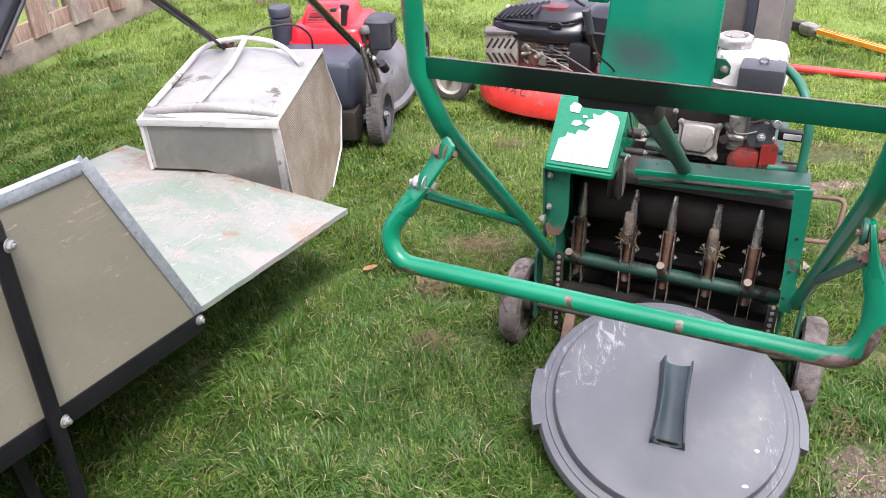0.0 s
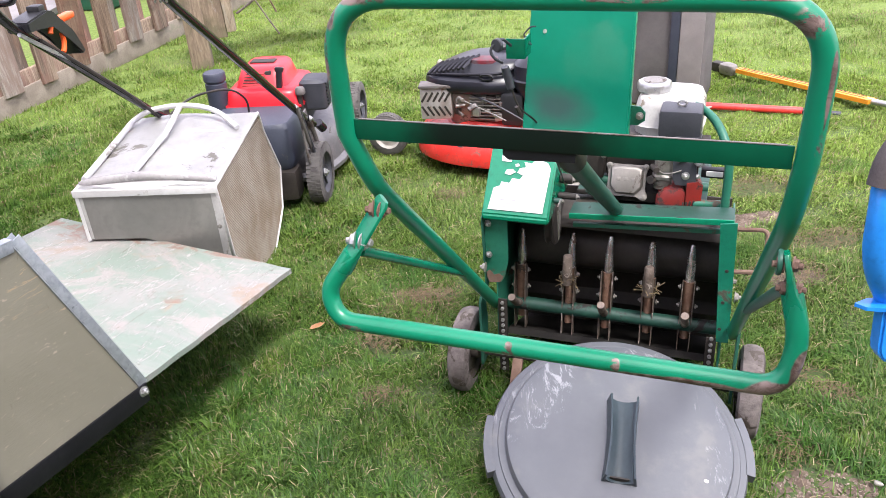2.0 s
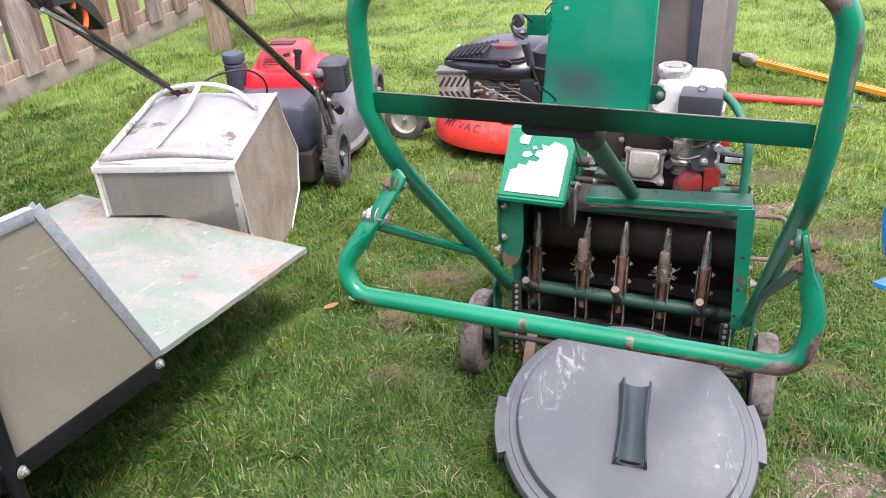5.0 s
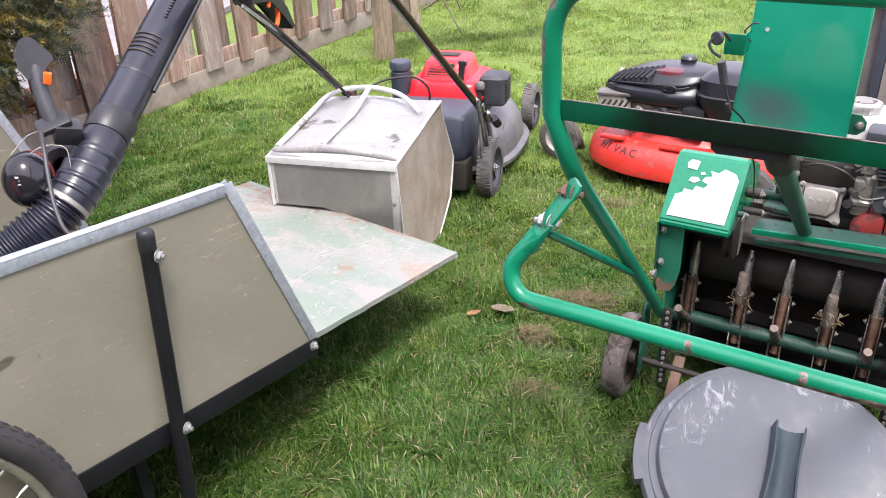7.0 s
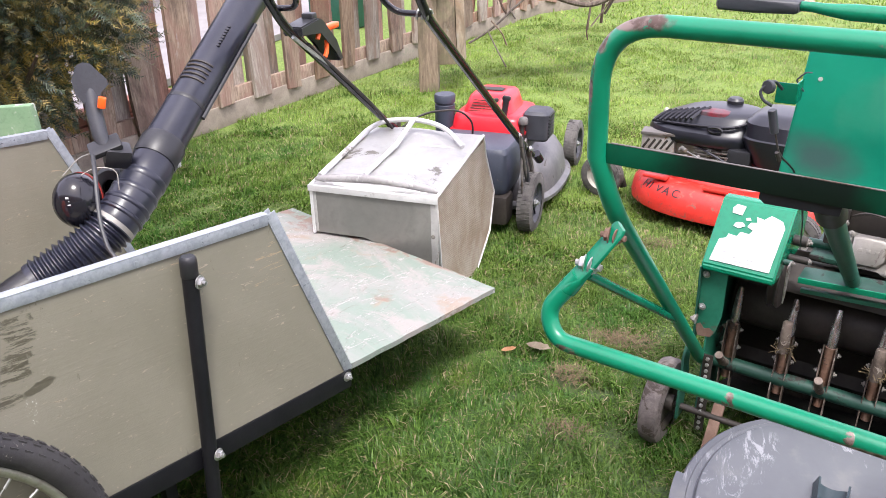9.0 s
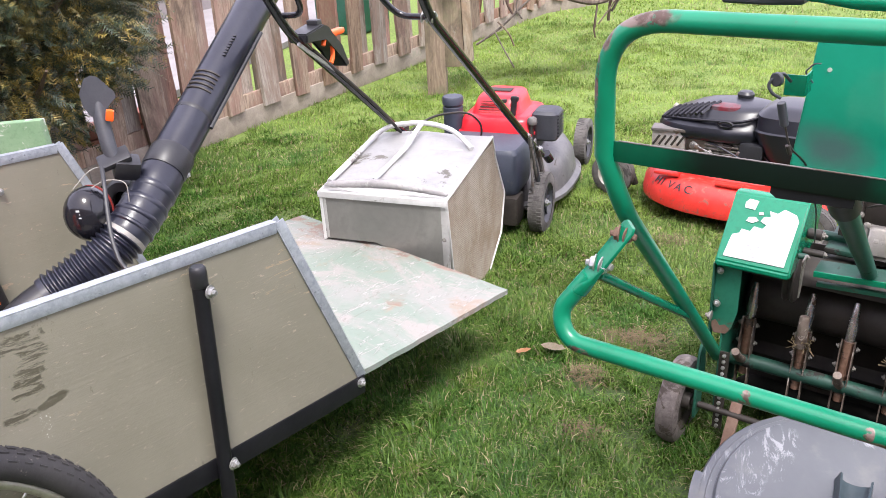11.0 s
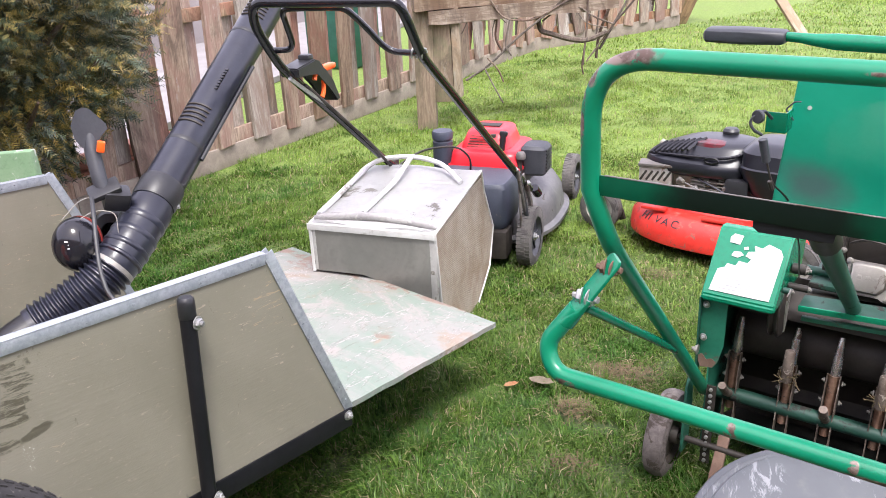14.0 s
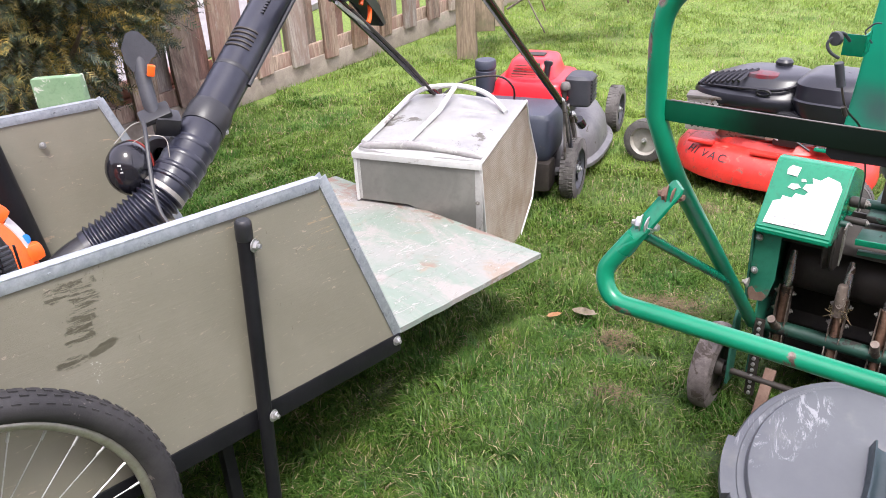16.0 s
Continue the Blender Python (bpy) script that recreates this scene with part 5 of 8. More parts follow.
q = Matrix.Translation((-0.14, 0.11, 0.45)) @ pose(0, 0, 0, 0, 90, 0)
lathe(bm, [(0, -0.012), (0.06, -0.012), (0.064, -0.008), (0.055, 0), (0.064, 0.008), (0.06, 0.012), (0, 0.012)], 36, q)
part("pulley", bm, OILY, sca)
for k, (y, z, r) in enumerate(((0.05, 0.525, 0.007), (0.12, 0.55, 0.012), (0.1, 0.515, 0.008))):
    bm = bmesh.new()
    rod(bm, (-0.128, y, z), (-0.11 + 0.012 * k, y, z), r, 16)
    part("linkage_boss", bm, OILY if k else GREEN_GRIMY, sca)
    hexbolt(sca, (-0.11 + 0.012 * k, y, z), (1, -0.2, 0), r * 0.6, CAST, "linkage_bolt")
bm = bmesh.new()
rod(bm, (-0.12, 0.24, 0.5), (0.2, 0.24, 0.5), 0.012)
part("engine_rail", bm, GREEN_OLD, sca)

# upright green sheet behind the handle
q = Matrix.Translation((0.005, -0.42, 0.97)) @ pose(0, 0, 0, 82)
bm = bmesh.new()
out = [(-0.077, -0.115), (0.079, -0.115), (0.08, 0.098), (-0.066, 0.098)]
slab(bm, out, 0.0025, q)
for x, lean in ((-0.0725, 3.0), (0.0805, 0.0)):
    box(bm, (0, 0, 0), (0.003, 0.21, 0.018), q @ pose(x, -0.005, -0.008, 0, 0, -lean), 0.001)
sheet = part("upright_sheet", bm, GREEN_SHEET, sca, "flat green painted steel sheet")
bm = bmesh.new()
lathe(bm, [(0, 0), (0.0031, 0), (0.0031, 0.001), (0, 0.001)], 14, q @ pose(-0.047, 0.058, 0.0026))
HOLE = surface("bright_hole", (0.28, 0.33, 0.3), (0.33, 0.38, 0.34), 0.6)
part("hole", bm, HOLE, sheet)
bm = bmesh.new()
box(bm, (-0.0745, -0.462, 1.014), (0.027, 0.003, 0.029), None, 0.001)
box(bm, (-0.0615, -0.445, 1.014), (0.003, 0.034, 0.029), None, 0.001)
tab = part("side_tab", bm, GREEN, sca)
bm = bmesh.new()
sweep(bm, eased([(-0.05, -0.436, 1.04), (-0.058, -0.437, 1.04), (-0.069, -0.438, 1.028), (-0.057, -0.436, 1.013)], 0.004), 0.0012, 6)
part("spring_clip", bm, CHARCOAL, tab, "thin bent wire clip")
bm = bmesh.new()
sweep(bm, eased([(-0.078, -0.474, 1.022), (-0.084, -0.5, 1.04), (-0.1, -0.505, 1.024), (-0.094, -0.506, 1.012), (-0.083, -0.498, 1.004)], 0.012), 0.0022, 8)
part("lever_rod", bm, CHARCOAL, tab)
bm = bmesh.new()
rod(bm, (-0.0905, -0.506, 1.03), (-0.088, -0.5, 1.03), 0.0095, 14)
part("pivot_washer", bm, CHARCOAL, tab)
bm = bmesh.new()
rod(bm, (-0.083, -0.49, 0.996), (-0.076, -0.485, 0.963), 0.006, 14)
part("cable_end", bm, CHARCOAL, tab, "grey plastic cable end")
bm = bmesh.new()
sweep(bm, eased([(-0.076, -0.485, 0.966), (-0.068, -0.476, 0.93), (-0.05, -0.44, 0.9), (-0.05, -0.3, 0.78), (-0.1, 0.05, 0.56)], 0.08), 0.0015, 6)
part("cable", bm, OILY, tab)
bm = bmesh.new()
rod(bm, (-0.07, -0.478, 0.934), (-0.066, -0.473, 0.92), 0.0035, 8)
part("cable_clamp", bm, OILY, tab)
bm = bmesh.new()
slab(bm, [(0.0, 0.016), (0.016, 0.015), (0.024, 0.006), (0.024, -0.006), (0.014, -0.014), (0.0, -0.014)], 0.003, pose(0.084, -0.41, 0.905, 90))
lug = part("side_lug", bm, GREEN_DIRTY, sheet, "green lug with a bolt")
hexbolt(lug, (0.1, -0.4135, 0.906), (0, -1, 0.1), 0.0042, CAST)
# lever with black grip behind the top tube
bm = bmesh.new()
sweep(bm, [(-0.072, -0.5, 1.137), (-0.05, -0.5, 1.136), (-0.03, -0.5, 1.134), (-0.005, -0.5, 1.133), (0.3, -0.5, 1.128)], [0.006, 0.0065, 0.008, 0.0105, 0.0105], 14)
lev = part("lever_arm", bm, GREEN, sca, "green lever arm")
bm = bmesh.new()
loft(bm, [oval(0, 0, z, rx, ry, 16, 4) for z, rx, ry in ((0, 0.006, 0.014), (0.004, 0.0095, 0.02), (0.05, 0.0105, 0.021), (0.1, 0.009, 0.019), (0.104, 0.007, 0.016))], m=Matrix.Translation((-0.17, -0.5, 1.136)) @ pose(0, 0, 0, 0, 90, 0))
part("lever_grip", bm, CHARCOAL, lev, "dark grey plastic lever grip")

# engine
bm = bmesh.new()
box(bm, (0.045, 0.225, 0.495), (0.15, 0.11, 0.03), None, 0.008)
part("engine_foot", bm, SOOT_AND_SHADE, sca, "sooty black engine mounting block")
bm = bmesh.new()
box(bm, (0.05, 0.3, 0.49), (0.3, 0.24, 0.012), None, 0.003)
part("engine_plate", bm, GREEN_GRIMY, sca)
eng = part("crankcase", (lambda b: (loft(b, [oval(0.04, 0.32, z, rx, ry, 24, 4) for z, rx, ry in ((0.515, 0.1, 0.085), (0.53, 0.105, 0.09), (0.6, 0.1, 0.085), (0.62, 0.08, 0.07))]), b)[1])(bmesh.new()), OILY, sca, "oily petrol engine block")
bm = bmesh.new()
q = Matrix.Translation((0.018, 0.176, 0.53)) @ pose(0, 0, 0, 66)
slab(bm, [(-0.05, -0.036), (-0.044, -0.043), (-0.034, -0.041), (-0.026, -0.034), (0.026, -0.034), (0.034, -0.041), (0.044, -0.043), (0.05, -0.036), (0.047, -0.024), (0.042, -0.014), (0.042, 0.02), (0.05, 0.036), (0.044, 0.043), (0.03, 0.038), (-0.03, 0.038), (-0.044, 0.043), (-0.05, 0.036), (-0.042, 0.02), (-0.042, -0.014), (-0.047, -0.024)], 0.007, q)
bmesh.ops.bevel(bm, geom=bm.edges[:], offset=0.0015, segments=2, affect="EDGES")
loft(bm, [[(x * k, y * k, z) for x, y in ((-0.037, 0.03), (-0.037, -0.012), (-0.022, -0.029), (0.022, -0.029), (0.037, -0.012), (0.037, 0.03), (0.026, 0.036), (-0.026, 0.036))] for z, k in ((0.006, 1.04), (0.0085, 1.0), (0.017, 0.97), (0.021, 0.9), (0.0225, 0.78))], m=q)
head = part("valve_cover", bm, CAST, eng, "cast aluminium valve cover")
for x in (-1, 1):
    for y in (-1, 1):
        hexbolt(head, q @ Vector((x * 0.042, y * 0.0355, 0.0068)), q.to_3x3() @ Vector((0, 0, 1)), 0.0052, CAST, "cover_bolt")
for ch in range(3):
    bm = bmesh.new()
    box(bm, (-0.017 + 0.017 * ch, 0.004, 0.0224), (0.01, 0.008, 0.0012), q, 0.0005)
    part("cast_mark", bm, CAST, head)
for i in range(7):
    bm = bmesh.new()
    box(bm, (0.012, 0.235 + 0.011 * i, 0.56 - 0.002 * i), (0.1, 0.004, 0.085), pose(0, 0, 0), 0.001)
    part("cooling_fin", bm, OILY, eng)
bm = bmesh.new()
loft(bm, [oval(0.095, 0.33, z, rx, ry, 24, 4) for z, rx, ry in ((0.6, 0.066, 0.072), (0.612, 0.078, 0.086), (0.636, 0.08, 0.088), (0.64, 0.083, 0.091), (0.644, 0.08, 0.088), (0.682, 0.078, 0.086), (0.698, 0.07, 0.078), (0.704, 0.05, 0.06))])
tank = part("fuel_tank", bm, WHITE_TANK, sca, "off-white metal fuel tank")
bm = bmesh.new()
q = Matrix.Translation((0.053, 0.33, 0.7))
lathe(bm, [(0.026, 0), (0.037, 0.002), (0.041, 0.005), (0.041, 0.02), (0.038, 0.025), (0.03, 0.0275), (0, 0.0275)], 9, q @ pose(0, 0, 0, 0, 0, 14))
cap = part("filler_cap", bm, STEEL, tank, "faceted zinc filler cap")
bm = bmesh.new()
lathe(bm, [(0.027, 0.0272), (0.0275, 0.0285), (0.012, 0.0285), (0, 0.0275)], 28, q)
part("cap_ring", bm, CAST, cap)
bm = bmesh.new()
box(bm, (0.127, 0.205, 0.676), (0.092, 0.075, 0.066), None, 0.009)
air = part("air_filter_box", bm, CHARCOAL, sca, "weathered black air filter box")
bm = bmesh.new()
sweep(bm, [(0.127 + 0.009 * math.cos(a), 0.205, 0.716 + 0.006 * math.sin(a)) for a in (2 * math.pi * i / 10 for i in range(10))], 0.003, 6, True)
part("wing_nut", bm, STEEL, air)
bm = bmesh.new()
loft(bm, [oval(0.1, 0.178, z, rx, ry, 16, 4) for z, rx, ry in ((0.52, 0.014, 0.014), (0.524, 0.02, 0.019), (0.545, 0.021, 0.02), (0.549, 0.025, 0.024), (0.556, 0.025, 0.024), (0.56, 0.02, 0.02), (0.6, 0.022, 0.02))])
part("carburettor", bm, CAST, eng, "grimy cast carburettor")
bm = bmesh.new()
slab(bm, [(-0.027, 0.03), (0.024, 0.03), (0.027, -0.018), (0.02, -0.026), (-0.018, -0.026), (-0.025, -0.012)], 0.004, pose(0.147, 0.15, 0.57, 84))
bmesh.ops.bevel(bm, geom=bm.edges[:], offset=0.0012, segments=1, affect="EDGES")
stay = part("control_plate", bm, CHARCOAL, eng, "dark pressed control plate")
hexbolt(stay, (0.15, 0.146, 0.568), (0, -1, 0.1), 0.0068, STEEL)
hexbolt(stay, (0.175, 0.15, 0.567), (0, -1, 0.1), 0.0045, STEEL)
for k, (x, y, z, r) in enumerate(((0.1, 0.19, 0.6, 0.01), (0.085, 0.18, 0.545, 0.01), (0.165, 0.17, 0.6, 0.009), (0.09, 0.18, 0.64, 0.008), (0.075, 0.17, 0.575, 0.007))):
    bm = bmesh.new()
    rod(bm, (x, y, z), (x + 0.012 * (-1) ** k, y - 0.03, z + 0.004), r, 10)
    part("fitting", bm, (CAST, OILY, STEEL)[k % 3], eng)
bm = bmesh.new()
slab(bm, [(-0.026, 0.04), (0.028, 0.04), (0.028, -0.006), (-0.026, -0.006)], 0.03, pose(0.148, 0.195, 0.612, 90))
for i in range(4):
    box(bm, (0.149, 0.17, 0.642 - 0.0085 * i), (0.061, 0.042, 0.0042), None, 0.001)
part("filter_neck", bm, CHARCOAL, air, "ribbed grey plastic filter neck")
bm = bmesh.new()
loft(bm, [[(0.088, 0.15, z), (0.1, 0.14, z), (0.152, 0.136, z), (0.152, 0.2, z), (0.088, 0.2, z)] if z < 0.52 else [(0.11, 0.155, z), (0.12, 0.148, z), (0.152, 0.142, z), (0.152, 0.2, z), (0.11, 0.2, z)] for z in (0.472, 0.51, 0.535)])
bmesh.ops.bevel(bm, geom=bm.edges[:], offset=0.004, segments=2, affect="EDGES")
part("red_casing", bm, RED_DIRTY_SHADE, eng, "oily red metal casing")
bm = bmesh.new()
slab(bm, [(-0.017, -0.03), (0.016, -0.022), (0.018, 0.042), (0.008, 0.05), (-0.017, 0.046)], 0.05, pose(0.161, 0.192, 0.506, 90, 0, 12))
shroud = part("red_shroud", bm, RED_DIRTY_SHADE, eng, "red fan shroud with dark louvres")
for i in range(4):
    bm = bmesh.new()
    box(bm, (0, 0, 0), (0.0048, 0.004, 0.03), pose(0.147 + 0.0078 * i, 0.1385 + 0.0016 * i, 0.491 + 0.0014 * i, 0, 10, 12), 0.001)
    part("louvre", bm, OILY, shroud)
bm = bmesh.new()
box(bm, (0.19, 0.172, 0.607), (0.02, 0.01, 0.014), None, 0.003)
part("red_tag", bm, RED, eng)
bm = bmesh.new()
box(bm, (0.207, 0.172, 0.57), (0.05, 0.022, 0.021), pose(0, 0, 0), 0.004)
tip = part("exhaust_tip", bm, BLACK_PAINT, eng, "black exhaust deflector with a bright plate")
bm = bmesh.new()
box(bm, (0.211, 0.1605, 0.571), (0.036, 0.0026, 0.0125), None, 0.001)
part("bright_plate", bm, ALLOY, tip)
# small engine fittings
for k, (x, y, z, sx, sy, sz, mt) in enumerate(((0.1, 0.18, 0.625, 0.03, 0.02, 0.02, CAST), (0.165, 0.162, 0.575, 0.022, 0.014, 0.03, OILY), (0.06, 0.195, 0.61, 0.02, 0.02, 0.016, OILY), (-0.06, 0.22, 0.57, 0.04, 0.05, 0.09, OILY), (-0.05, 0.21, 0.62, 0.03, 0.016, 0.02, CAST), (0.185, 0.18, 0.635, 0.02, 0.03, 0.03, OILY), (0.0, 0.2, 0.505, 0.06, 0.05, 0.02, OILY))):
    bm = bmesh.new()
    box(bm, (x, y, z), (sx, sy, sz), pose(0, 0, 0), 0.003)
    part("engine_fitting", bm, mt, eng)
for k, pts in enumerate(([(0.075, 0.19, 0.61), (0.1, 0.165, 0.64), (0.15, 0.165, 0.63), (0.17, 0.16, 0.585)], [(-0.03, 0.2, 0.6), (0.0, 0.17, 0.625), (0.05, 0.165, 0.62), (0.09, 0.17, 0.59)], [(0.082, 0.165, 0.575), (0.1, 0.15, 0.566), (0.12, 0.144, 0.572), (0.14, 0.146, 0.58)], [(0.18, 0.15, 0.65), (0.16, 0.15, 0.61), (0.13, 0.145, 0.6)])):
    bm = bmesh.new()
    sweep(bm, eased(pts, 0.02), 0.003 if k % 2 else 0.0018, 6)
    part("engine_hose" if k % 2 else "link_rod", bm, OILY if k % 2 else CAST, eng)
for x, y, z in ((0.115, 0.158, 0.615), (0.155, 0.16, 0.59), (0.09, 0.165, 0.555), (0.175, 0.16, 0.545), (-0.04, 0.19, 0.585)):
    hexbolt(eng, (x, y, z), (0, -1, 0.2), 0.005, CAST, "engine_bolt")
# green guard tube round the engine
bm = bmesh.new()
sweep(bm, eased([(0.24, 0.12, 0.5), (0.24, 0.135, 0.63), (0.2, 0.2, 0.69), (0.12, 0.32, 0.69), (0.1, 0.46, 0.52)], 0.06), 0.0095, 12)
part("guard_tube", bm, GREEN_DIRTY, sca, "green tube guard round the engine")
bm = bmesh.new()
rod(bm, (0.172, 0.15, 0.499), (0.24, 0.15, 0.502), 0.0105)
part("guard_stub", bm, GREEN_DIRTY, sca)
bm = bmesh.new()
box(bm, (-0.02, 0.45, 0.3), (0.5, 0.3, 0.02), None, 0.004)
part("rear_deck", bm, GREEN_OLD, sca)


def rebase(ob, at):
    """Sets a thing that was built in world metres onto its base point."""
    at = Vector(at)
    done = set()
    for c in ob.children_recursive:
        if c.data and c.data.name not in done:
            done.add(c.data.name)
            c.data.transform(Matrix.Translation(-at))
    ob.matrix_basis = Matrix.Translation(at)
    return ob


# ---- grass catcher ----
box_m = pose(-0.451, 2.08, 0, 0, 0, -9)
catcher = thing("grass_catcher", "dented pale aluminium grass catcher box with mesh side", "grass box", box_m)
SIDE = [(0.0, 0.437), (0.49, 0.478), (0.515, 0.4), (0.625, 0.225), (0.57, 0.09), (0.4, 0.0), (0.29, 0.004), (0.06, 0.16), (0.03, 0.2)]
SIDE_FAR = [(0.0, 0.437), (0.49, 0.478), (0.515, 0.4), (0.625, 0.225), (0.57, 0.09), (0.4, 0.0), (0.31, 0.02), (0.21, 0.276), (0.0, 0.28)]
CW = 0.41
for x, mt, nm, SIDE in ((0.0, MESH, "mesh_side", SIDE), (-CW, MESH, "mesh_side", SIDE_FAR)):
    bm = bmesh.new()
    slab(bm, SIDE, 0.003, Matrix(((0, 0, 1, x - 0.0015), (1, 0, 0, 0), (0, 1, 0, 0), (0, 0, 0, 1))))
    sd = part(nm, bm, mt, catcher, "clogged woven mesh side")
    bm = bmesh.new()
    sweep(bm, [(x + 0.002, *p) for p in SIDE], 0.0055, 8, True)
    part("edge_strip", bm, ALLOY, sd, "dented aluminium edge strip")
    if x == 0.0:
        bm = bmesh.new()
        for i in range(66):
            z = 0.012 + 0.0068 * i
            cr = sorted(a[0] + (b[0] - a[0]) * (z - a[1]) / (b[1] - a[1]) for a, b in zip(SIDE, SIDE[1:] + SIDE[:1]) if (a[1] - z) * (b[1] - z) < 0)
            if len(cr) > 1 and cr[-1] - cr[0] > 0.01:
                rod(bm, (0.0022, cr[0], z), (0.0022, cr[-1], z), 0.0021, 6)
        part("mesh_wire", bm, MESH_WIRE, sd, "pale horizontal mesh wire")
bm = bmesh.new()
nx, ny = 14, 8
top = []
for j in range(ny + 1):
    y = 0.49 * j / ny
    row = []
    for i in range(nx + 1):
        u = i / nx
        dome = 0.012 * math.sin(math.pi * u) * math.sin(math.pi * (0.15 + 0.7 * j / ny)) + 0.003 * math.sin(9 * u + 5 * j)
        row.append(bm.verts.new((-CW * u, y, 0.438 + 0.041 * j / ny + dome)))
    top.append(row)
for a, b in zip(top, top[1:]):
    for i in range(nx):
        bm.faces.new((a[i], a[i + 1], b[i + 1], b[i]))
bmesh.ops.solidify(bm, geom=bm.faces[:], thickness=0.003)
part("top_sheet", bm, ALLOY, catcher, "bright dented aluminium top sheet")
# Front and under sheets use the aluminium with shade painted in.
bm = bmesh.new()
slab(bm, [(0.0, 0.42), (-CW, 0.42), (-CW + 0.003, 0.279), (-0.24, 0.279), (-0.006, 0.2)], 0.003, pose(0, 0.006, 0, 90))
part("front_sheet", bm, ALLOY_SHADED, catcher, "aluminium front sheet with its shade put into the grey")
bm = bmesh.new()
box(bm, (-CW / 2, -0.002, 0.428), (CW + 0.012, 0.006, 0.02), None, 0.002)
part("front_rail", bm, ALLOY, catcher)
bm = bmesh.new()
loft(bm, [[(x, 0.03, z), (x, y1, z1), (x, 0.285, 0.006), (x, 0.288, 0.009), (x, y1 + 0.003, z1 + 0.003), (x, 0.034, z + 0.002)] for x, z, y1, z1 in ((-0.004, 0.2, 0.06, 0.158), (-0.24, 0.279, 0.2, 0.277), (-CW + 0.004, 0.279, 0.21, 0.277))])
part("under_sheet", bm, ALLOY_SHADED, catcher)
for x, z, h in ((-0.006, 0.31, 0.235), (-CW + 0.006, 0.354, 0.145)):
    bm = bmesh.new()
    box(bm, (x, 0.005, z), (0.022, 0.006, h), None, 0.002)
    part("corner_strip", bm, STRIP, catcher)
hexbolt(catcher, (-0.01, 0.004, 0.31), (0, -1, 0), 0.005, CAST)
bm = bmesh.new()
roll = [(-CW * (0.01 + 0.98 * i / 12), 0.035 - 0.01 * math.sin(math.pi * i / 12), 0.443 + 0.024 * math.sin(math.pi * (i / 12) ** 0.9)) for i in range(13)]
sweep(bm, roll, [0.007] + [0.0135] * 11 + [0.007], 10)
FADED = surface("faded_grey_flap", (0.25, 0.24, 0.24), (0.36, 0.35, 0.34), 0.6, wear=(0.42, 0.41, 0.4), amount=0.55, wscale=20)
part("rolled_flap", bm, FADED, catcher, "faded grey rolled fabric strip")
bm = bmesh.new()
loft(bm, [[(p[0], p[1] + 0.005, p[2] - 0.004), (p[0], -0.002, 0.44), (p[0], -0.004, 0.438), (p[0], p[1], p[2] - 0.008)] for p in roll])
part("front_lip", bm, ALLOY, catcher)
bm = bmesh.new()
arch = eased([(-CW + 0.01, 0.3, 0.47), (-CW + 0.012, 0.42, 0.49), (-0.35, 0.45, 0.515), (-0.235, 0.45, 0.533), (-0.12, 0.44, 0.517), (-0.03, 0.36, 0.478)], 0.06)
sweep(bm, arch, 0.0086, 10)
grip = part("carry_handle", bm, ALLOY, catcher, "curved aluminium carrying bar")
bm = bmesh.new()
sweep(bm, [(-0.235, 0.45, 0.53), (-0.24, 0.3, 0.487), (-0.25, 0.06, 0.462)], [0.009, 0.009, 0.007], 10)
part("handle_rib", bm, ALLOY, grip)
bm = bmesh.new()
sweep(bm, [(-CW + 0.012, 0.42, 0.486), (-CW + 0.012, 0.05, 0.45)], 0.0095, 8)
part("side_rib", bm, ALLOY, grip)
bm = bmesh.new()
box(bm, (-CW / 2, 0.56, 0.25), (CW - 0.02, 0.003, 0.3), pose(0, 0, 0), 0.001)
part("back_sheet", bm, OILY, catcher)
bm = bmesh.new()
box(bm, (-0.1, 0.33, 0.4705), (0.12, 0.006, 0.001), pose(0, 0, 0, 4.8))
part("label_strip", bm, surface("faded_pink_label", (0.6, 0.45, 0.42), (0.68, 0.55, 0.52), 0.6), catcher)


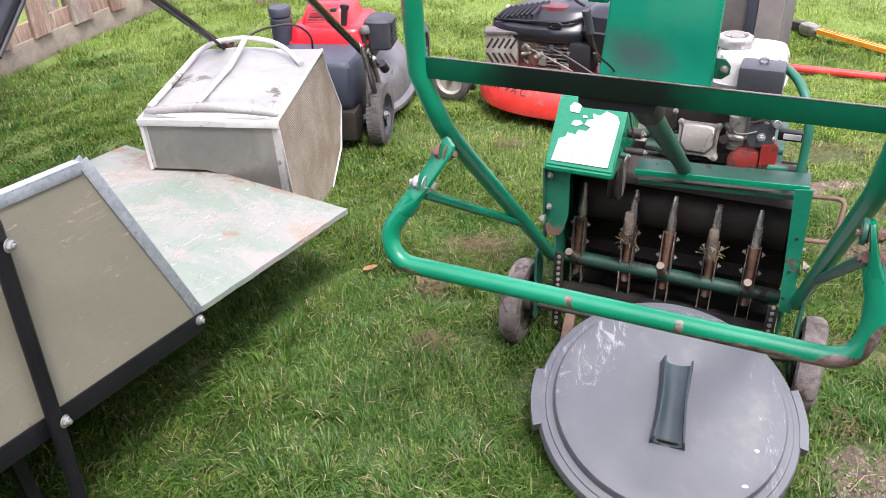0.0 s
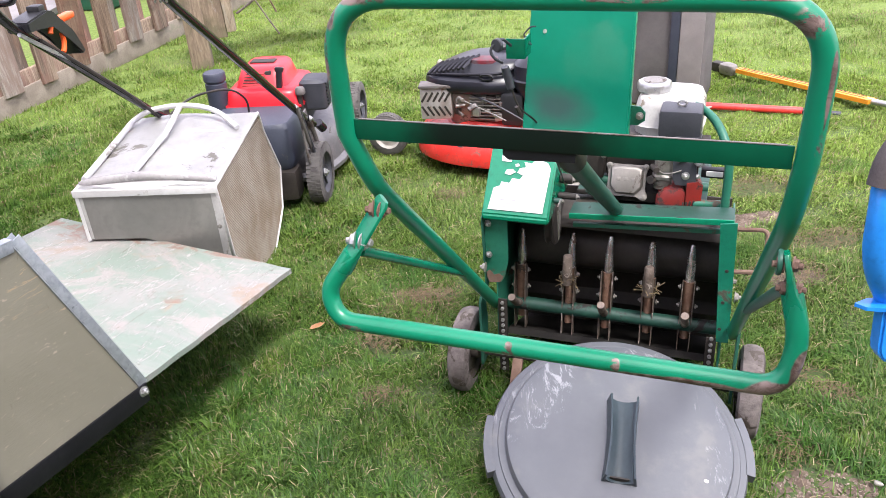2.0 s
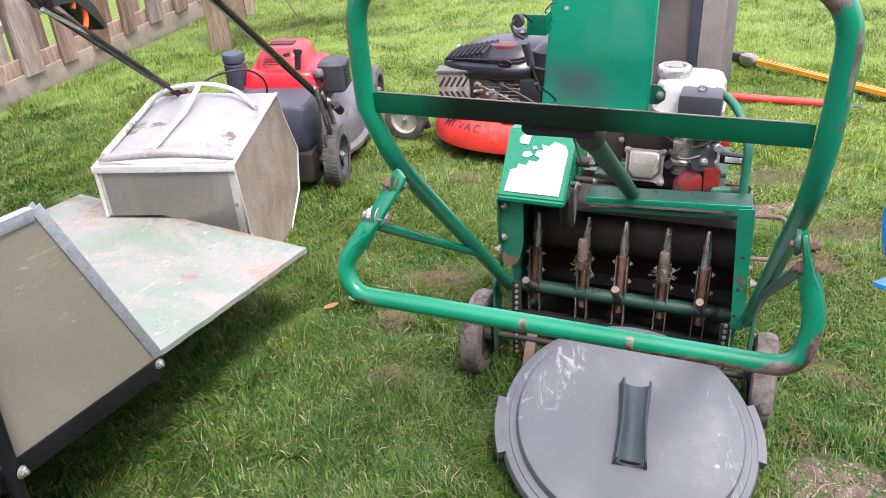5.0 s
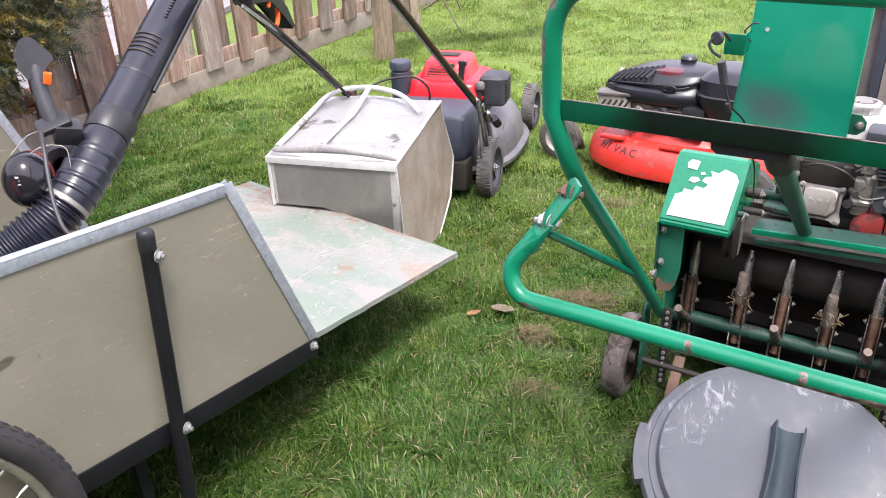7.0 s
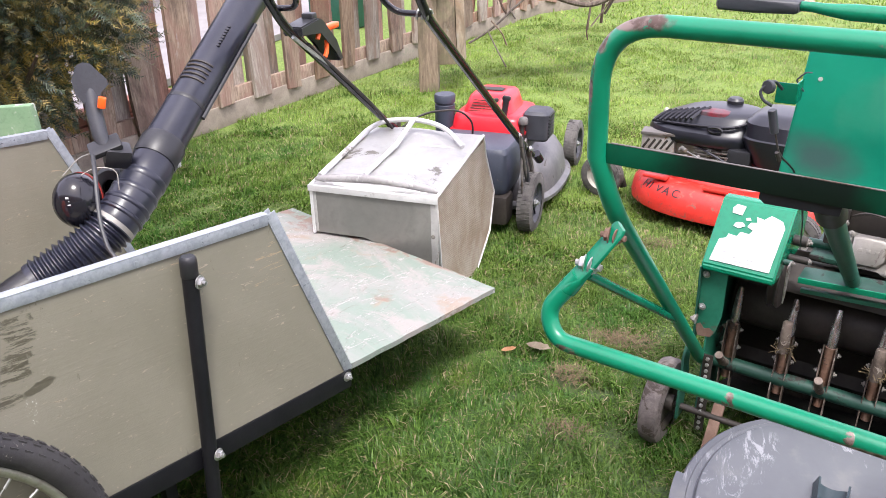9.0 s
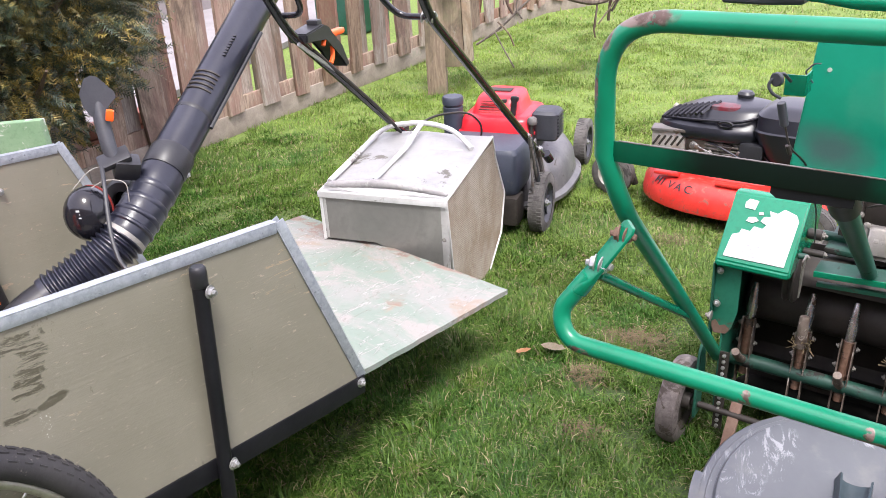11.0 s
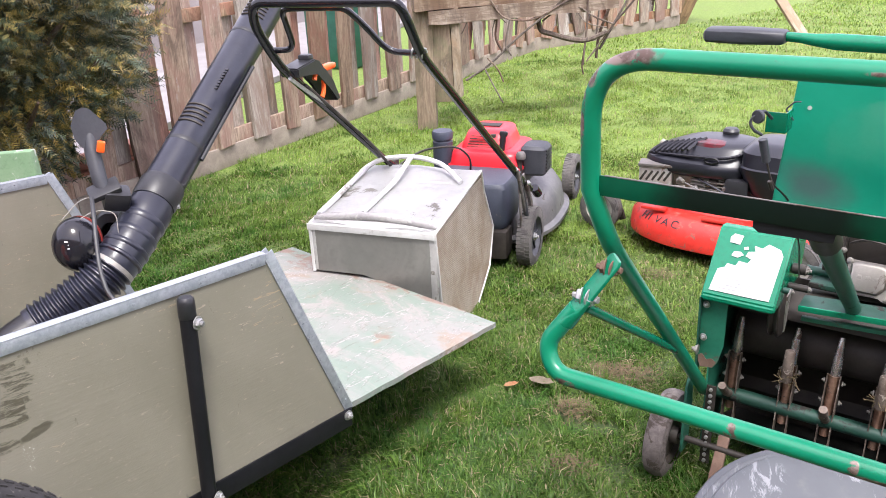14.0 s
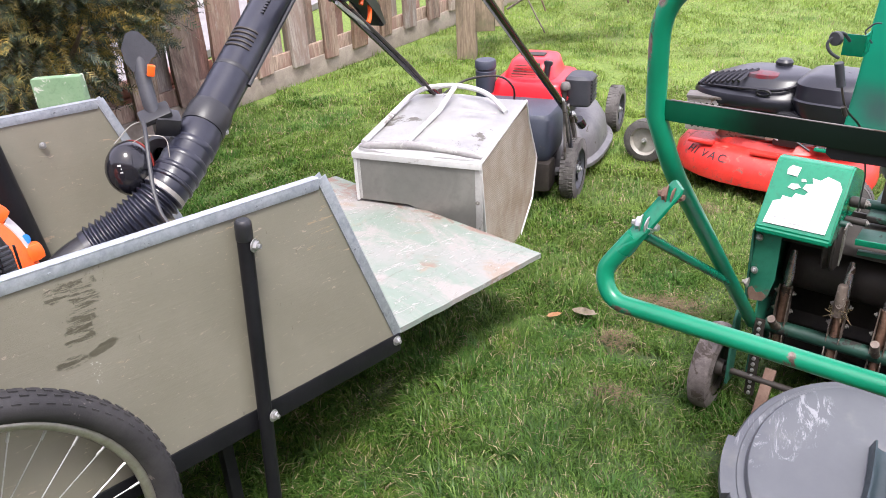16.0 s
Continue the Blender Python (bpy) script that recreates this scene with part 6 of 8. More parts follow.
# ---- wheels for the mowers ----
def mower_wheel(parent, at, side, r, w, hub, label, tread=TYRE_MUD):
    """A treaded mower wheel on a mower, its outer face to the given side (+1 left, -1 right)."""
    q = Matrix.Translation(at) @ pose(0, 0, 0, -90 * side)
    bm = bmesh.new()
    lathe(bm, [(r * 0.66, -w / 2), (r * 0.9, -w * 0.52), (r * 0.975, -w * 0.42), (r * 0.985, 0), (r * 0.975, w * 0.42), (r * 0.9, w * 0.52), (r * 0.66, w / 2)], 44, q)
    for i in range(46):
        for k in (-1, 0, 1):
            a = 2 * math.pi * (i + 0.5 * (k == 0)) / 46
            box(bm, (0, 0, 0), (r * 0.034, r * 0.098, w * 0.29), q @ Matrix.Translation((r * (0.983 - 0.012 * abs(k)) * math.cos(a), r * (0.983 - 0.012 * abs(k)) * math.sin(a), k * w * 0.325)) @ pose(0, 0, 0, 0, 0, math.degrees(a) + 9 * k))
    tyre = part("wheel", bm, tread, parent, label)
    bm = bmesh.new()
    lathe(bm, [(0, w * 0.3), (r * 0.12, w * 0.3), (r * 0.14, w * 0.2), (r * 0.3, w * 0.12), (r * 0.58, w * 0.16), (r * 0.67, w * 0.44), (r * 0.7, w * 0.44), (r * 0.7, -w * 0.44), (0, -w * 0.44)], 36, q)
    d = part("wheel_disc", bm, hub, tyre)
    if hub is CHARCOAL:
        for i in range(6):
            a = math.pi * i / 3
            bm = bmesh.new()
            box(bm, (0, 0, 0), (r * 0.34, r * 0.06, w * 0.16), q @ Matrix.Translation((r * 0.42 * math.cos(a), r * 0.42 * math.sin(a), w * 0.17)) @ pose(0, 0, 0, 0, 0, math.degrees(a)), 0.001)
            part("rib", bm, hub, tyre)
    hexbolt(tyre, q @ Vector((0, 0, w * 0.3)), q.to_3x3() @ Vector((0, 0, 1)), r * 0.1, STEEL, "hub_nut")
    return tyre


# ---- mower with red engine ----
mow = thing("lawn_mower", "petrol lawn mower with red engine cover and dark body", "lawn mower", pose(-0.455, 2.908, 0, 0, 0, 79.7))
for x, y, r in ((0.0, -0.235, 0.12), (0.0, 0.235, 0.12), (0.81, -0.235, 0.11), (0.81, 0.235, 0.11)):
    mower_wheel(mow, (x, y, r), 1 if y > 0 else -1, r, 0.055, CHARCOAL, "muddy black mower wheel with worn tread")
bm = bmesh.new()
loft(bm, [oval(0.42, 0.0, z, rx, ry, 40, 2.6) for z, rx, ry in ((0.04, 0.36, 0.27), (0.05, 0.375, 0.285), (0.065, 0.375, 0.285), (0.075, 0.35, 0.262), (0.15, 0.335, 0.25), (0.2, 0.3, 0.22), (0.235, 0.23, 0.17), (0.25, 0.15, 0.12))])
DECK = surface("scuffed_alloy_deck", (0.1, 0.1, 0.105), (0.17, 0.165, 0.165), 0.5, 0.35, wear=(0.07, 0.06, 0.05), amount=0.57, wscale=9)
part("deck", bm, DECK, mow, "scuffed grey cutting deck")
bm = bmesh.new()
loft(bm, [oval(0.02, 0.0, z, rx, ry, 28, 7) for z, rx, ry in ((0.16, 0.1, 0.15), (0.175, 0.115, 0.16), (0.2, 0.12, 0.165), (0.33, 0.12, 0.165), (0.348, 0.108, 0.153), (0.352, 0.08, 0.12))])
part("rear_housing", bm, NAVY, mow, "dark blue-grey plastic rear housing")
bm = bmesh.new()
box(bm, (-0.06, 0.0, 0.11), (0.1, 0.34, 0.12), None, 0.02)
part("rear_skirt", bm, OILY, mow)
bm = bmesh.new()
loft(bm, [oval(0.33, 0.0, z, rx, ry, 28, 4) for z, rx, ry in ((0.24, 0.14, 0.15), (0.3, 0.155, 0.165), (0.33, 0.155, 0.165))])
part("engine_base", bm, BLACK_PLASTIC, mow)
bm = bmesh.new()
loft(bm, [oval(0.33, 0.01, z, rx, ry, 36, 6) for z, rx, ry in ((0.318, 0.163, 0.158), (0.322, 0.17, 0.165), (0.33, 0.17, 0.165), (0.334, 0.163, 0.157), (0.376, 0.155, 0.15), (0.388, 0.148, 0.143), (0.395, 0.13, 0.126))])
cover = part("engine_cover", bm, RED, mow, "bright red moulded engine cover")
bm = bmesh.new()
loft(bm, [oval(0.335 + dx, 0.02, z, rx, ry, 30, 5) for z, dx, rx, ry in ((0.388, 0.0, 0.128, 0.112), (0.396, 0.0, 0.124, 0.108), (0.43, 0.008, 0.11, 0.096), (0.452, 0.014, 0.1, 0.088), (0.461, 0.016, 0.088, 0.078), (0.464, 0.016, 0.06, 0.055))])
dome = part("vent_dome", bm, RED, cover)
# Dark red bars paint the shade inside the slots.
for i in range(5):
    bm = bmesh.new()
    box(bm, (0, 0, 0), (0.004, 0.11 - 0.008 * i, 0.0042), pose(0.2185 + 0.0034 * i, 0.036, 0.404 + 0.0105 * i, 0, 18), 0.001)
    part("vent_slot", bm, RED_DIRTY_SHADE, dome)
bm = bmesh.new()
box(bm, (0, 0, 0), (0.05, 0.1, 0.006), pose(0.35, 0.03, 0.466), 0.002)
part("top_grille", bm, OILY, dome)
bm = bmesh.new()
loft(bm, [oval(0, 0, z, rx, ry, 14, 4) for z, rx, ry in ((-0.05, 0.01, 0.009), (-0.044, 0.013, 0.012), (0.03, 0.012, 0.011), (0.038, 0.016, 0.017), (0.05, 0.016, 0.017), (0.054, 0.012, 0.012))], m=pose(0.222, -0.062, 0.42, 4, 14, 0))
part("starter_handle", bm, BLACK_PLASTIC, cover, "black pull-start handle")
bm = bmesh.new()
box(bm, (0.3, -0.075, 0.41), (0.12, 0.03, 0.075), pose(0, 0, 0, -8), 0.008)
part("starter_slot", bm, OILY, cover)
bm = bmesh.new()
box(bm, (0.162, -0.085, 0.372), (0.004, 0.03, 0.04), pose(0, 0, 0, 0, 6), 0.001)
part("sticker", bm, PAPER, cover)
bm = bmesh.new()
slab(bm, [(-0.03, 0), (0.03, 0), (0.018, -0.075), (-0.018, -0.075)], 0.012, Matrix(((0, 0, -1, 0.172), (1, 0, 0, 0.0), (0, 1, 0, 0.33), (0, 0, 0, 1))))
part("cover_tongue", bm, RED, cover)
bm = bmesh.new()
lathe(bm, [(0, 0), (0.042, 0), (0.042, 0.13), (0.037, 0.134), (0.037, 0.14), (0.044, 0.142), (0.044, 0.168), (0.04, 0.174), (0, 0.174)], 28, Matrix.Translation((0.225, 0.2, 0.29)))
part("oil_filler", bm, NAVY, mow, "dark filler neck with screw cap")
bm = bmesh.new()
loft(bm, [oval(0.29, -0.185, z, rx, ry, 24, 5) for z, rx, ry in ((0.29, 0.055, 0.048), (0.3, 0.064, 0.055), (0.4, 0.064, 0.055), (0.412, 0.05, 0.044))])
flt = part("air_filter", bm, CHARCOAL, mow, "black ribbed air filter housing")
for i in range(7):
    bm = bmesh.new()
    box(bm, (0.29, -0.24, 0.31 + 0.014 * i), (0.09, 0.008, 0.007), None, 0.002)
    part("filter_rib", bm, BLACK_PLASTIC, flt)
bm = bmesh.new()
lathe(bm, [(0, 0), (0.019, 0), (0.021, 0.006), (0.019, 0.022), (0.014, 0.028), (0, 0.029)], 18, Matrix.Translation((0.2, -0.145, 0.37)))
part("fuel_cap", bm, BRACKET, mow, "small pale grey cap")
bm = bmesh.new()
rod(bm, (0.2, -0.14, 0.29), (0.2, -0.14, 0.38), 0.011)
part("neck", bm, OILY, mow)
# handle tubes
right = [(0.04, -0.225, 0.3), (-0.02, -0.215, 0.345), (-0.965, -0.2, 0.982), (-1.04, -0.2, 1.075), (-1.065, -0.19, 1.118), (-1.065, 0.2, 1.118), (-1.04, 0.22, 1.06), (-0.95, 0.215, 0.94), (-0.3, 0.215, 0.48), (0.04, 0.23, 0.3)]
bm = bmesh.new()
sweep(bm, eased(right, 0.05, 7), 0.0125, 14)
hb = part("handlebar", bm, BLACK_GLOSS, mow, "glossy black tubular handlebar")
for y, a in ((-0.17, 0.0), (0.17, 0.06)):
    bm = bmesh.new()
    s = 1 if y > 0 else -1
    y += 0.05 if s > 0 else 0
    sweep(bm, eased([(-0.965, y + s * 0.02, 0.985), (-0.955, y - s * 0.06, 0.985), (-1.0, y - s * (0.1 if s < 0 else 0.07), 1.055), (-1.035, y - s * (0.13 if s < 0 else 0.08), 1.1), (-1.035, 0.0, 1.102)], 0.035), 0.008, 10)
    part("bail_bar", bm, BLACK_GLOSS, hb, "thin black safety bar")
bm = bmesh.new()
box(bm, (-1.05, 0.06, 1.134), (0.025, 0.1, 0.004), pose(0, 0, 0, 0, 0, 0), 0.001)
part("warning_label", bm, PAPER, hb)
for x, z in ((-0.965, 0.985),):
    bm = bmesh.new()
    sweep(bm, [(x + 0.008 * math.cos(0.9 * i), -0.2 + 0.002 * i - 0.014, z + 0.012 * math.sin(0.9 * i)) for i in range(22)], 0.003, 6)
    part("spring", bm, STEEL, hb)
bm = bmesh.new()
cover2 = [(-0.9, 0.925), (-0.8, 0.935), (-0.77, 0.925), (-0.7, 0.86), (-0.665, 0.795), (-0.685, 0.79), (-0.73, 0.845), (-0.79, 0.895), (-0.9, 0.9)]
slab(bm, cover2, 0.06, Matrix(((1, 0, 0, 0), (0, 0, 1, 0.19), (0, 1, 0, 0), (0, 0, 0, 1))))
bmesh.ops.bevel(bm, geom=bm.edges[:], offset=0.004, segments=2, affect="EDGES")
thr = part("throttle_box", bm, BLACK_PLASTIC, hb, "black throttle control housing")
bm = bmesh.new()
box(bm, (-0.8, 0.22, 0.938), (0.03, 0.035, 0.02), None, 0.005)
part("throttle_stop", bm, BLACK_PLASTIC, thr)
bm = bmesh.new()
loft(bm, [oval(0, 0, z, rx, ry, 14, 4) for z, rx, ry in ((0, 0.006, 0.006), (0.02, 0.008, 0.008), (0.035, 0.013, 0.009), (0.08, 0.013, 0.009), (0.088, 0.009, 0.007))], m=Matrix.Translation((-0.735, 0.225, 0.888)) @ basis((0.95, -0.1, 0.05)))
part("throttle_lever", bm, ORANGE, thr, "orange throttle lever")
bm = bmesh.new()
sweep(bm, [(-0.775 + 0.028 * math.cos(a), 0.2, 0.855 + 0.04 * math.sin(a)) for a in (radians(-70 + 22 * i) for i in range(11))], 0.007, 8)
part("throttle_dial", bm, ORANGE, thr)
bm = bmesh.new()
sweep(bm, eased([(-0.93, 0.2, 0.905), (-0.88, 0.2, 0.873), (-0.73, 0.2, 0.785)], 0.03), 0.0055, 8)
part("cable_tube", bm, STEEL, thr)
bm = bmesh.new()
sweep(bm, eased([(-0.85, 0.2, 0.87), (-0.5, 0.185, 0.61), (-0.3, 0.19, 0.45), (-0.18, 0.2, 0.36), (0.05, 0.2, 0.3)], 0.08), 0.0055, 8)
part("cable", bm, OILY, hb)
bm = bmesh.new()
sweep(bm, eased([(-0.3, 0.19, 0.46), (-0.22, 0.12, 0.51), (-0.1, 0.02, 0.5), (0.0, 0.0, 0.42), (0.04, 0.02, 0.34)], 0.1), 0.004, 8)
part("loose_cable", bm, OILY, hb)
bm = bmesh.new()
box(bm, (-0.22, 0.24, 0.43), (0.12, 0.012, 0.05), pose(0, 0, 0), 0.004)
part("handle_bracket", bm, OILY, hb)
bm = bmesh.new()
sweep(bm, eased([(-0.13, -0.225, 0.42), (-0.06, -0.235, 0.25), (-0.02, -0.235, 0.13)], 0.03), 0.008, 8)
part("height_lever", bm, CHARCOAL, mow)
bm = bmesh.new()
slab(bm, [(-0.05, 0.1), (0.08, 0.12), (0.09, 0.24), (0.02, 0.37), (-0.02, 0.36), (-0.03, 0.2)], 0.006, Matrix(((1, 0, 0, 0), (0, 0, 1, -0.208), (0, 1, 0, 0), (0, 0, 0, 1))))
part("side_bracket", bm, BRACKET, mow, "dusty grey pressed steel bracket")
for pts, r in (([(-0.15, -0.225, 0.435), (-0.09, -0.23, 0.3), (-0.03, -0.232, 0.19)], 0.007), ([(-0.02, -0.225, 0.34), (0.03, -0.232, 0.24), (0.02, -0.232, 0.15)], 0.009), ([(-0.11, -0.222, 0.36), (-0.1, -0.225, 0.22), (-0.07, -0.225, 0.12)], 0.005)):
    bm = bmesh.new()
    sweep(bm, eased(pts, 0.03), r, 8)
    part("link_rod", bm, BRACKET, mow)
bm = bmesh.new()
rod(bm, (0.1, -0.225, 0.285), (0.13, -0.235, 0.25), 0.018)
part("adjuster_knob", bm, BLACK_GLOSS, mow)
hexbolt(mow, (-0.02, -0.23, 0.345), (0, -1, 0), 0.009)
hexbolt(mow, (-0.15, -0.22, 0.435), (0, -1, 0), 0.008)

# ---- mower with red deck ----
m2 = thing("lawn_mower", "petrol lawn mower with red deck and black engine", "lawn mower", pose(0.52, 3.13, 0, 0, 0, 155))
for x, y in ((0.487, 0.055), (0.3, -0.25), (-0.36, 0.29), (-0.36, -0.29)):
    mower_wheel(m2, (x, y, 0.092), 1 if y > 0 else -1, 0.092, 0.048, DISC, "mower wheel with white disc")
bm = bmesh.new()
loft(bm, [oval(-0.03, 0.0, z, rx, ry, 44, 2.3) for z, rx, ry in ((0.055, 0.37, 0.26), (0.06, 0.378, 0.268), (0.075, 0.38, 0.27), (0.13, 0.372, 0.262), (0.165, 0.345, 0.235), (0.178, 0.3, 0.2), (0.18, 0.25, 0.17), (0.205, 0.22, 0.15), (0.21, 0.15, 0.1))])
deck2 = part("deck", bm, RED_DECK, m2, "bright red steel deck with scraped paint")


def letter(ch, deg, size):
    """One raised letter on the shoulder of the deck, at the given bearing."""
    crv = bpy.data.curves.new("letter", "FONT")
    crv.body, crv.size, crv.extrude, crv.align_x = ch, size, 0.0008, "CENTER"
    ob = new("letter", crv)
    bpy.context.view_layer.update()
    me = bpy.data.meshes.new_from_object(ob.evaluated_get(bpy.context.evaluated_depsgraph_get()))
    bpy.data.objects.remove(ob)
    me.materials.clear()
    me.materials.append(BLACK_PLASTIC)

    def spot(d, k):
        a = radians(d)
        return Vector((-0.03 + (0.372 - 0.027 * k) * math.cos(a) ** (2 / 2.3), (0.262 - 0.027 * k) * math.sin(a) ** (2 / 2.3), 0.13 + 0.035 * k))

    tang = (spot(deg + 2, 0.5) - spot(deg - 2, 0.5)).normalized()
    up = (spot(deg, 1) - spot(deg, 0)).normalized()
    out = tang.cross(up)
    out = out if out.z > 0 else -out
    side = up.cross(out)
    m = Matrix((side, up, out)).transposed().to_4x4()
    m.translation = spot(deg, 0.5) + out * 0.0015 - up * size * 0.35
    me.transform(m)
    ob = new("letter", me)
    ob.parent = deck2
    return ob


for ch, deg in zip("HIVAC", (45.5, 51, 59, 65.5, 72.5)):
    letter(ch, deg, 0.046)
for k, (x, y) in enumerate(((0.2, 0.19), (-0.05, 0.215))):
    bm = bmesh.new()
    box(bm, (x, y, 0.183), (0.1, 0.03, 0.012), pose(0, 0, 0, 0, 0, 0), 0.004)
    part("deck_rib", bm, RED_DECK, deck2)
bm = bmesh.new()
loft(bm, [oval(0.06, 0.0, z, rx, ry, 30, 4) for z, rx, ry in ((0.19, 0.13, 0.13), (0.22, 0.14, 0.14), (0.28, 0.145, 0.145), (0.32, 0.15, 0.15))])
blk = part("engine_block", bm, CAST, m2, "grey cast engine block with fins")
for i in range(7):
    bm = bmesh.new()
    box(bm, (0.0, 0.12, 0.225 + 0.014 * i), (0.15, 0.08, 0.004), None, 0.001)
    part("fin", bm, CAST, blk)
rs = random.Random(23)
for k in range(16):
    bm = bmesh.new()
    at = (rs.uniform(-0.06, 0.13), rs.uniform(0.14, 0.17), rs.uniform(0.235, 0.322))
    if k % 2:
        box(bm, (0, 0, 0), (rs.uniform(0.015, 0.045), 0.03, rs.uniform(0.01, 0.035)), Matrix.Translation(at) @ pose(0, 0, 0, 0, rs.uniform(-14, 14), 0), 0.002)
    else:
        rod(bm, at, (at[0] + rs.uniform(-0.03, 0.03), at[1] + 0.025, at[2] + rs.uniform(-0.02, 0.01)), rs.uniform(0.005, 0.011), 10)
    part("engine_fitting", bm, (CAST, OILY, BRACKET, STEEL)[k % 4], blk)
bm = bmesh.new()
sweep(bm, [(0.12, 0.18, 0.315), (0.03, 0.2, 0.29), (-0.09, 0.215, 0.245)], 0.0025, 6)
part("governor_rod", bm, STEEL, blk)
bm = bmesh.new()
box(bm, (-0.1, 0.1, 0.27), (0.09, 0.14, 0.13), None, 0.015)
part("black_side_cover", bm, BLACK_PLASTIC, blk)
bm = bmesh.new()
loft(bm, [oval(0.07 + dx, 0.0, z, rx, ry, 44, 2.8) for z, dx, rx, ry in ((0.322, -0.04, 0.15, 0.15), (0.328, -0.01, 0.2, 0.168), (0.336, 0.0, 0.22, 0.175), (0.36, 0.0, 0.224, 0.178), (0.378, 0.0, 0.214, 0.172), (0.388, -0.01, 0.2, 0.155), (0.402, -0.02, 0.188, 0.14), (0.43, -0.05, 0.15, 0.12), (0.44, -0.06, 0.13, 0.105), (0.448, -0.07, 0.1, 0.08))])
SHROUD = surface("blue_black_shroud", (0.007, 0.008, 0.013), (0.013, 0.014, 0.02), 0.34, fine=200, bump=0.06, wear=(0.06, 0.055, 0.05), amount=0.67)
shr = part("engine_shroud", bm, SHROUD, m2, "black moulded engine shroud")
for i in range(8):
    bm = bmesh.new()
    sweep(bm, [(0.25 - 0.022 * i, 0.13 + 0.004 * i, 0.392 + 0.005 * i), (0.235 - 0.022 * i, 0.1, 0.408 + 0.005 * i), (0.21 - 0.022 * i, 0.06, 0.424 + 0.0045 * i)], [0.006, 0.0075, 0.005], 8)
    part("shroud_rib", bm, BLACK_GLOSS, shr)
bm = bmesh.new()
sweep(bm, eased([(0.26, 0.12, 0.388), (0.1, 0.158, 0.402), (-0.06, 0.15, 0.408), (-0.12, 0.1, 0.43)], 0.06), 0.006, 8)
part("shroud_lip", bm, BLACK_GLOSS, shr)
bm = bmesh.new()
box(bm, (-0.08, 0.03, 0.43), (0.09, 0.16, 0.05), pose(0, 0, 0, 0, -8, 6), 0.014)
part("shroud_step", bm, SHROUD, shr)
bm = bmesh.new()
loft(bm, [oval(0.03, 0.075, z, rx, ry, 20, 3.5) for z, rx, ry in ((0.43, 0.06, 0.04), (0.447, 0.056, 0.037), (0.45, 0.046, 0.028))])
part("badge", bm, surface("red_grey_badge", (0.13, 0.006, 0.014), (0.07, 0.05, 0.055), 0.5, scale=40), shr, "small red and grey badge")
bm = bmesh.new()
sweep(bm, [(-0.0 + 0.026 * math.cos(a), 0.165, 0.398 + 0.011 * math.sin(a)) for a in (2 * math.pi * i / 14 for i in range(14))], 0.005, 6, True)
part("starter_grip", bm, BLACK_GLOSS, shr)
bm = bmesh.new()
lathe(bm, [(0, 0), (0.03, 0), (0.032, 0.02), (0.024, 0.03), (0, 0.032)], 18, Matrix.Translation((0.0, -0.07, 0.44)))
part("fuel_cap", bm, BLACK_PLASTIC, shr)
bm = bmesh.new()
loft(bm, [oval(-0.235 - dx, 0.03, z, rx, ry, 24, 4) for z, dx, rx, ry in ((0.24, 0.04, 0.1, 0.13), (0.3, 0.03, 0.14, 0.15), (0.37, 0.01, 0.155, 0.155), (0.385, 0.01, 0.157, 0.157), (0.39, 0.01, 0.15, 0.15), (0.44, 0.0, 0.14, 0.14), (0.465, 0.0, 0.11, 0.11), (0.472, 0.0, 0.07, 0.07))])
part("intake_cover", bm, SHROUD, m2)
bm = bmesh.new()
lathe(bm, [(0, 0), (0.014, 0), (0.013, 0.012), (0, 0.015)], 12, Matrix.Translation((0.268, -0.06, 0.38)) @ pose(0, 0, 0, 0, 60, 0))
part("pale_knob", bm, DISC, m2)
GUARD = surface("rusty_bright_guard", (0.44, 0.425, 0.41), (0.3, 0.265, 0.24), 0.45, 0.4, scale=25, wear=(0.2, 0.12, 0.08), amount=0.62)
bm = bmesh.new()
q = pose(0.215, 0.15, 0.285, 0, 0, 12)
box(bm, (0, 0, 0), (0.128, 0.06, 0.13), q, 0.008)
muf = part("muffler_guard", bm, GUARD, m2, "perforated bright muffler guard")
bm = bmesh.new()
box(bm, (0, 0.0, 0.07), (0.135, 0.075, 0.012), q, 0.003)
part("guard_lip", bm, BRACKET, muf)
for i in range(10):
    bm = bmesh.new()
    u, v = (i % 5 - 2) * 0.023, 0.028 - 0.058 * (i // 5)
    box(bm, (0, 0, 0), (0.009, 0.003, 0.046), q @ pose(u, 0.03, v, 0, -32 if i < 5 else 32, 0), 0.001)
    part("guard_slot", bm, OILY, muf)
bm = bmesh.new()
sweep(bm, eased([(0.1, 0.14, 0.33), (-0.05, 0.18, 0.29), (-0.2, 0.2, 0.22)], 0.05), 0.004, 8)
part("throttle_cable", bm, CHARCOAL, m2)
bm = bmesh.new()
box(bm, (0.36, 0.02, 0.2), (0.025, 0.02, 0.05), pose(0, 0, 0, 0, 20, 0), 0.004)
part("height_lever", bm, OILY, m2)
bm = bmesh.new()
box(bm, (-0.24, 0.17, 0.19), (0.07, 0.05, 0.012), pose(0, 0, 0, 8), 0.004)
part("green_bracket", bm, GREEN, m2)

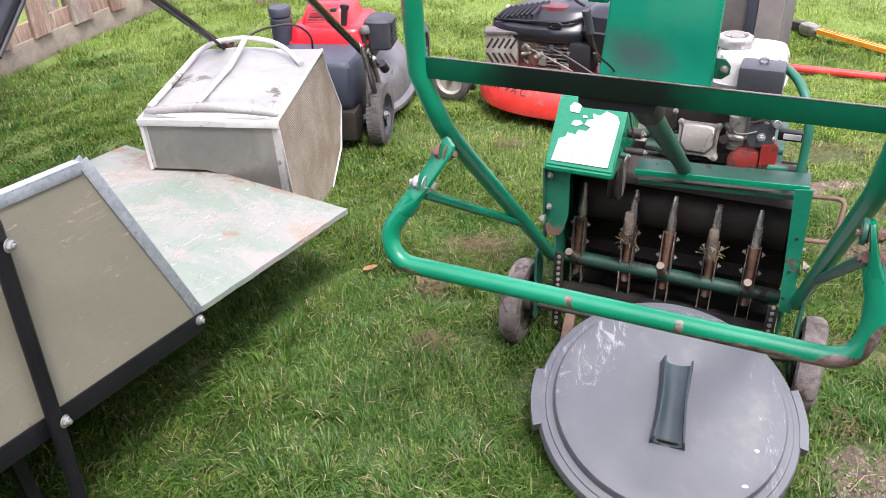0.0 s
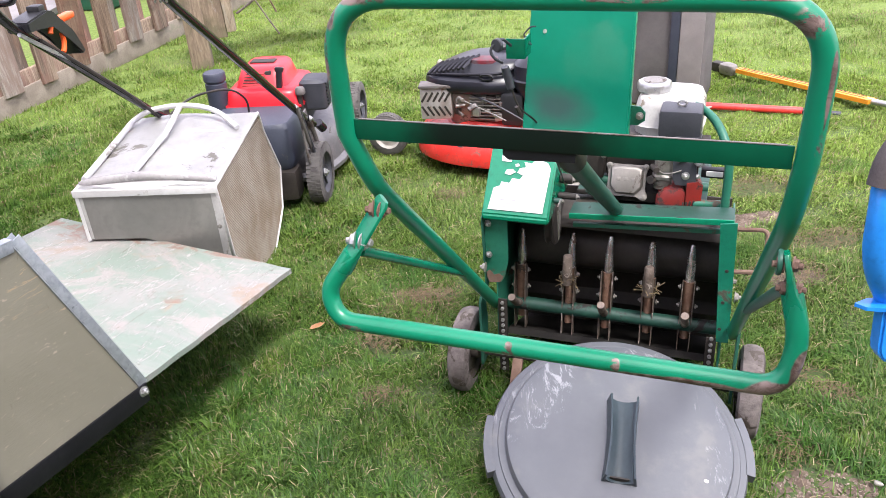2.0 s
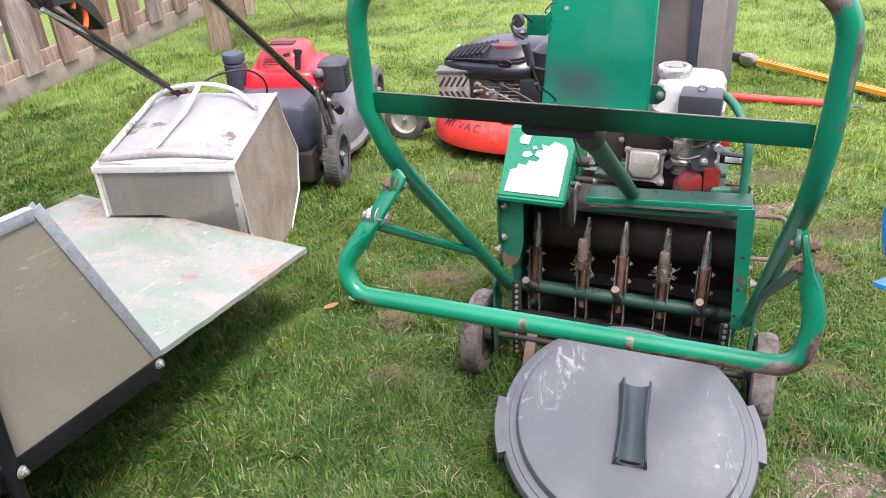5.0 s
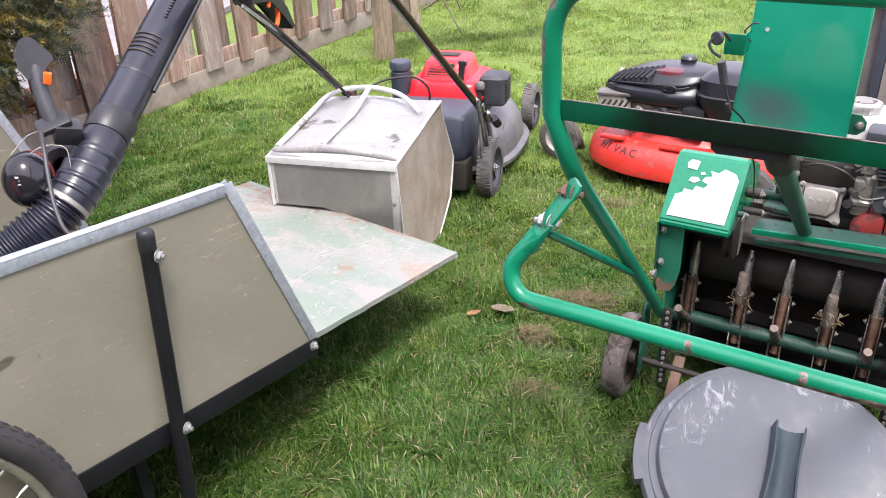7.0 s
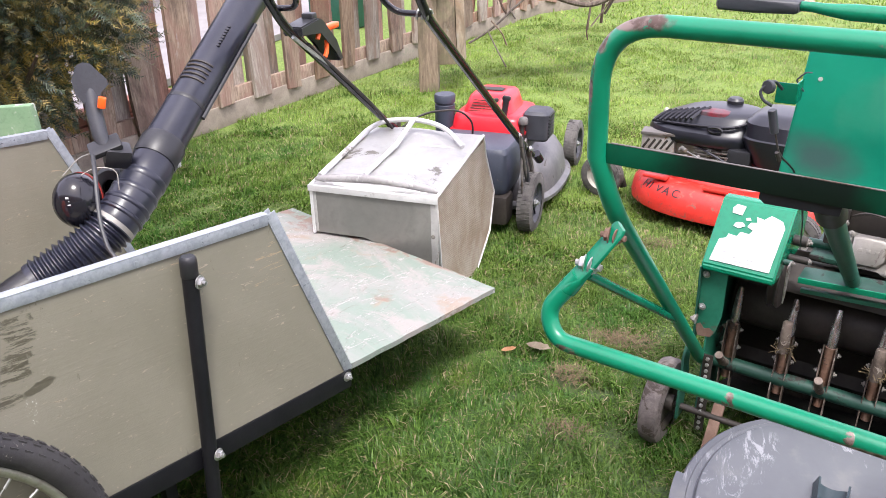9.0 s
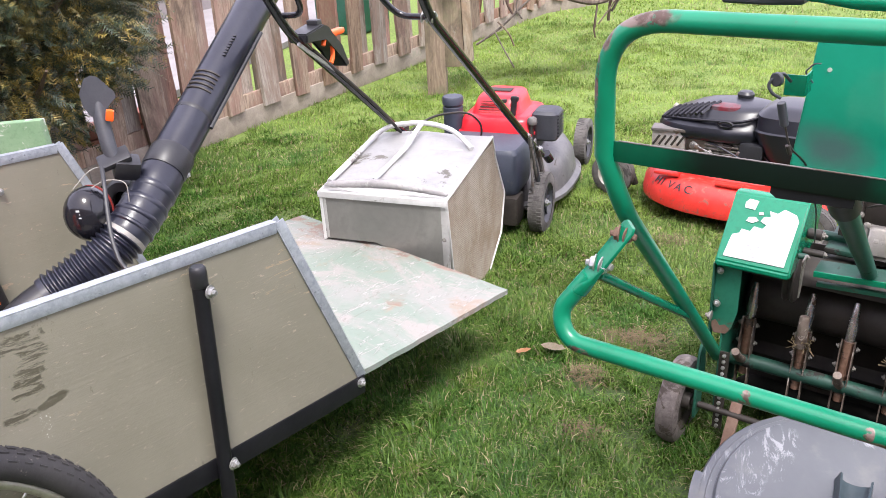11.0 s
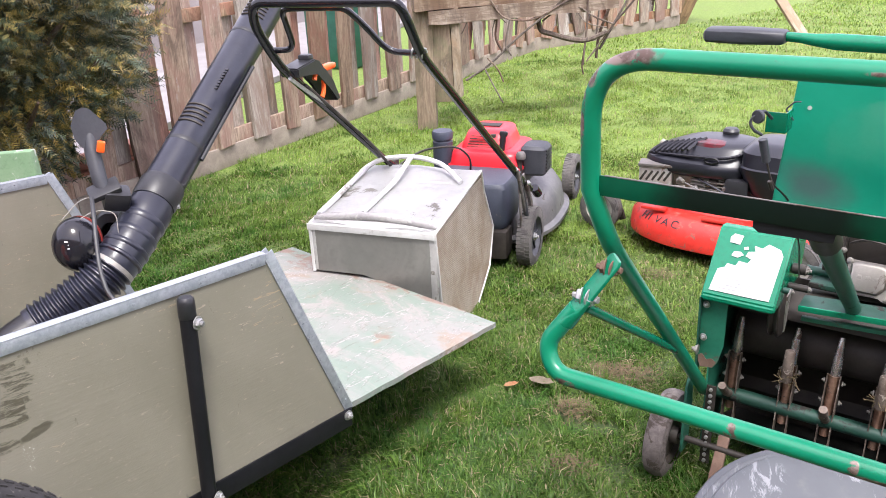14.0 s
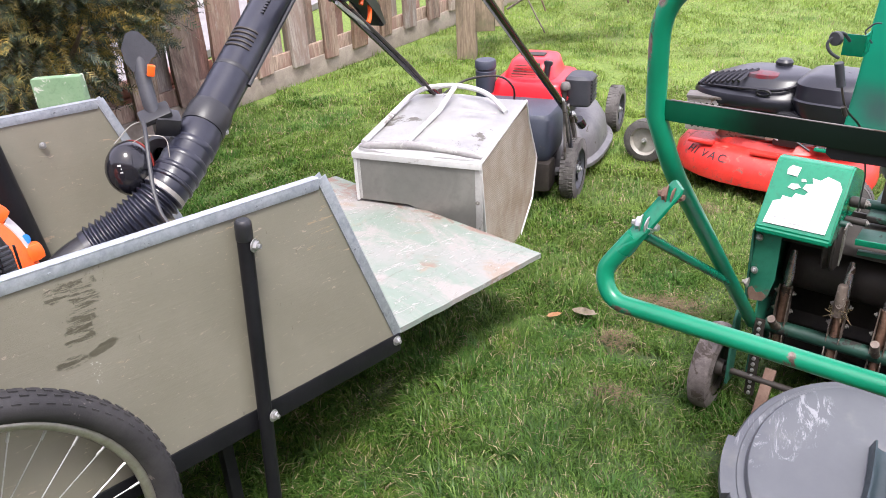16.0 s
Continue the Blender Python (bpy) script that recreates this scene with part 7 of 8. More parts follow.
# ---- collecting bag, poles and trimmer on the grass ----
bag = thing("grass_bag", "dark grey fabric mower bag standing on the grass", "grass bag", pose(1.4, 3.6, 0, 0, 0, -30))
bm = bmesh.new()
loft(bm, [oval(0.0, 0.12, z, rx, ry, 28, 5) for z, rx, ry in ((0.0, 0.17, 0.2), (0.02, 0.185, 0.215), (0.3, 0.18, 0.21), (0.6, 0.17, 0.2), (0.62, 0.15, 0.18))])
part("bag_body", bm, FABRIC, bag)
bm = bmesh.new()
box(bm, (0.12, -0.101, 0.33), (0.105, 0.006, 0.56), None, 0.003)
part("end_panel", bm, FABRIC_LIGHT, bag, "paler grey end panel")
bm = bmesh.new()
box(bm, (0.045, -0.102, 0.33), (0.04, 0.008, 0.6), None, 0.003)
part("seam_strip", bm, NAVY, bag)
bm = bmesh.new()
sweep(bm, eased([(-0.17, -0.12, 0.43), (-0.05, -0.12, 0.58), (0.1, -0.11, 0.66)], 0.05), 0.008, 8)
part("frame_rod", bm, STEEL, bag)
bm = bmesh.new()
sweep(bm, eased([(-0.19, -0.11, 0.5), (-0.05, -0.11, 0.65), (0.15, -0.1, 0.67)], 0.05), 0.012, 8)
part("frame_tube", bm, OILY, bag)

trim = thing("hedge_trimmer", "pole hedge trimmer with amber blade guard lying on grass", "hedge trimmer", pose(1.86, 3.85, 0.05, 0, 0, -60))
bm = bmesh.new()
slab(bm, [(0.02, -0.022), (0.72, -0.03), (0.73, 0.02), (0.02, 0.022)], 0.02, pose(0, 0, -0.008))
gd = part("blade_guard", bm, ORANGE_GUARD, trim, "amber plastic blade guard")
for y in (-0.008, 0.012):
    bm = bmesh.new()
    box(bm, (0.36, y, 0.0125), (0.66, 0.005, 0.003), None, 0.001)
    part("guard_groove", bm, RUST, gd)
bm = bmesh.new()
loft(bm, [oval(-0.04, 0, z, rx, ry, 18, 3) for z, rx, ry in ((-0.03, 0.042, 0.024), (0.0, 0.05, 0.032), (0.018, 0.042, 0.028), (0.026, 0.024, 0.016))])
part("gear_head", bm, CAST, trim, "grey gear head")
bm = bmesh.new()
box(bm, (-0.1, 0.02, -0.01), (0.09, 0.05, 0.05), None, 0.012)
part("head_cover", bm, OILY, trim)
bm = bmesh.new()
rod(bm, (0.7, 0, 0.0), (2.0, -0.02, 0.03), 0.0135, 12)
part("shaft", bm, STEEL, trim, "bare aluminium shaft")
bm = bmesh.new()
sweep(bm, eased([(0.98, 0.0, 0.0), (0.99, 0.03, 0.07), (1.1, 0.03, 0.085), (1.12, 0, 0.02)], 0.04), 0.0095, 10)
part("loop_handle", bm, CHARCOAL, trim)
pole = thing("pole_tool", "bright red painted pole lying on the grass", "pole", pose(1.54, 3.44, 0.025, 0, 0, -26))
bm = bmesh.new()
rod(bm, (0, 0, 0), (0.42, 0, 0.0), 0.0165, 14)
part("shaft", bm, RED_POLE, pole)
bm = bmesh.new()
rod(bm, (0.42, 0, 0), (0.58, 0.0, -0.008), 0.014, 12)
part("black_end", bm, CHARCOAL, pole, "black rubber end")
bm = bmesh.new()
slab(bm, [(0, 0), (0.16, 0.02), (0.02, 0.1)], 0.006, pose(1.36, 3.2, 0.05, 12, -8, 20))
solo("offcut", bm, PALE_WOOD, "pale flat wooden offcut lying beside the mower", "offcut")


# ---- leaf blower in the cart ----
blow = thing("leaf_blower", "backpack leaf blower with black tube and orange housing", "leaf blower")
HOUSE = Matrix.Translation((-1.396, 1.07, 0.514)) @ pose(0, 0, 0, 0, 0, 58) @ pose(0, 0, 0, 78) @ Matrix.Diagonal((1.15, 1.15, 1, 1))
bm = bmesh.new()
lathe(bm, [(0, -0.06), (0.13, -0.06), (0.165, -0.045), (0.182, -0.01), (0.182, 0.02), (0.165, 0.05), (0.13, 0.065), (0, 0.065)], 44, HOUSE)
shell = part("fan_housing", bm, ORANGE, blow, "bright orange plastic fan housing")
for deg in (37, 6, 82):
    bm = bmesh.new()
    box(bm, (0.176, 0, 0.03), (0.034, 0.034, 0.046), HOUSE @ pose(0, 0, 0, 0, 0, deg), 0.012)
    part("housing_lug", bm, ORANGE, shell)
bm = bmesh.new()
loft(bm, [[(r * math.cos(a), r * math.sin(a), z) for r, z in ((0.1835, 0.0225), (0.1685, 0.0495), (0.166, 0.048), (0.181, 0.021))] for a in (radians(11 + 20 * i / 9) for i in range(10))], m=HOUSE)
part("white_label", bm, PAPER, shell, "white label on the housing")
bm = bmesh.new()
lathe(bm, [(0, 0), (0.009, 0), (0.009, 0.0015), (0, 0.002)], 14, HOUSE @ pose(0, 0, 0, 0, 0, 15) @ pose(0.1765, 0, 0.0365, 0, 29, 0))
part("blue_mark", bm, BLUE, shell)
bm = bmesh.new()
EM = pose(-1.284, 0.984, 0.566, 0, 0, 58)
loft(bm, [oval(0, 0, z, rx, ry, 28, 4) for z, rx, ry in ((-0.12, 0.14, 0.1), (0.06, 0.14, 0.1), (0.11, 0.125, 0.088), (0.125, 0.1, 0.07))], m=EM)
eng2 = part("engine_cover", bm, BLACK_PLASTIC, blow, "black slatted engine cover")
for i in range(17):
    bm = bmesh.new()
    box(bm, (0.085, -0.0985, -0.07 + 0.0098 * i), (0.088, 0.008, 0.0048), EM @ pose(0, 0, 0, 0, -4, 0), 0.001)
    part("cover_slat", bm, CHARCOAL, eng2)
for x in (0.04, 0.07, 0.1, 0.13):
    bm = bmesh.new()
    box(bm, (x, -0.101, 0.01), (0.004, 0.006, 0.17), EM, 0.001)
    part("cover_bar", bm, BLACK_GLOSS, eng2)
bm = bmesh.new()
box(bm, (0.026, -0.101, 0.0), (0.006, 0.004, 0.16), EM, 0.001)
part("red_line", bm, RED, eng2)
# outlet, bellows, tube
TUBE = [(-1.31, 1.27, 0.42), (-1.264, 1.346, 0.459), (-1.195, 1.415, 0.497), (-1.128, 1.48, 0.545), (-1.093, 1.564, 0.601)] + [(-1.093 + 0.123 * k / 5, 1.564 + 0.913 * k / 5, 0.601 + 0.541 * k / 5) for k in (1, 2, 3, 4, 5)]
TUBE = [Vector(p) for p in TUBE]


def along(t):
    """The point of the hose line at t, counted in its points, smoothed."""
    i = max(1, min(len(TUBE) - 3, int(t)))
    u = t - i
    p0, p1, p2, p3 = TUBE[i - 1:i + 3]
    return 0.5 * (2 * p1 + (p2 - p0) * u + (2 * p0 - 5 * p1 + 4 * p2 - p3) * u * u + (3 * p1 - p0 - 3 * p2 + p3) * u ** 3)


bm = bmesh.new()
sweep(bm, [along(0.2 + 0.2 * i) for i in range(7)], 0.044, 20)
part("outlet", bm, BLACK_PLASTIC, blow)
bm = bmesh.new()
n = 78
sweep(bm, [along(1.45 + 2.0 * i / n) for i in range(n + 1)], [0.051 + 0.005 * math.sin(2 * math.pi * i / 6) for i in range(n + 1)], 24)
part("bellows_hose", bm, TUBE_PLASTIC, blow, "ribbed black bellows hose")
bm = bmesh.new()
sweep(bm, [along(3.4 + 0.1 * i) for i in range(13)], [0.051, 0.0535, 0.0525, 0.054, 0.0545, 0.054, 0.0555, 0.0555, 0.054, 0.054, 0.0565, 0.0565, 0.054], 28)
part("cuff", bm, TUBE_PLASTIC, blow)
for t in (3.68, 3.9, 4.12, 4.34):
    bm = bmesh.new()
    sweep(bm, [along(t - 0.05), along(t - 0.02), along(t + 0.02), along(t + 0.05)], [0.054, 0.0572, 0.0572, 0.054], 28)
    part("cuff_ridge", bm, TUBE_PLASTIC, blow)
bm = bmesh.new()
sweep(bm, [along(3.34), along(3.46)], 0.0545, 28)
part("hose_clip", bm, CAST, blow, "dull zinc hose clip")
bm = bmesh.new()
sweep(bm, [along(1.3), along(1.44)], 0.0495, 28)
part("hose_clip", bm, TUBE_PLASTIC, blow)
bm = bmesh.new()
sweep(bm, [along(4.3 + 0.1 * i) for i in range(43)], 0.051, 28)
pipe = part("blower_tube", bm, TUBE_PLASTIC, blow, "long black plastic blower tube")
for t in (5.45, 7.47):
    bm = bmesh.new()
    sweep(bm, [along(t), along(t + 0.03), along(t + 0.06)], [0.0516, 0.0526, 0.0516], 28)
    part("tube_joint", bm, BLACK_PLASTIC, pipe)
for t0 in (5.75, 7.8):
    for i in range(5):
        p, d = along(t0 + 0.07 * i), (along(t0 + 0.07 * i + 0.05) - along(t0 + 0.07 * i)).normalized()
        u = Vector((0.05, -0.95, 0.2))
        u = (u - d * u.dot(d)).normalized()
        v = d.cross(u)
        bm = bmesh.new()
        sweep(bm, [p + 0.052 * (math.cos(a) * u + math.sin(a) * v) for a in (radians(-38 + 11 * k) for k in range(8))], 0.0034, 6)
        part("grip_rib", bm, OILY, pipe)
for t, sx, sz in ((6.35, 0.05, 0.0),):
    for i in range(8):
        p, d = along(t + 0.05 * i), (along(t + 0.05 * i + 0.05) - along(t + 0.05 * i)).normalized()
        u = Vector((0.3, -0.9, 0.25))
        u = (u - d * u.dot(d)).normalized()
        bm = bmesh.new()
        q = Matrix.Translation(p + u * 0.0505)
        box(bm, (0, 0, 0), (0.005, 0.004, 0.017), q @ basis(d) @ pose(0, 0, 0, 0, 90, 0), 0.001)
        part("raised_mark", bm, BLACK_PLASTIC, pipe)
bm = bmesh.new()
pts = [along(5.35 + 0.1 * i) + Vector((0.053, 0.01, -0.012)) for i in range(18)]
sweep(bm, pts, 0.006, 8)
part("tube_seam", bm, BLACK_PLASTIC, pipe)
bm = bmesh.new()
sweep(bm, [along(4.62), along(4.66), along(4.86), along(4.9)], [0.0535, 0.0565, 0.0565, 0.0535], 28)
col = part("grip_collar", bm, BLACK_PLASTIC, blow)
hexbolt(col, along(4.76) + Vector((0.047, -0.004, -0.03)), (0.9, -0.4, -0.3), 0.006)
bm = bmesh.new()
box(bm, (0, 0, 0), (0.06, 0.05, 0.05), Matrix.Translation((-1.118, 1.59, 0.71)) @ pose(0, 0, 0, 20, 15, 40), 0.01)
part("grip_mount", bm, BLACK_PLASTIC, col)
bm = bmesh.new()
g = [Vector((-1.132, 1.58, 0.715)), Vector((-1.15, 1.588, 0.755)), Vector((-1.165, 1.606, 0.81)), Vector((-1.176, 1.624, 0.85)), Vector((-1.182, 1.634, 0.878)), Vector((-1.188, 1.642, 0.9))]
sweep(bm, g, [0.017, 0.0175, 0.018, 0.018, 0.016, 0.012], 16)
slab(bm, [(0, 0.04), (0.012, 0.036), (0.036, 0.0), (0.037, -0.012), (0.022, -0.026), (0.012, -0.045), (-0.014, -0.045), (-0.024, -0.024), (-0.026, 0.005), (-0.012, 0.035)], 0.024, Matrix.Translation((-1.187, 1.632, 0.873)) @ pose(0, 0, 0, 78, 0, 36) @ Matrix.Diagonal((1.22, 1.08, 1, 1)))

jg = part("control_grip", bm, CHARCOAL, blow, "dark grey control grip with spade-shaped head")
bm = bmesh.new()
box(bm, (0, 0, 0), (0.018, 0.02, 0.026), Matrix.Translation((-1.138, 1.602, 0.832)) @ pose(0, 0, 0, 0, 15, 30), 0.004)
part("trigger", bm, ORANGE, jg, "orange trigger")
bm = bmesh.new()
box(bm, (0, 0, 0), (0.018, 0.014, 0.014), Matrix.Translation((-1.218, 1.64, 0.862)) @ pose(0, 0, 0, 0, 15, 30), 0.003)
part("stop_switch", bm, ORANGE, jg)
bm = bmesh.new()
sweep(bm, eased([(-1.101, 1.474, 0.75), (-1.082, 1.443, 0.728), (-1.057, 1.395, 0.681), (-1.03, 1.348, 0.636), (-0.999, 1.313, 0.6), (-0.973, 1.299, 0.584), (-0.969, 1.291, 0.546)], 0.03), 0.0048, 8)
part("cable_sheath", bm, BLACK_PLASTIC, jg)
rebase(blow, (-1.33, 1.15, 0.29))

# ---- ear defenders hanging on the tube ----
muffs = thing("ear_defenders", "glossy black ear defenders with wire headband", "ear defenders")
for k, (c, d) in enumerate((((-1.19, 1.512, 0.622), (0.12, -0.85, 0.25)), ((-1.17, 1.64, 0.6), (-0.12, 0.9, -0.1)))):
    q = Matrix.Translation(c) @ basis(d) @ Matrix.Diagonal((0.92, 1.12, 1, 1))
    bm = bmesh.new()
    lathe(bm, [(0.056, -0.012), (0.058, 0.0), (0.056, 0.018), (0.048, 0.037), (0.034, 0.05), (0.017, 0.056), (0, 0.058)], 32, q)
    cup = part("ear_cup", bm, BLACK_GLOSS, muffs)
    bm = bmesh.new()
    lathe(bm, [(0.03, -0.03), (0.05, -0.03), (0.057, -0.022), (0.0585, -0.012), (0.03, -0.01)], 32, q)
    part("cushion", bm, RED_DIRTY_SHADE if k == 0 else BLACK_PLASTIC, cup, "dark red cushion rim")
    if k == 0:
        for i, (y, w, h) in enumerate(((0.009, 0.009, 0.004), (0.002, 0.008, 0.003), (-0.005, 0.009, 0.003))):
            bm = bmesh.new()
            box(bm, (0.002 + 0.002 * i, y, 0.0565), (w, h, 0.0015), q, 0.0005)
            part("printed_mark", bm, PAPER, cup)
bm = bmesh.new()
sweep(bm, eased([(-1.2, 1.49, 0.69), (-1.178, 1.535, 0.722), (-1.15, 1.56, 0.725), (-1.13, 1.6, 0.735), (-1.15, 1.64, 0.68)], 0.03), 0.0013, 6)
part("headband_wire", bm, CAST, muffs)
bm = bmesh.new()
sweep(bm, eased([(-1.16, 1.5, 0.69), (-1.14, 1.53, 0.7), (-1.1, 1.55, 0.69), (-1.092, 1.53, 0.64)], 0.02), 0.0013, 6)
part("headband_wire", bm, CAST, muffs)
bm = bmesh.new()
box(bm, (0, 0, 0), (0.075, 0.05, 0.016), Matrix.Translation((-1.135, 1.575, 0.735)) @ pose(0, 0, 0, 25, -15, 35), 0.007)
part("headband_pad", bm, BLACK_PLASTIC, muffs)
rebase(muffs, (-1.18, 1.52, 0.6))

# ---- green painted board behind the cart ----
bm = bmesh.new()
box(bm, (0, 0, 0.365), (0.145, 0.035, 0.73), None, 0.006)
PAINTED = surface("chipped_green_board_paint", (0.13, 0.22, 0.12), (0.18, 0.27, 0.16), 0.7, wear=(0.42, 0.42, 0.37), amount=0.55, wscale=14)
solo("upright_board", bm, PAINTED, "upright wooden board with chipped green paint", "board", m=pose(-1.61, 1.905, 0, 0, -2, 12))

# ---- yew ----
yew = thing("yew_tree", "dense dark green yew with golden tips", "tree", pose(-2.42, 2.84, 0))
bm = bmesh.new()
sweep(bm, [(0, 0, -0.05), (0.03, 0.0, 0.4), (-0.02, 0.05, 0.9), (0.04, 0.0, 1.6)], [0.07, 0.06, 0.05, 0.025], 12)
trunk = part("trunk", bm, TWIG, yew)
r5 = random.Random(5)
for i in range(16):
    a, z = r5.uniform(0, 6.28), r5.uniform(0.35, 1.4)
    e = Vector((0.5 * math.cos(a), 0.45 * math.sin(a), z + 0.25))
    bm = bmesh.new()
    sweep(bm, [(0, 0, z), e * 0.55 + Vector((0, 0, z * 0.35)), e], [0.02, 0.013, 0.005], 8)
    part("limb", bm, TWIG, trunk)
rg = np.random.default_rng(5)
SH, ND = 7000, 22
a, w = rg.uniform(0, 2 * np.pi, SH), rg.uniform(-1, 1, SH)
q = rg.uniform(0.08, 1.0, SH) ** 0.5
s = np.sqrt(1 - w * w) * (1 + 0.14 * np.sin(3 * a + 2 * w) + 0.12 * np.sin(7 * a - 5 * w))
lump = 1 + 0.16 * np.sin(5 * a + 6 * w) * np.sin(4 * w - a)
P = np.stack([0.52 * s * q * lump * np.cos(a), 0.72 * s * q * lump * np.sin(a), 1.0 + 0.66 * w * q * lump], 1)
unit = lambda m: m / np.linalg.norm(m, axis=-1, keepdims=True)
D = unit(np.stack([np.cos(a) * s, np.sin(a) * s, 0.3 * w - 0.15], 1) + rg.uniform(-0.6, 0.6, (SH, 3)))
U = unit(np.cross(D, rg.uniform(-1, 1, (SH, 3))))
V = np.cross(D, U)
t = (np.arange(ND) / ND)[None, :, None]
f = np.where(np.arange(ND) % 2, 1.0, -1.0)[None, :, None]
O = P[:, None] + D[:, None] * rg.uniform(0.08, 0.17, (SH, 1, 1)) * t
G = unit(U[:, None] * f + D[:, None] * 0.75 + V[:, None] * rg.uniform(-0.5, 0.5, (SH, ND, 1))) * rg.uniform(0.024, 0.04, (SH, ND, 1)) * (1 - 0.35 * t)
B = unit(np.cross(G, V[:, None])) * 0.003
cr = new("crown", fast_mesh("crown", np.stack([O - B, O + B, O + G], 2).reshape(-1, 3), np.arange(3 * SH * ND).reshape(-1, 3), NEEDLE))
cr.parent = yew
tagged(cr, "dark needles with golden brown tips", kind="stuff")

OLD_TIMBER = wood("split_grey_timber", ((0.16, 0.12, 0.09), (0.3, 0.24, 0.185), (0.12, 0.08, 0.055)), along=(1.2, 16, 16))

# ---- old post, rail and twigs ----
gate = thing("gate_post", "mossy square wooden post with short boards nailed on", "post", pose(-1.045, 5.03, 0, 0, 0, 4))
bm = bmesh.new()
box(bm, (0, 0, 0.5), (0.125, 0.11, 1.04), None, 0.012)
part("post", bm, POST_WOOD, gate)
bm = bmesh.new()
box(bm, (0.125, -0.03, 0.47), (0.13, 0.03, 0.6), pose(0, 0, 0, 0, -1.5), 0.006)
part("board", bm, POST_WOOD, gate)
bm = bmesh.new()
box(bm, (0.22, -0.02, 0.48), (0.055, 0.07, 0.56), pose(0, 0, 0, 0, -1.5), 0.006)
part("board", bm, PALE_WOOD, gate, "pale sawn board")
beam = thing("old_rail", "split weathered timber rail resting on the post", "rail", pose(-1.02, 4.95, 0.665, 0, -1.5, 20))
rr = random.Random(8)
for nm, x0, x1, y0, zc, hy, hz in (("timber", 0.02, 1.25, 0.0, 0.042, 0.045, 0.042), ("timber", -0.06, 1.3, 0.03, 0.14, 0.06, 0.055), ("timber", 0.1, 1.2, 0.13, 0.1, 0.04, 0.05)):
    bm = bmesh.new()
    ring = [(-1, -1), (-0.4, -1.05), (0.4, -0.95), (1, -1), (1.04, -0.2), (1, 1), (0.3, 1.06), (-0.5, 0.96), (-1, 1), (-0.96, 0.1)]
    loft(bm, [[(x, y0 + hy * (u + rr.uniform(-0.08, 0.08)), zc + hz * (w + rr.uniform(-0.12, 0.12))) for u, w in ring] for x in [x0 + (x1 - x0) * k / 9 for k in range(10)]])
    part(nm, bm, OLD_TIMBER, beam)
bush = thing("bare_branch", "tangle of bare grey twigs over the rail", "branch")
for i in range(15):
    bm = bmesh.new()
    x = rr.uniform(-0.75, 0.6)
    p = Vector((x, 5.4 + 1.2 * (x + 0.8), rr.uniform(0.7, 1.0)))
    pts = [p]
    d = Vector((rr.uniform(-0.6, 0.2), rr.uniform(-0.4, 0.1), rr.uniform(-0.5, -0.1)))
    for k in range(5):
        p = p + d * 0.16 + Vector([rr.uniform(-0.05, 0.05) for _ in range(3)])
        pts.append(p.copy())
    pts = [Vector((q.x, q.y, max(q.z, 0.02))) for q in pts]
    sweep(bm, pts, [0.009, 0.008, 0.006, 0.005, 0.003, 0.002], 6)
    part("twig", bm, TWIG, bush)
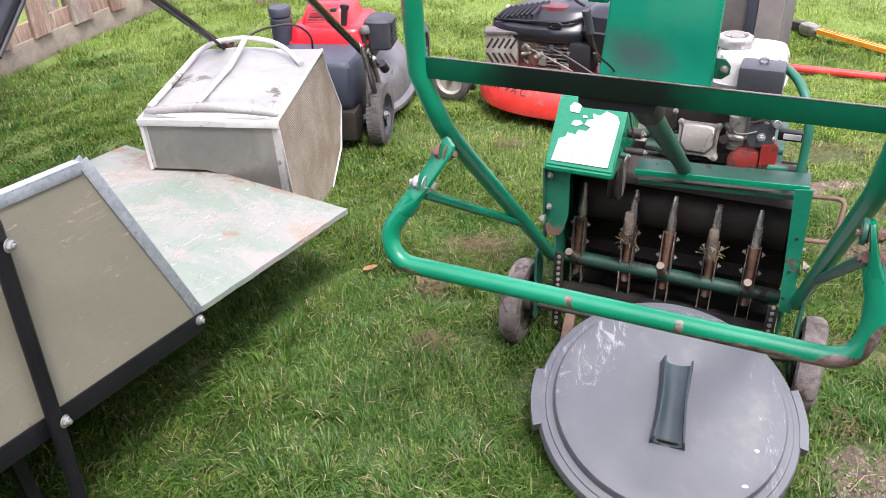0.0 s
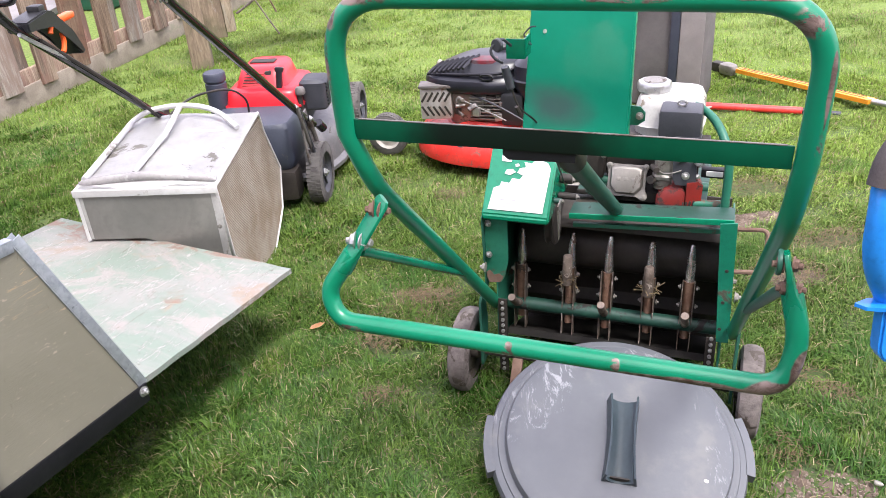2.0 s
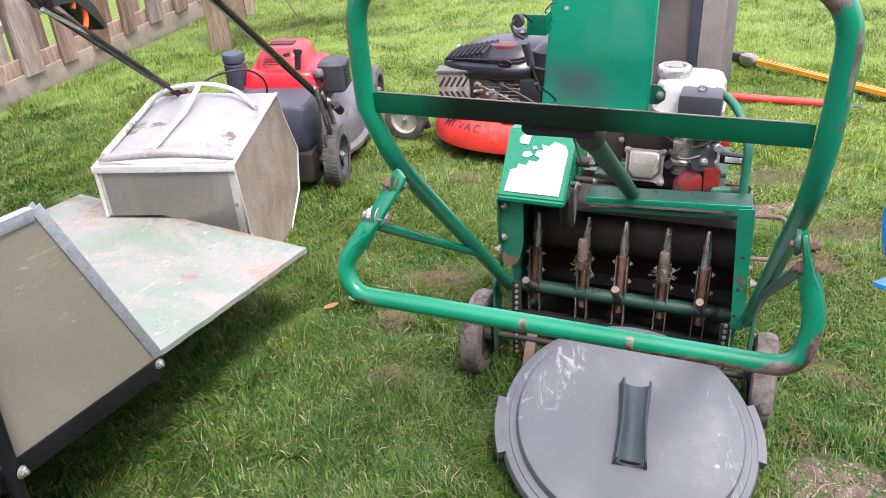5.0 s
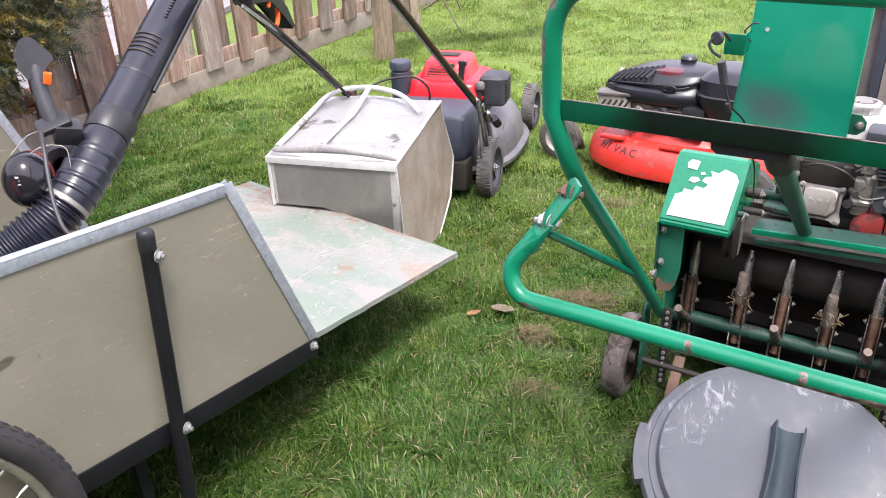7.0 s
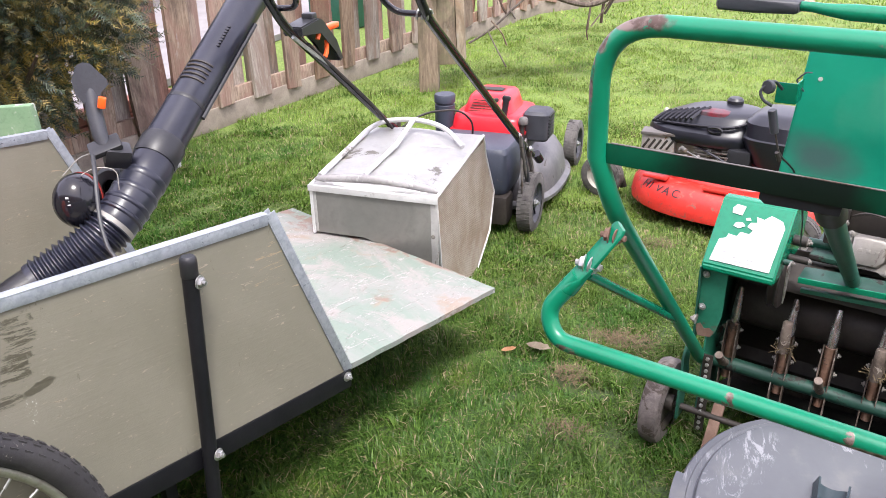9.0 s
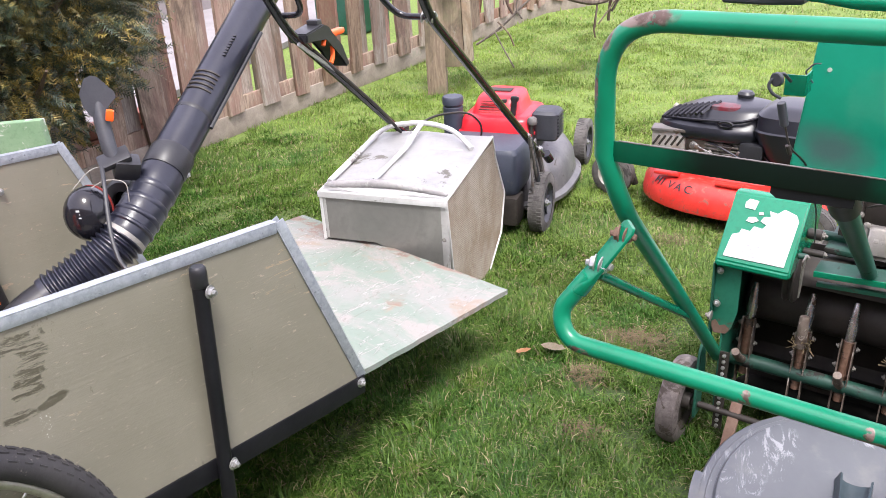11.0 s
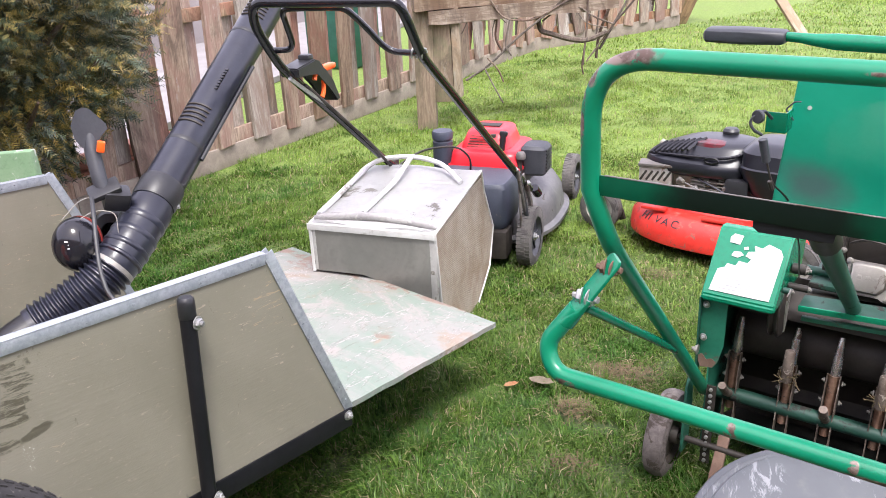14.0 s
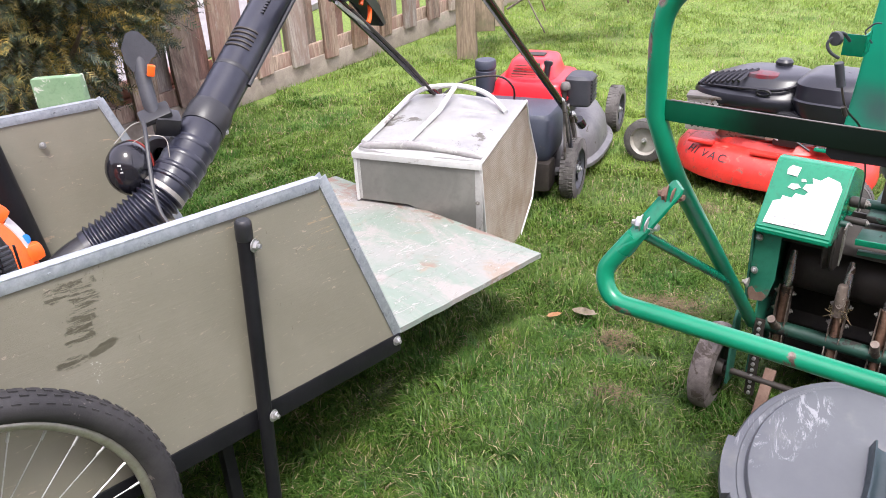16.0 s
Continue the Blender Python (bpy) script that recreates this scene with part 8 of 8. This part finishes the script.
for pts, r in (([(-0.78, 5.0, 0.31), (-0.63, 5.02, 0.4), (-0.47, 5.1, 0.55), (-0.2, 5.2, 0.75), (0.1, 5.3, 0.84)], 0.007), ([(-0.66, 5.0, 0.39), (-0.6, 5.0, 0.27), (-0.54, 4.98, 0.17)], 0.005), ([(-0.64, 5.0, 0.45), (-0.57, 5.0, 0.38), (-0.54, 5.0, 0.3)], 0.005), ([(-0.5, 5.02, 0.68), (-0.53, 5.02, 0.52), (-0.49, 5.02, 0.46)], 0.005), ([(-0.2, 5.05, 0.75), (-0.36, 5.05, 0.66), (-0.55, 5.05, 0.68), (-0.62, 5.05, 0.8)], 0.006), ([(0.3, 5.6, 0.85), (0.18, 5.6, 0.62), (0.06, 5.6, 0.4)], 0.009), ([(-0.398, 5.25, 0.878), (-0.348, 5.25, 0.689), (-0.321, 5.25, 0.572), (-0.256, 5.25, 0.558), (-0.147, 5.25, 0.522), (-0.033, 5.25, 0.507), (0.099, 5.25, 0.562)], 0.017), ([(-0.027, 5.25, 0.871), (-0.024, 5.25, 0.633), (-0.043, 5.25, 0.421), (-0.048, 5.25, 0.356)], 0.007), ([(-0.044, 5.25, 0.439), (-0.055, 5.25, 0.349), (-0.042, 5.25, 0.295)], 0.005), ([(-0.609, 5.1, 0.828), (-0.585, 5.1, 0.658), (-0.603, 5.1, 0.554), (-0.549, 5.1, 0.466)], 0.007), ([(-0.311, 5.25, 0.636), (-0.224, 5.25, 0.704), (-0.084, 5.25, 0.73), (0.006, 5.25, 0.66), (0.138, 5.25, 0.61)], 0.006), ([(0.138, 5.25, 0.61), (0.212, 5.25, 0.699), (0.307, 5.25, 0.815)], 0.007), ([(0.138, 5.25, 0.61), (0.017, 5.25, 0.439), (-0.027, 5.25, 0.378)], 0.005), ([(-0.506, 5.2, 0.662), (-0.398, 5.2, 0.643), (-0.223, 5.2, 0.731), (-0.122, 5.2, 0.844)], 0.005), ([(-0.157, 5.25, 0.823), (-0.1, 5.25, 0.703), (-0.037, 5.25, 0.616), (0.097, 5.25, 0.59)], 0.004), ([(0.16, 5.6, 0.95), (0.13, 5.6, 0.7), (0.05, 5.6, 0.5), (0.04, 5.6, 0.34)], 0.01), ([(-0.4, 6.2, 1.1), (-0.35, 6.2, 0.78), (-0.2, 6.25, 0.66), (0.15, 6.3, 0.62)], 0.022), ([(0.1, 6.0, 1.1), (0.06, 6.0, 0.7), (0.04, 6.0, 0.42)], 0.007)):
    bm = bmesh.new()
    sweep(bm, eased(pts, 0.1), r, 8)
    part("branch", bm, TWIG, bush)
rebase(bush, (-0.3, 5.6, 0.0))
bm = bmesh.new()
box(bm, (0, 0, 1.0), (0.1, 0.04, 2.2), None, 0.006)
solo("loose_plank", bm, PALE_WOOD, "pale plank leaning with its foot on the lawn", "plank", m=pose(2.14, 8.62, -0.02, -46, -14, 20))
bm = bmesh.new()
box(bm, (0, 0, 0.5), (0.13, 0.13, 1.1), None, 0.012)
solo("end_post", bm, POST_WOOD, "leaning brown end post of the old fence", "post", m=pose(1.02, 9.85, 0, 4, 22, 20))
for x, y in ((3.52, 5.27), (3.97, 5.08)):
    bm = bmesh.new()
    rod(bm, (0, 0, -0.05), (0.05, 0.02, 1.1), 0.03, 14)
    solo("pale_pole", bm, PALE_WOOD, "slim pale pole standing in the lawn", "pole", m=pose(x, y, 0), group="poles in the lawn")
bm = bmesh.new()
box(bm, (0, 0, 0.5), (0.5, 0.5, 1.0), None, 0.03)
solo("storage_bin", bm, GREEN_OLD, "dark green plastic bin beyond the fence", "bin", m=pose(-2.3, 7.4, 0.0, 0, 0, -20))

# ---- blue machine ----
blue = thing("blue_machine", "blue walk-behind garden machine with foam handle grip", "garden machine")
bm = bmesh.new()
sweep(bm, eased([(0.531, 0.67, 0.974), (0.526, 0.66, 0.94), (0.526, 0.657, 0.902), (0.535, 0.658, 0.872), (0.559, 0.667, 0.834), (0.591, 0.684, 0.791), (0.663, 0.73, 0.699), (0.729, 0.762, 0.613), (0.797, 0.793, 0.524), (0.846, 0.814, 0.46)], 0.03), 0.0142, 18)
hbl = part("handle_tube", bm, BLUE, blue, "bright blue painted tube")
bm = bmesh.new()
sweep(bm, eased([(0.527, 0.666, 0.966), (0.531, 0.67, 0.985), (0.543, 0.677, 1.001), (0.563, 0.686, 1.012), (0.59, 0.689, 1.017), (0.626, 0.691, 1.011), (0.672, 0.685, 0.994), (0.802, 0.658, 0.946)], 0.03), 0.0178, 20)
part("foam_grip", bm, FOAM, hbl, "perished dark foam grip")
bm = bmesh.new()
sweep(bm, eased([(0.536, 0.66, 0.958), (0.545, 0.652, 0.957), (0.558, 0.645, 0.958), (0.572, 0.64, 0.955), (0.586, 0.638, 0.955), (0.594, 0.634, 0.951), (0.606, 0.633, 0.953), (0.631, 0.629, 0.943), (0.705, 0.617, 0.924)], 0.01), 0.0036, 10)
lvr = part("bail_lever", bm, STEEL, blue, "bent bare steel lever")
bm = bmesh.new()
sweep(bm, eased([(0.537, 0.656, 0.952), (0.543, 0.652, 0.95), (0.552, 0.646, 0.949), (0.56, 0.644, 0.948)], 0.004), 0.0058, 10)
part("stop_tab", bm, BLUE, hbl)
bm = bmesh.new()
sweep(bm, [(0.57, 0.627, 0.941), (0.571, 0.629, 0.945), (0.574, 0.632, 0.952), (0.579, 0.638, 0.957), (0.586, 0.641, 0.959)], [0.003, 0.0045, 0.005, 0.0045, 0.003], 10)
sweep(bm, [(0.571, 0.642, 0.957), (0.574, 0.634, 0.955), (0.583, 0.634, 0.959), (0.592, 0.636, 0.963)], [0.0035, 0.004, 0.0035, 0.003], 10)
part("cable_hook", bm, CAST, lvr, "cast grey cable hook")
bm = bmesh.new()
rod(bm, (0.57, 0.627, 0.942), (0.561, 0.63, 0.85), 0.0008, 6)
part("inner_cable", bm, STEEL, lvr)
BQ = Matrix.Translation((0.558, 0.637, 0.8)) @ pose(0, 0, 0, -14, 0.9, -10.8) @ Matrix.Diagonal((0.8, 1, 1.06, 1))
bm = bmesh.new()
slab(bm, [(-0.0205, 0.03), (-0.0215, -0.014), (-0.018, -0.023), (-0.008, -0.029), (0.01, -0.0275), (0.018, -0.021), (0.0205, -0.012), (0.0215, 0.03)], 0.026, BQ @ pose(0, 0.026, 0, 90))
bmesh.ops.bevel(bm, geom=bm.edges[:], offset=0.003, segments=2, affect="EDGES")
slab(bm, [(-0.05, 0.016), (-0.04, 0.004), (-0.024, 0.0), (0.026, -0.006), (0.034, 0.002), (0.026, 0.024), (-0.03, 0.026)], 0.004, BQ @ pose(-0.002, -0.002, 0.029, 6, -3, 0))
brk = part("cable_bracket", bm, BLUE, blue, "folded blue bracket")
bm = bmesh.new()
lathe(bm, [(0, 0), (0.0055, 0), (0.0055, 0.012), (0.0045, 0.013), (0.0045, 0.016), (0.0075, 0.017), (0.0075, 0.029), (0.006, 0.031), (0, 0.031)], 16, BQ @ pose(0.016, 0.012, 0.033, -6, 4, 0))
part("adjuster", bm, BLACK_PLASTIC, brk, "black cable adjuster")
hexbolt(brk, BQ @ Vector((0.016, 0.012, 0.0325)), BQ.to_3x3() @ Vector((0, 0, 1)), 0.009)
bm = bmesh.new()
sweep(bm, eased([(0.562, 0.631, 0.77), (0.565, 0.633, 0.744), (0.579, 0.646, 0.71), (0.608, 0.667, 0.674), (0.664, 0.704, 0.633), (0.714, 0.73, 0.612), (0.752, 0.742, 0.605), (0.782, 0.753, 0.572), (0.815, 0.776, 0.52)], 0.02), 0.003, 10)
part("cable_sheath", bm, BLACK_PLASTIC, brk)
bm = bmesh.new()
tc, td = Vector((0.745, 0.77, 0.591)), (Vector((0.875, 0.825, 0.42)) - Vector((0.729, 0.762, 0.613))).normalized()
tq = Matrix.Translation(tc) @ basis(td)
sweep(bm, [tq @ Vector((0.0165 * math.cos(a), 0.0165 * math.sin(a), 0.004 * math.cos(a))) for a in (2 * math.pi * i / 20 for i in range(20))], 0.0018, 6, True)
part("cable_tie", bm, PAPER, blue)
PQ = Matrix(((0.8093, 0.5852, -0.0501, 0.845), (-0.4457, 0.5564, -0.7012, 0.815), (-0.3825, 0.5898, 0.7112, 0.462), (0, 0, 0, 1)))
bm = bmesh.new()
slab(bm, [(0.006, 0.019), (0.011, 0.0215), (0.36, 0.0215), (0.36, -0.045), (0.008, -0.0465), (0.003, -0.042)], 0.004, PQ @ pose(0, 0, -0.002))
slab(bm, [(-0.007, -0.04), (-0.001, -0.045), (0.006, -0.0465), (0.0115, 0.0215), (0.004, 0.019), (0.0, -0.006)], 0.004, PQ @ pose(-0.001, 0, -0.009, 0, 24, 0))
bmesh.ops.bevel(bm, geom=bm.edges[:], offset=0.001, segments=2, affect="EDGES")
plate = part("lower_plate", bm, BLUE_WORN, blue, "scraped blue lower plate with latch")
hexbolt(plate, PQ @ Vector((0.0195, 0.0105, 0.002)), PQ.to_3x3() @ Vector((0, 0, 1)), 0.0035, OILY)
bm = bmesh.new()
slab(bm, [(0.0155, -0.0035), (0.028, -0.0045), (0.0225, -0.045), (0.0075, -0.0465)], 0.0035, PQ @ pose(0, 0, 0.002))
latch = part("latch", bm, STEEL, plate, "bright metal latch")
bm = bmesh.new()
slab(bm, [(0.0175, -0.009), (0.0245, -0.0095), (0.021, -0.039), (0.0125, -0.04)], 0.002, PQ @ pose(0, 0, 0.0045))
part("latch_tongue", bm, CHARCOAL, latch)
bm = bmesh.new()
sweep(bm, eased([PQ @ Vector(v) for v in ((0.0265, -0.008, 0.008), (0.033, -0.018, 0.009), (0.029, -0.03, 0.009), (0.037, -0.046, 0.007), (0.041, -0.05, 0.004), (0.053, -0.073, -0.004), (0.085, -0.095, -0.02))], 0.006), 0.0012, 6)
part("latch_wire", bm, STEEL, latch)
bm = bmesh.new()
sweep(bm, eased([PQ @ Vector(v) for v in ((0.026, -0.016, 0.006), (0.0305, -0.014, 0.0095), (0.0335, -0.026, 0.01), (0.0365, -0.044, 0.0075))], 0.004), 0.0016, 6)
part("latch_loop", bm, CAST, latch)
bm = bmesh.new()
box(bm, (0, 0, 0), (0.024, 0.022, 0.036), Matrix.Translation((0.828, 0.832, 0.452)) @ basis(td), 0.006)
part("stop_block", bm, BLACK_PLASTIC, blue)
bm = bmesh.new()
wq = Matrix.Translation((1.128, 0.885, 0.102)) @ pose(0, 0, 0, 78, 0, -34)
lathe(bm, [(0.03, -0.03), (0.06, -0.033), (0.085, -0.031), (0.097, -0.022), (0.101, -0.008), (0.101, 0.008), (0.097, 0.022), (0.085, 0.031), (0.074, 0.033), (0.07, 0.029), (0.04, 0.024), (0.03, 0.024)], 48, wq)
tyre = part("wheel", bm, TYRE_GREY, blue, "smooth grey rubber wheel")
bm = bmesh.new()
lathe(bm, [(0, -0.02), (0.0705, -0.02), (0.0705, 0.026), (0.06, 0.022), (0.02, 0.022), (0.02, 0.036), (0, 0.036)], 32, wq)
part("wheel_disc", bm, BLUE, tyre)
bm = bmesh.new()
box(bm, (1.22, 0.72, 0.24), (0.2, 0.36, 0.2), None, 0.03)
part("chassis", bm, BLUE, blue)
rebase(blue, (0.98, 0.8, 0.0))


# ---- leaves and thatch ----
LEAF_PALE = surface("bleached_leaf", (0.24, 0.19, 0.13), (0.33, 0.28, 0.21), 0.8, scale=60)


def leaf(at, turn, size, label, material):
    bm = bmesh.new()
    out = [(-1, 0), (-0.6, 0.32), (-0.1, 0.42), (0.3, 0.3), (0.5, 0.36), (0.75, 0.12), (1, 0), (0.7, -0.2), (0.25, -0.4), (-0.2, -0.3), (-0.65, -0.26)]
    up = [bm.verts.new((x * size, y * size, 0.25 * size * (y * y * 2 + 0.3 * x * x))) for x, y in out]
    c = bm.verts.new((0, 0, 0.0))
    for i in range(len(up)):
        bm.faces.new((c, up[i], up[(i + 1) % len(up)]))
    bmesh.ops.solidify(bm, geom=bm.faces[:], thickness=0.0006)
    solo("fallen_leaf", bm, material, label, "leaf", m=pose(*at, 8, -6, turn), group="fallen leaves")


leaf((-0.214, 1.932, 0.034), 20, 0.024, "dry orange-brown leaf lying on the grass", LEAF_DRY)
leaf((-0.128, 1.958, 0.034), -22, 0.042, "curled pale greyish brown leaf lying on the grass", LEAF_PALE)
bm = bmesh.new()
r9 = random.Random(9)
HEAPS = ((0.09, 2.03, 0.13, 0.08, 1500), (-0.04, 1.84, 0.07, 0.05, 420), (1.22, 1.95, 0.15, 0.09, 700), (1.43, 2.13, 0.2, 0.09, 900), (1.41, 2.57, 0.22, 0.09, 800), (-0.05, 1.59, 0.08, 0.05, 300), (1.06, 1.4, 0.07, 0.05, 300), (1.0, 1.5, 0.08, 0.05, 200), (0.86, 1.25, 0.06, 0.04, 200), (3.783, 4.715, 0.5, 0.16, 1500), (0.25, 2.75, 0.1, 0.05, 300))
for cx, cy, sx, sy, nn in HEAPS:
    for i in range(nn):
        x, y = cx + r9.gauss(0, sx * 0.55), cy + r9.gauss(0, sy * 0.55)
        far = 2.2 if cy > 4 else 1.0
        a, ln = r9.uniform(0, 6.28), r9.uniform(0.008, 0.026) * far
        z = 0.012 + 0.035 * far * math.exp(-((x - cx) / sx) ** 2 - ((y - cy) / sy) ** 2) * r9.random()
        d = Vector((math.cos(a) * ln, math.sin(a) * ln, r9.uniform(-0.5, 0.7) * ln))
        w = Vector((-math.sin(a), math.cos(a), 0.4)) * 0.0008 * far
        o = Vector((x, y, z))
        m = o + d * 0.5 + Vector((r9.uniform(-0.15, 0.15), r9.uniform(-0.15, 0.15), r9.uniform(-0.1, 0.2))) * ln
        va, vb, vc, vd, ve, vf = [bm.verts.new(p) for p in (o - w, o + w, m + w, m - w, o + d + w * 0.5, o + d - w * 0.5)]
        bm.faces.new((va, vb, vc, vd)), bm.faces.new((vd, vc, ve, vf))
solo("thatch", bm, THATCH, "raked heaps of dead brown thatch on the lawn", "thatch", kind="stuff")
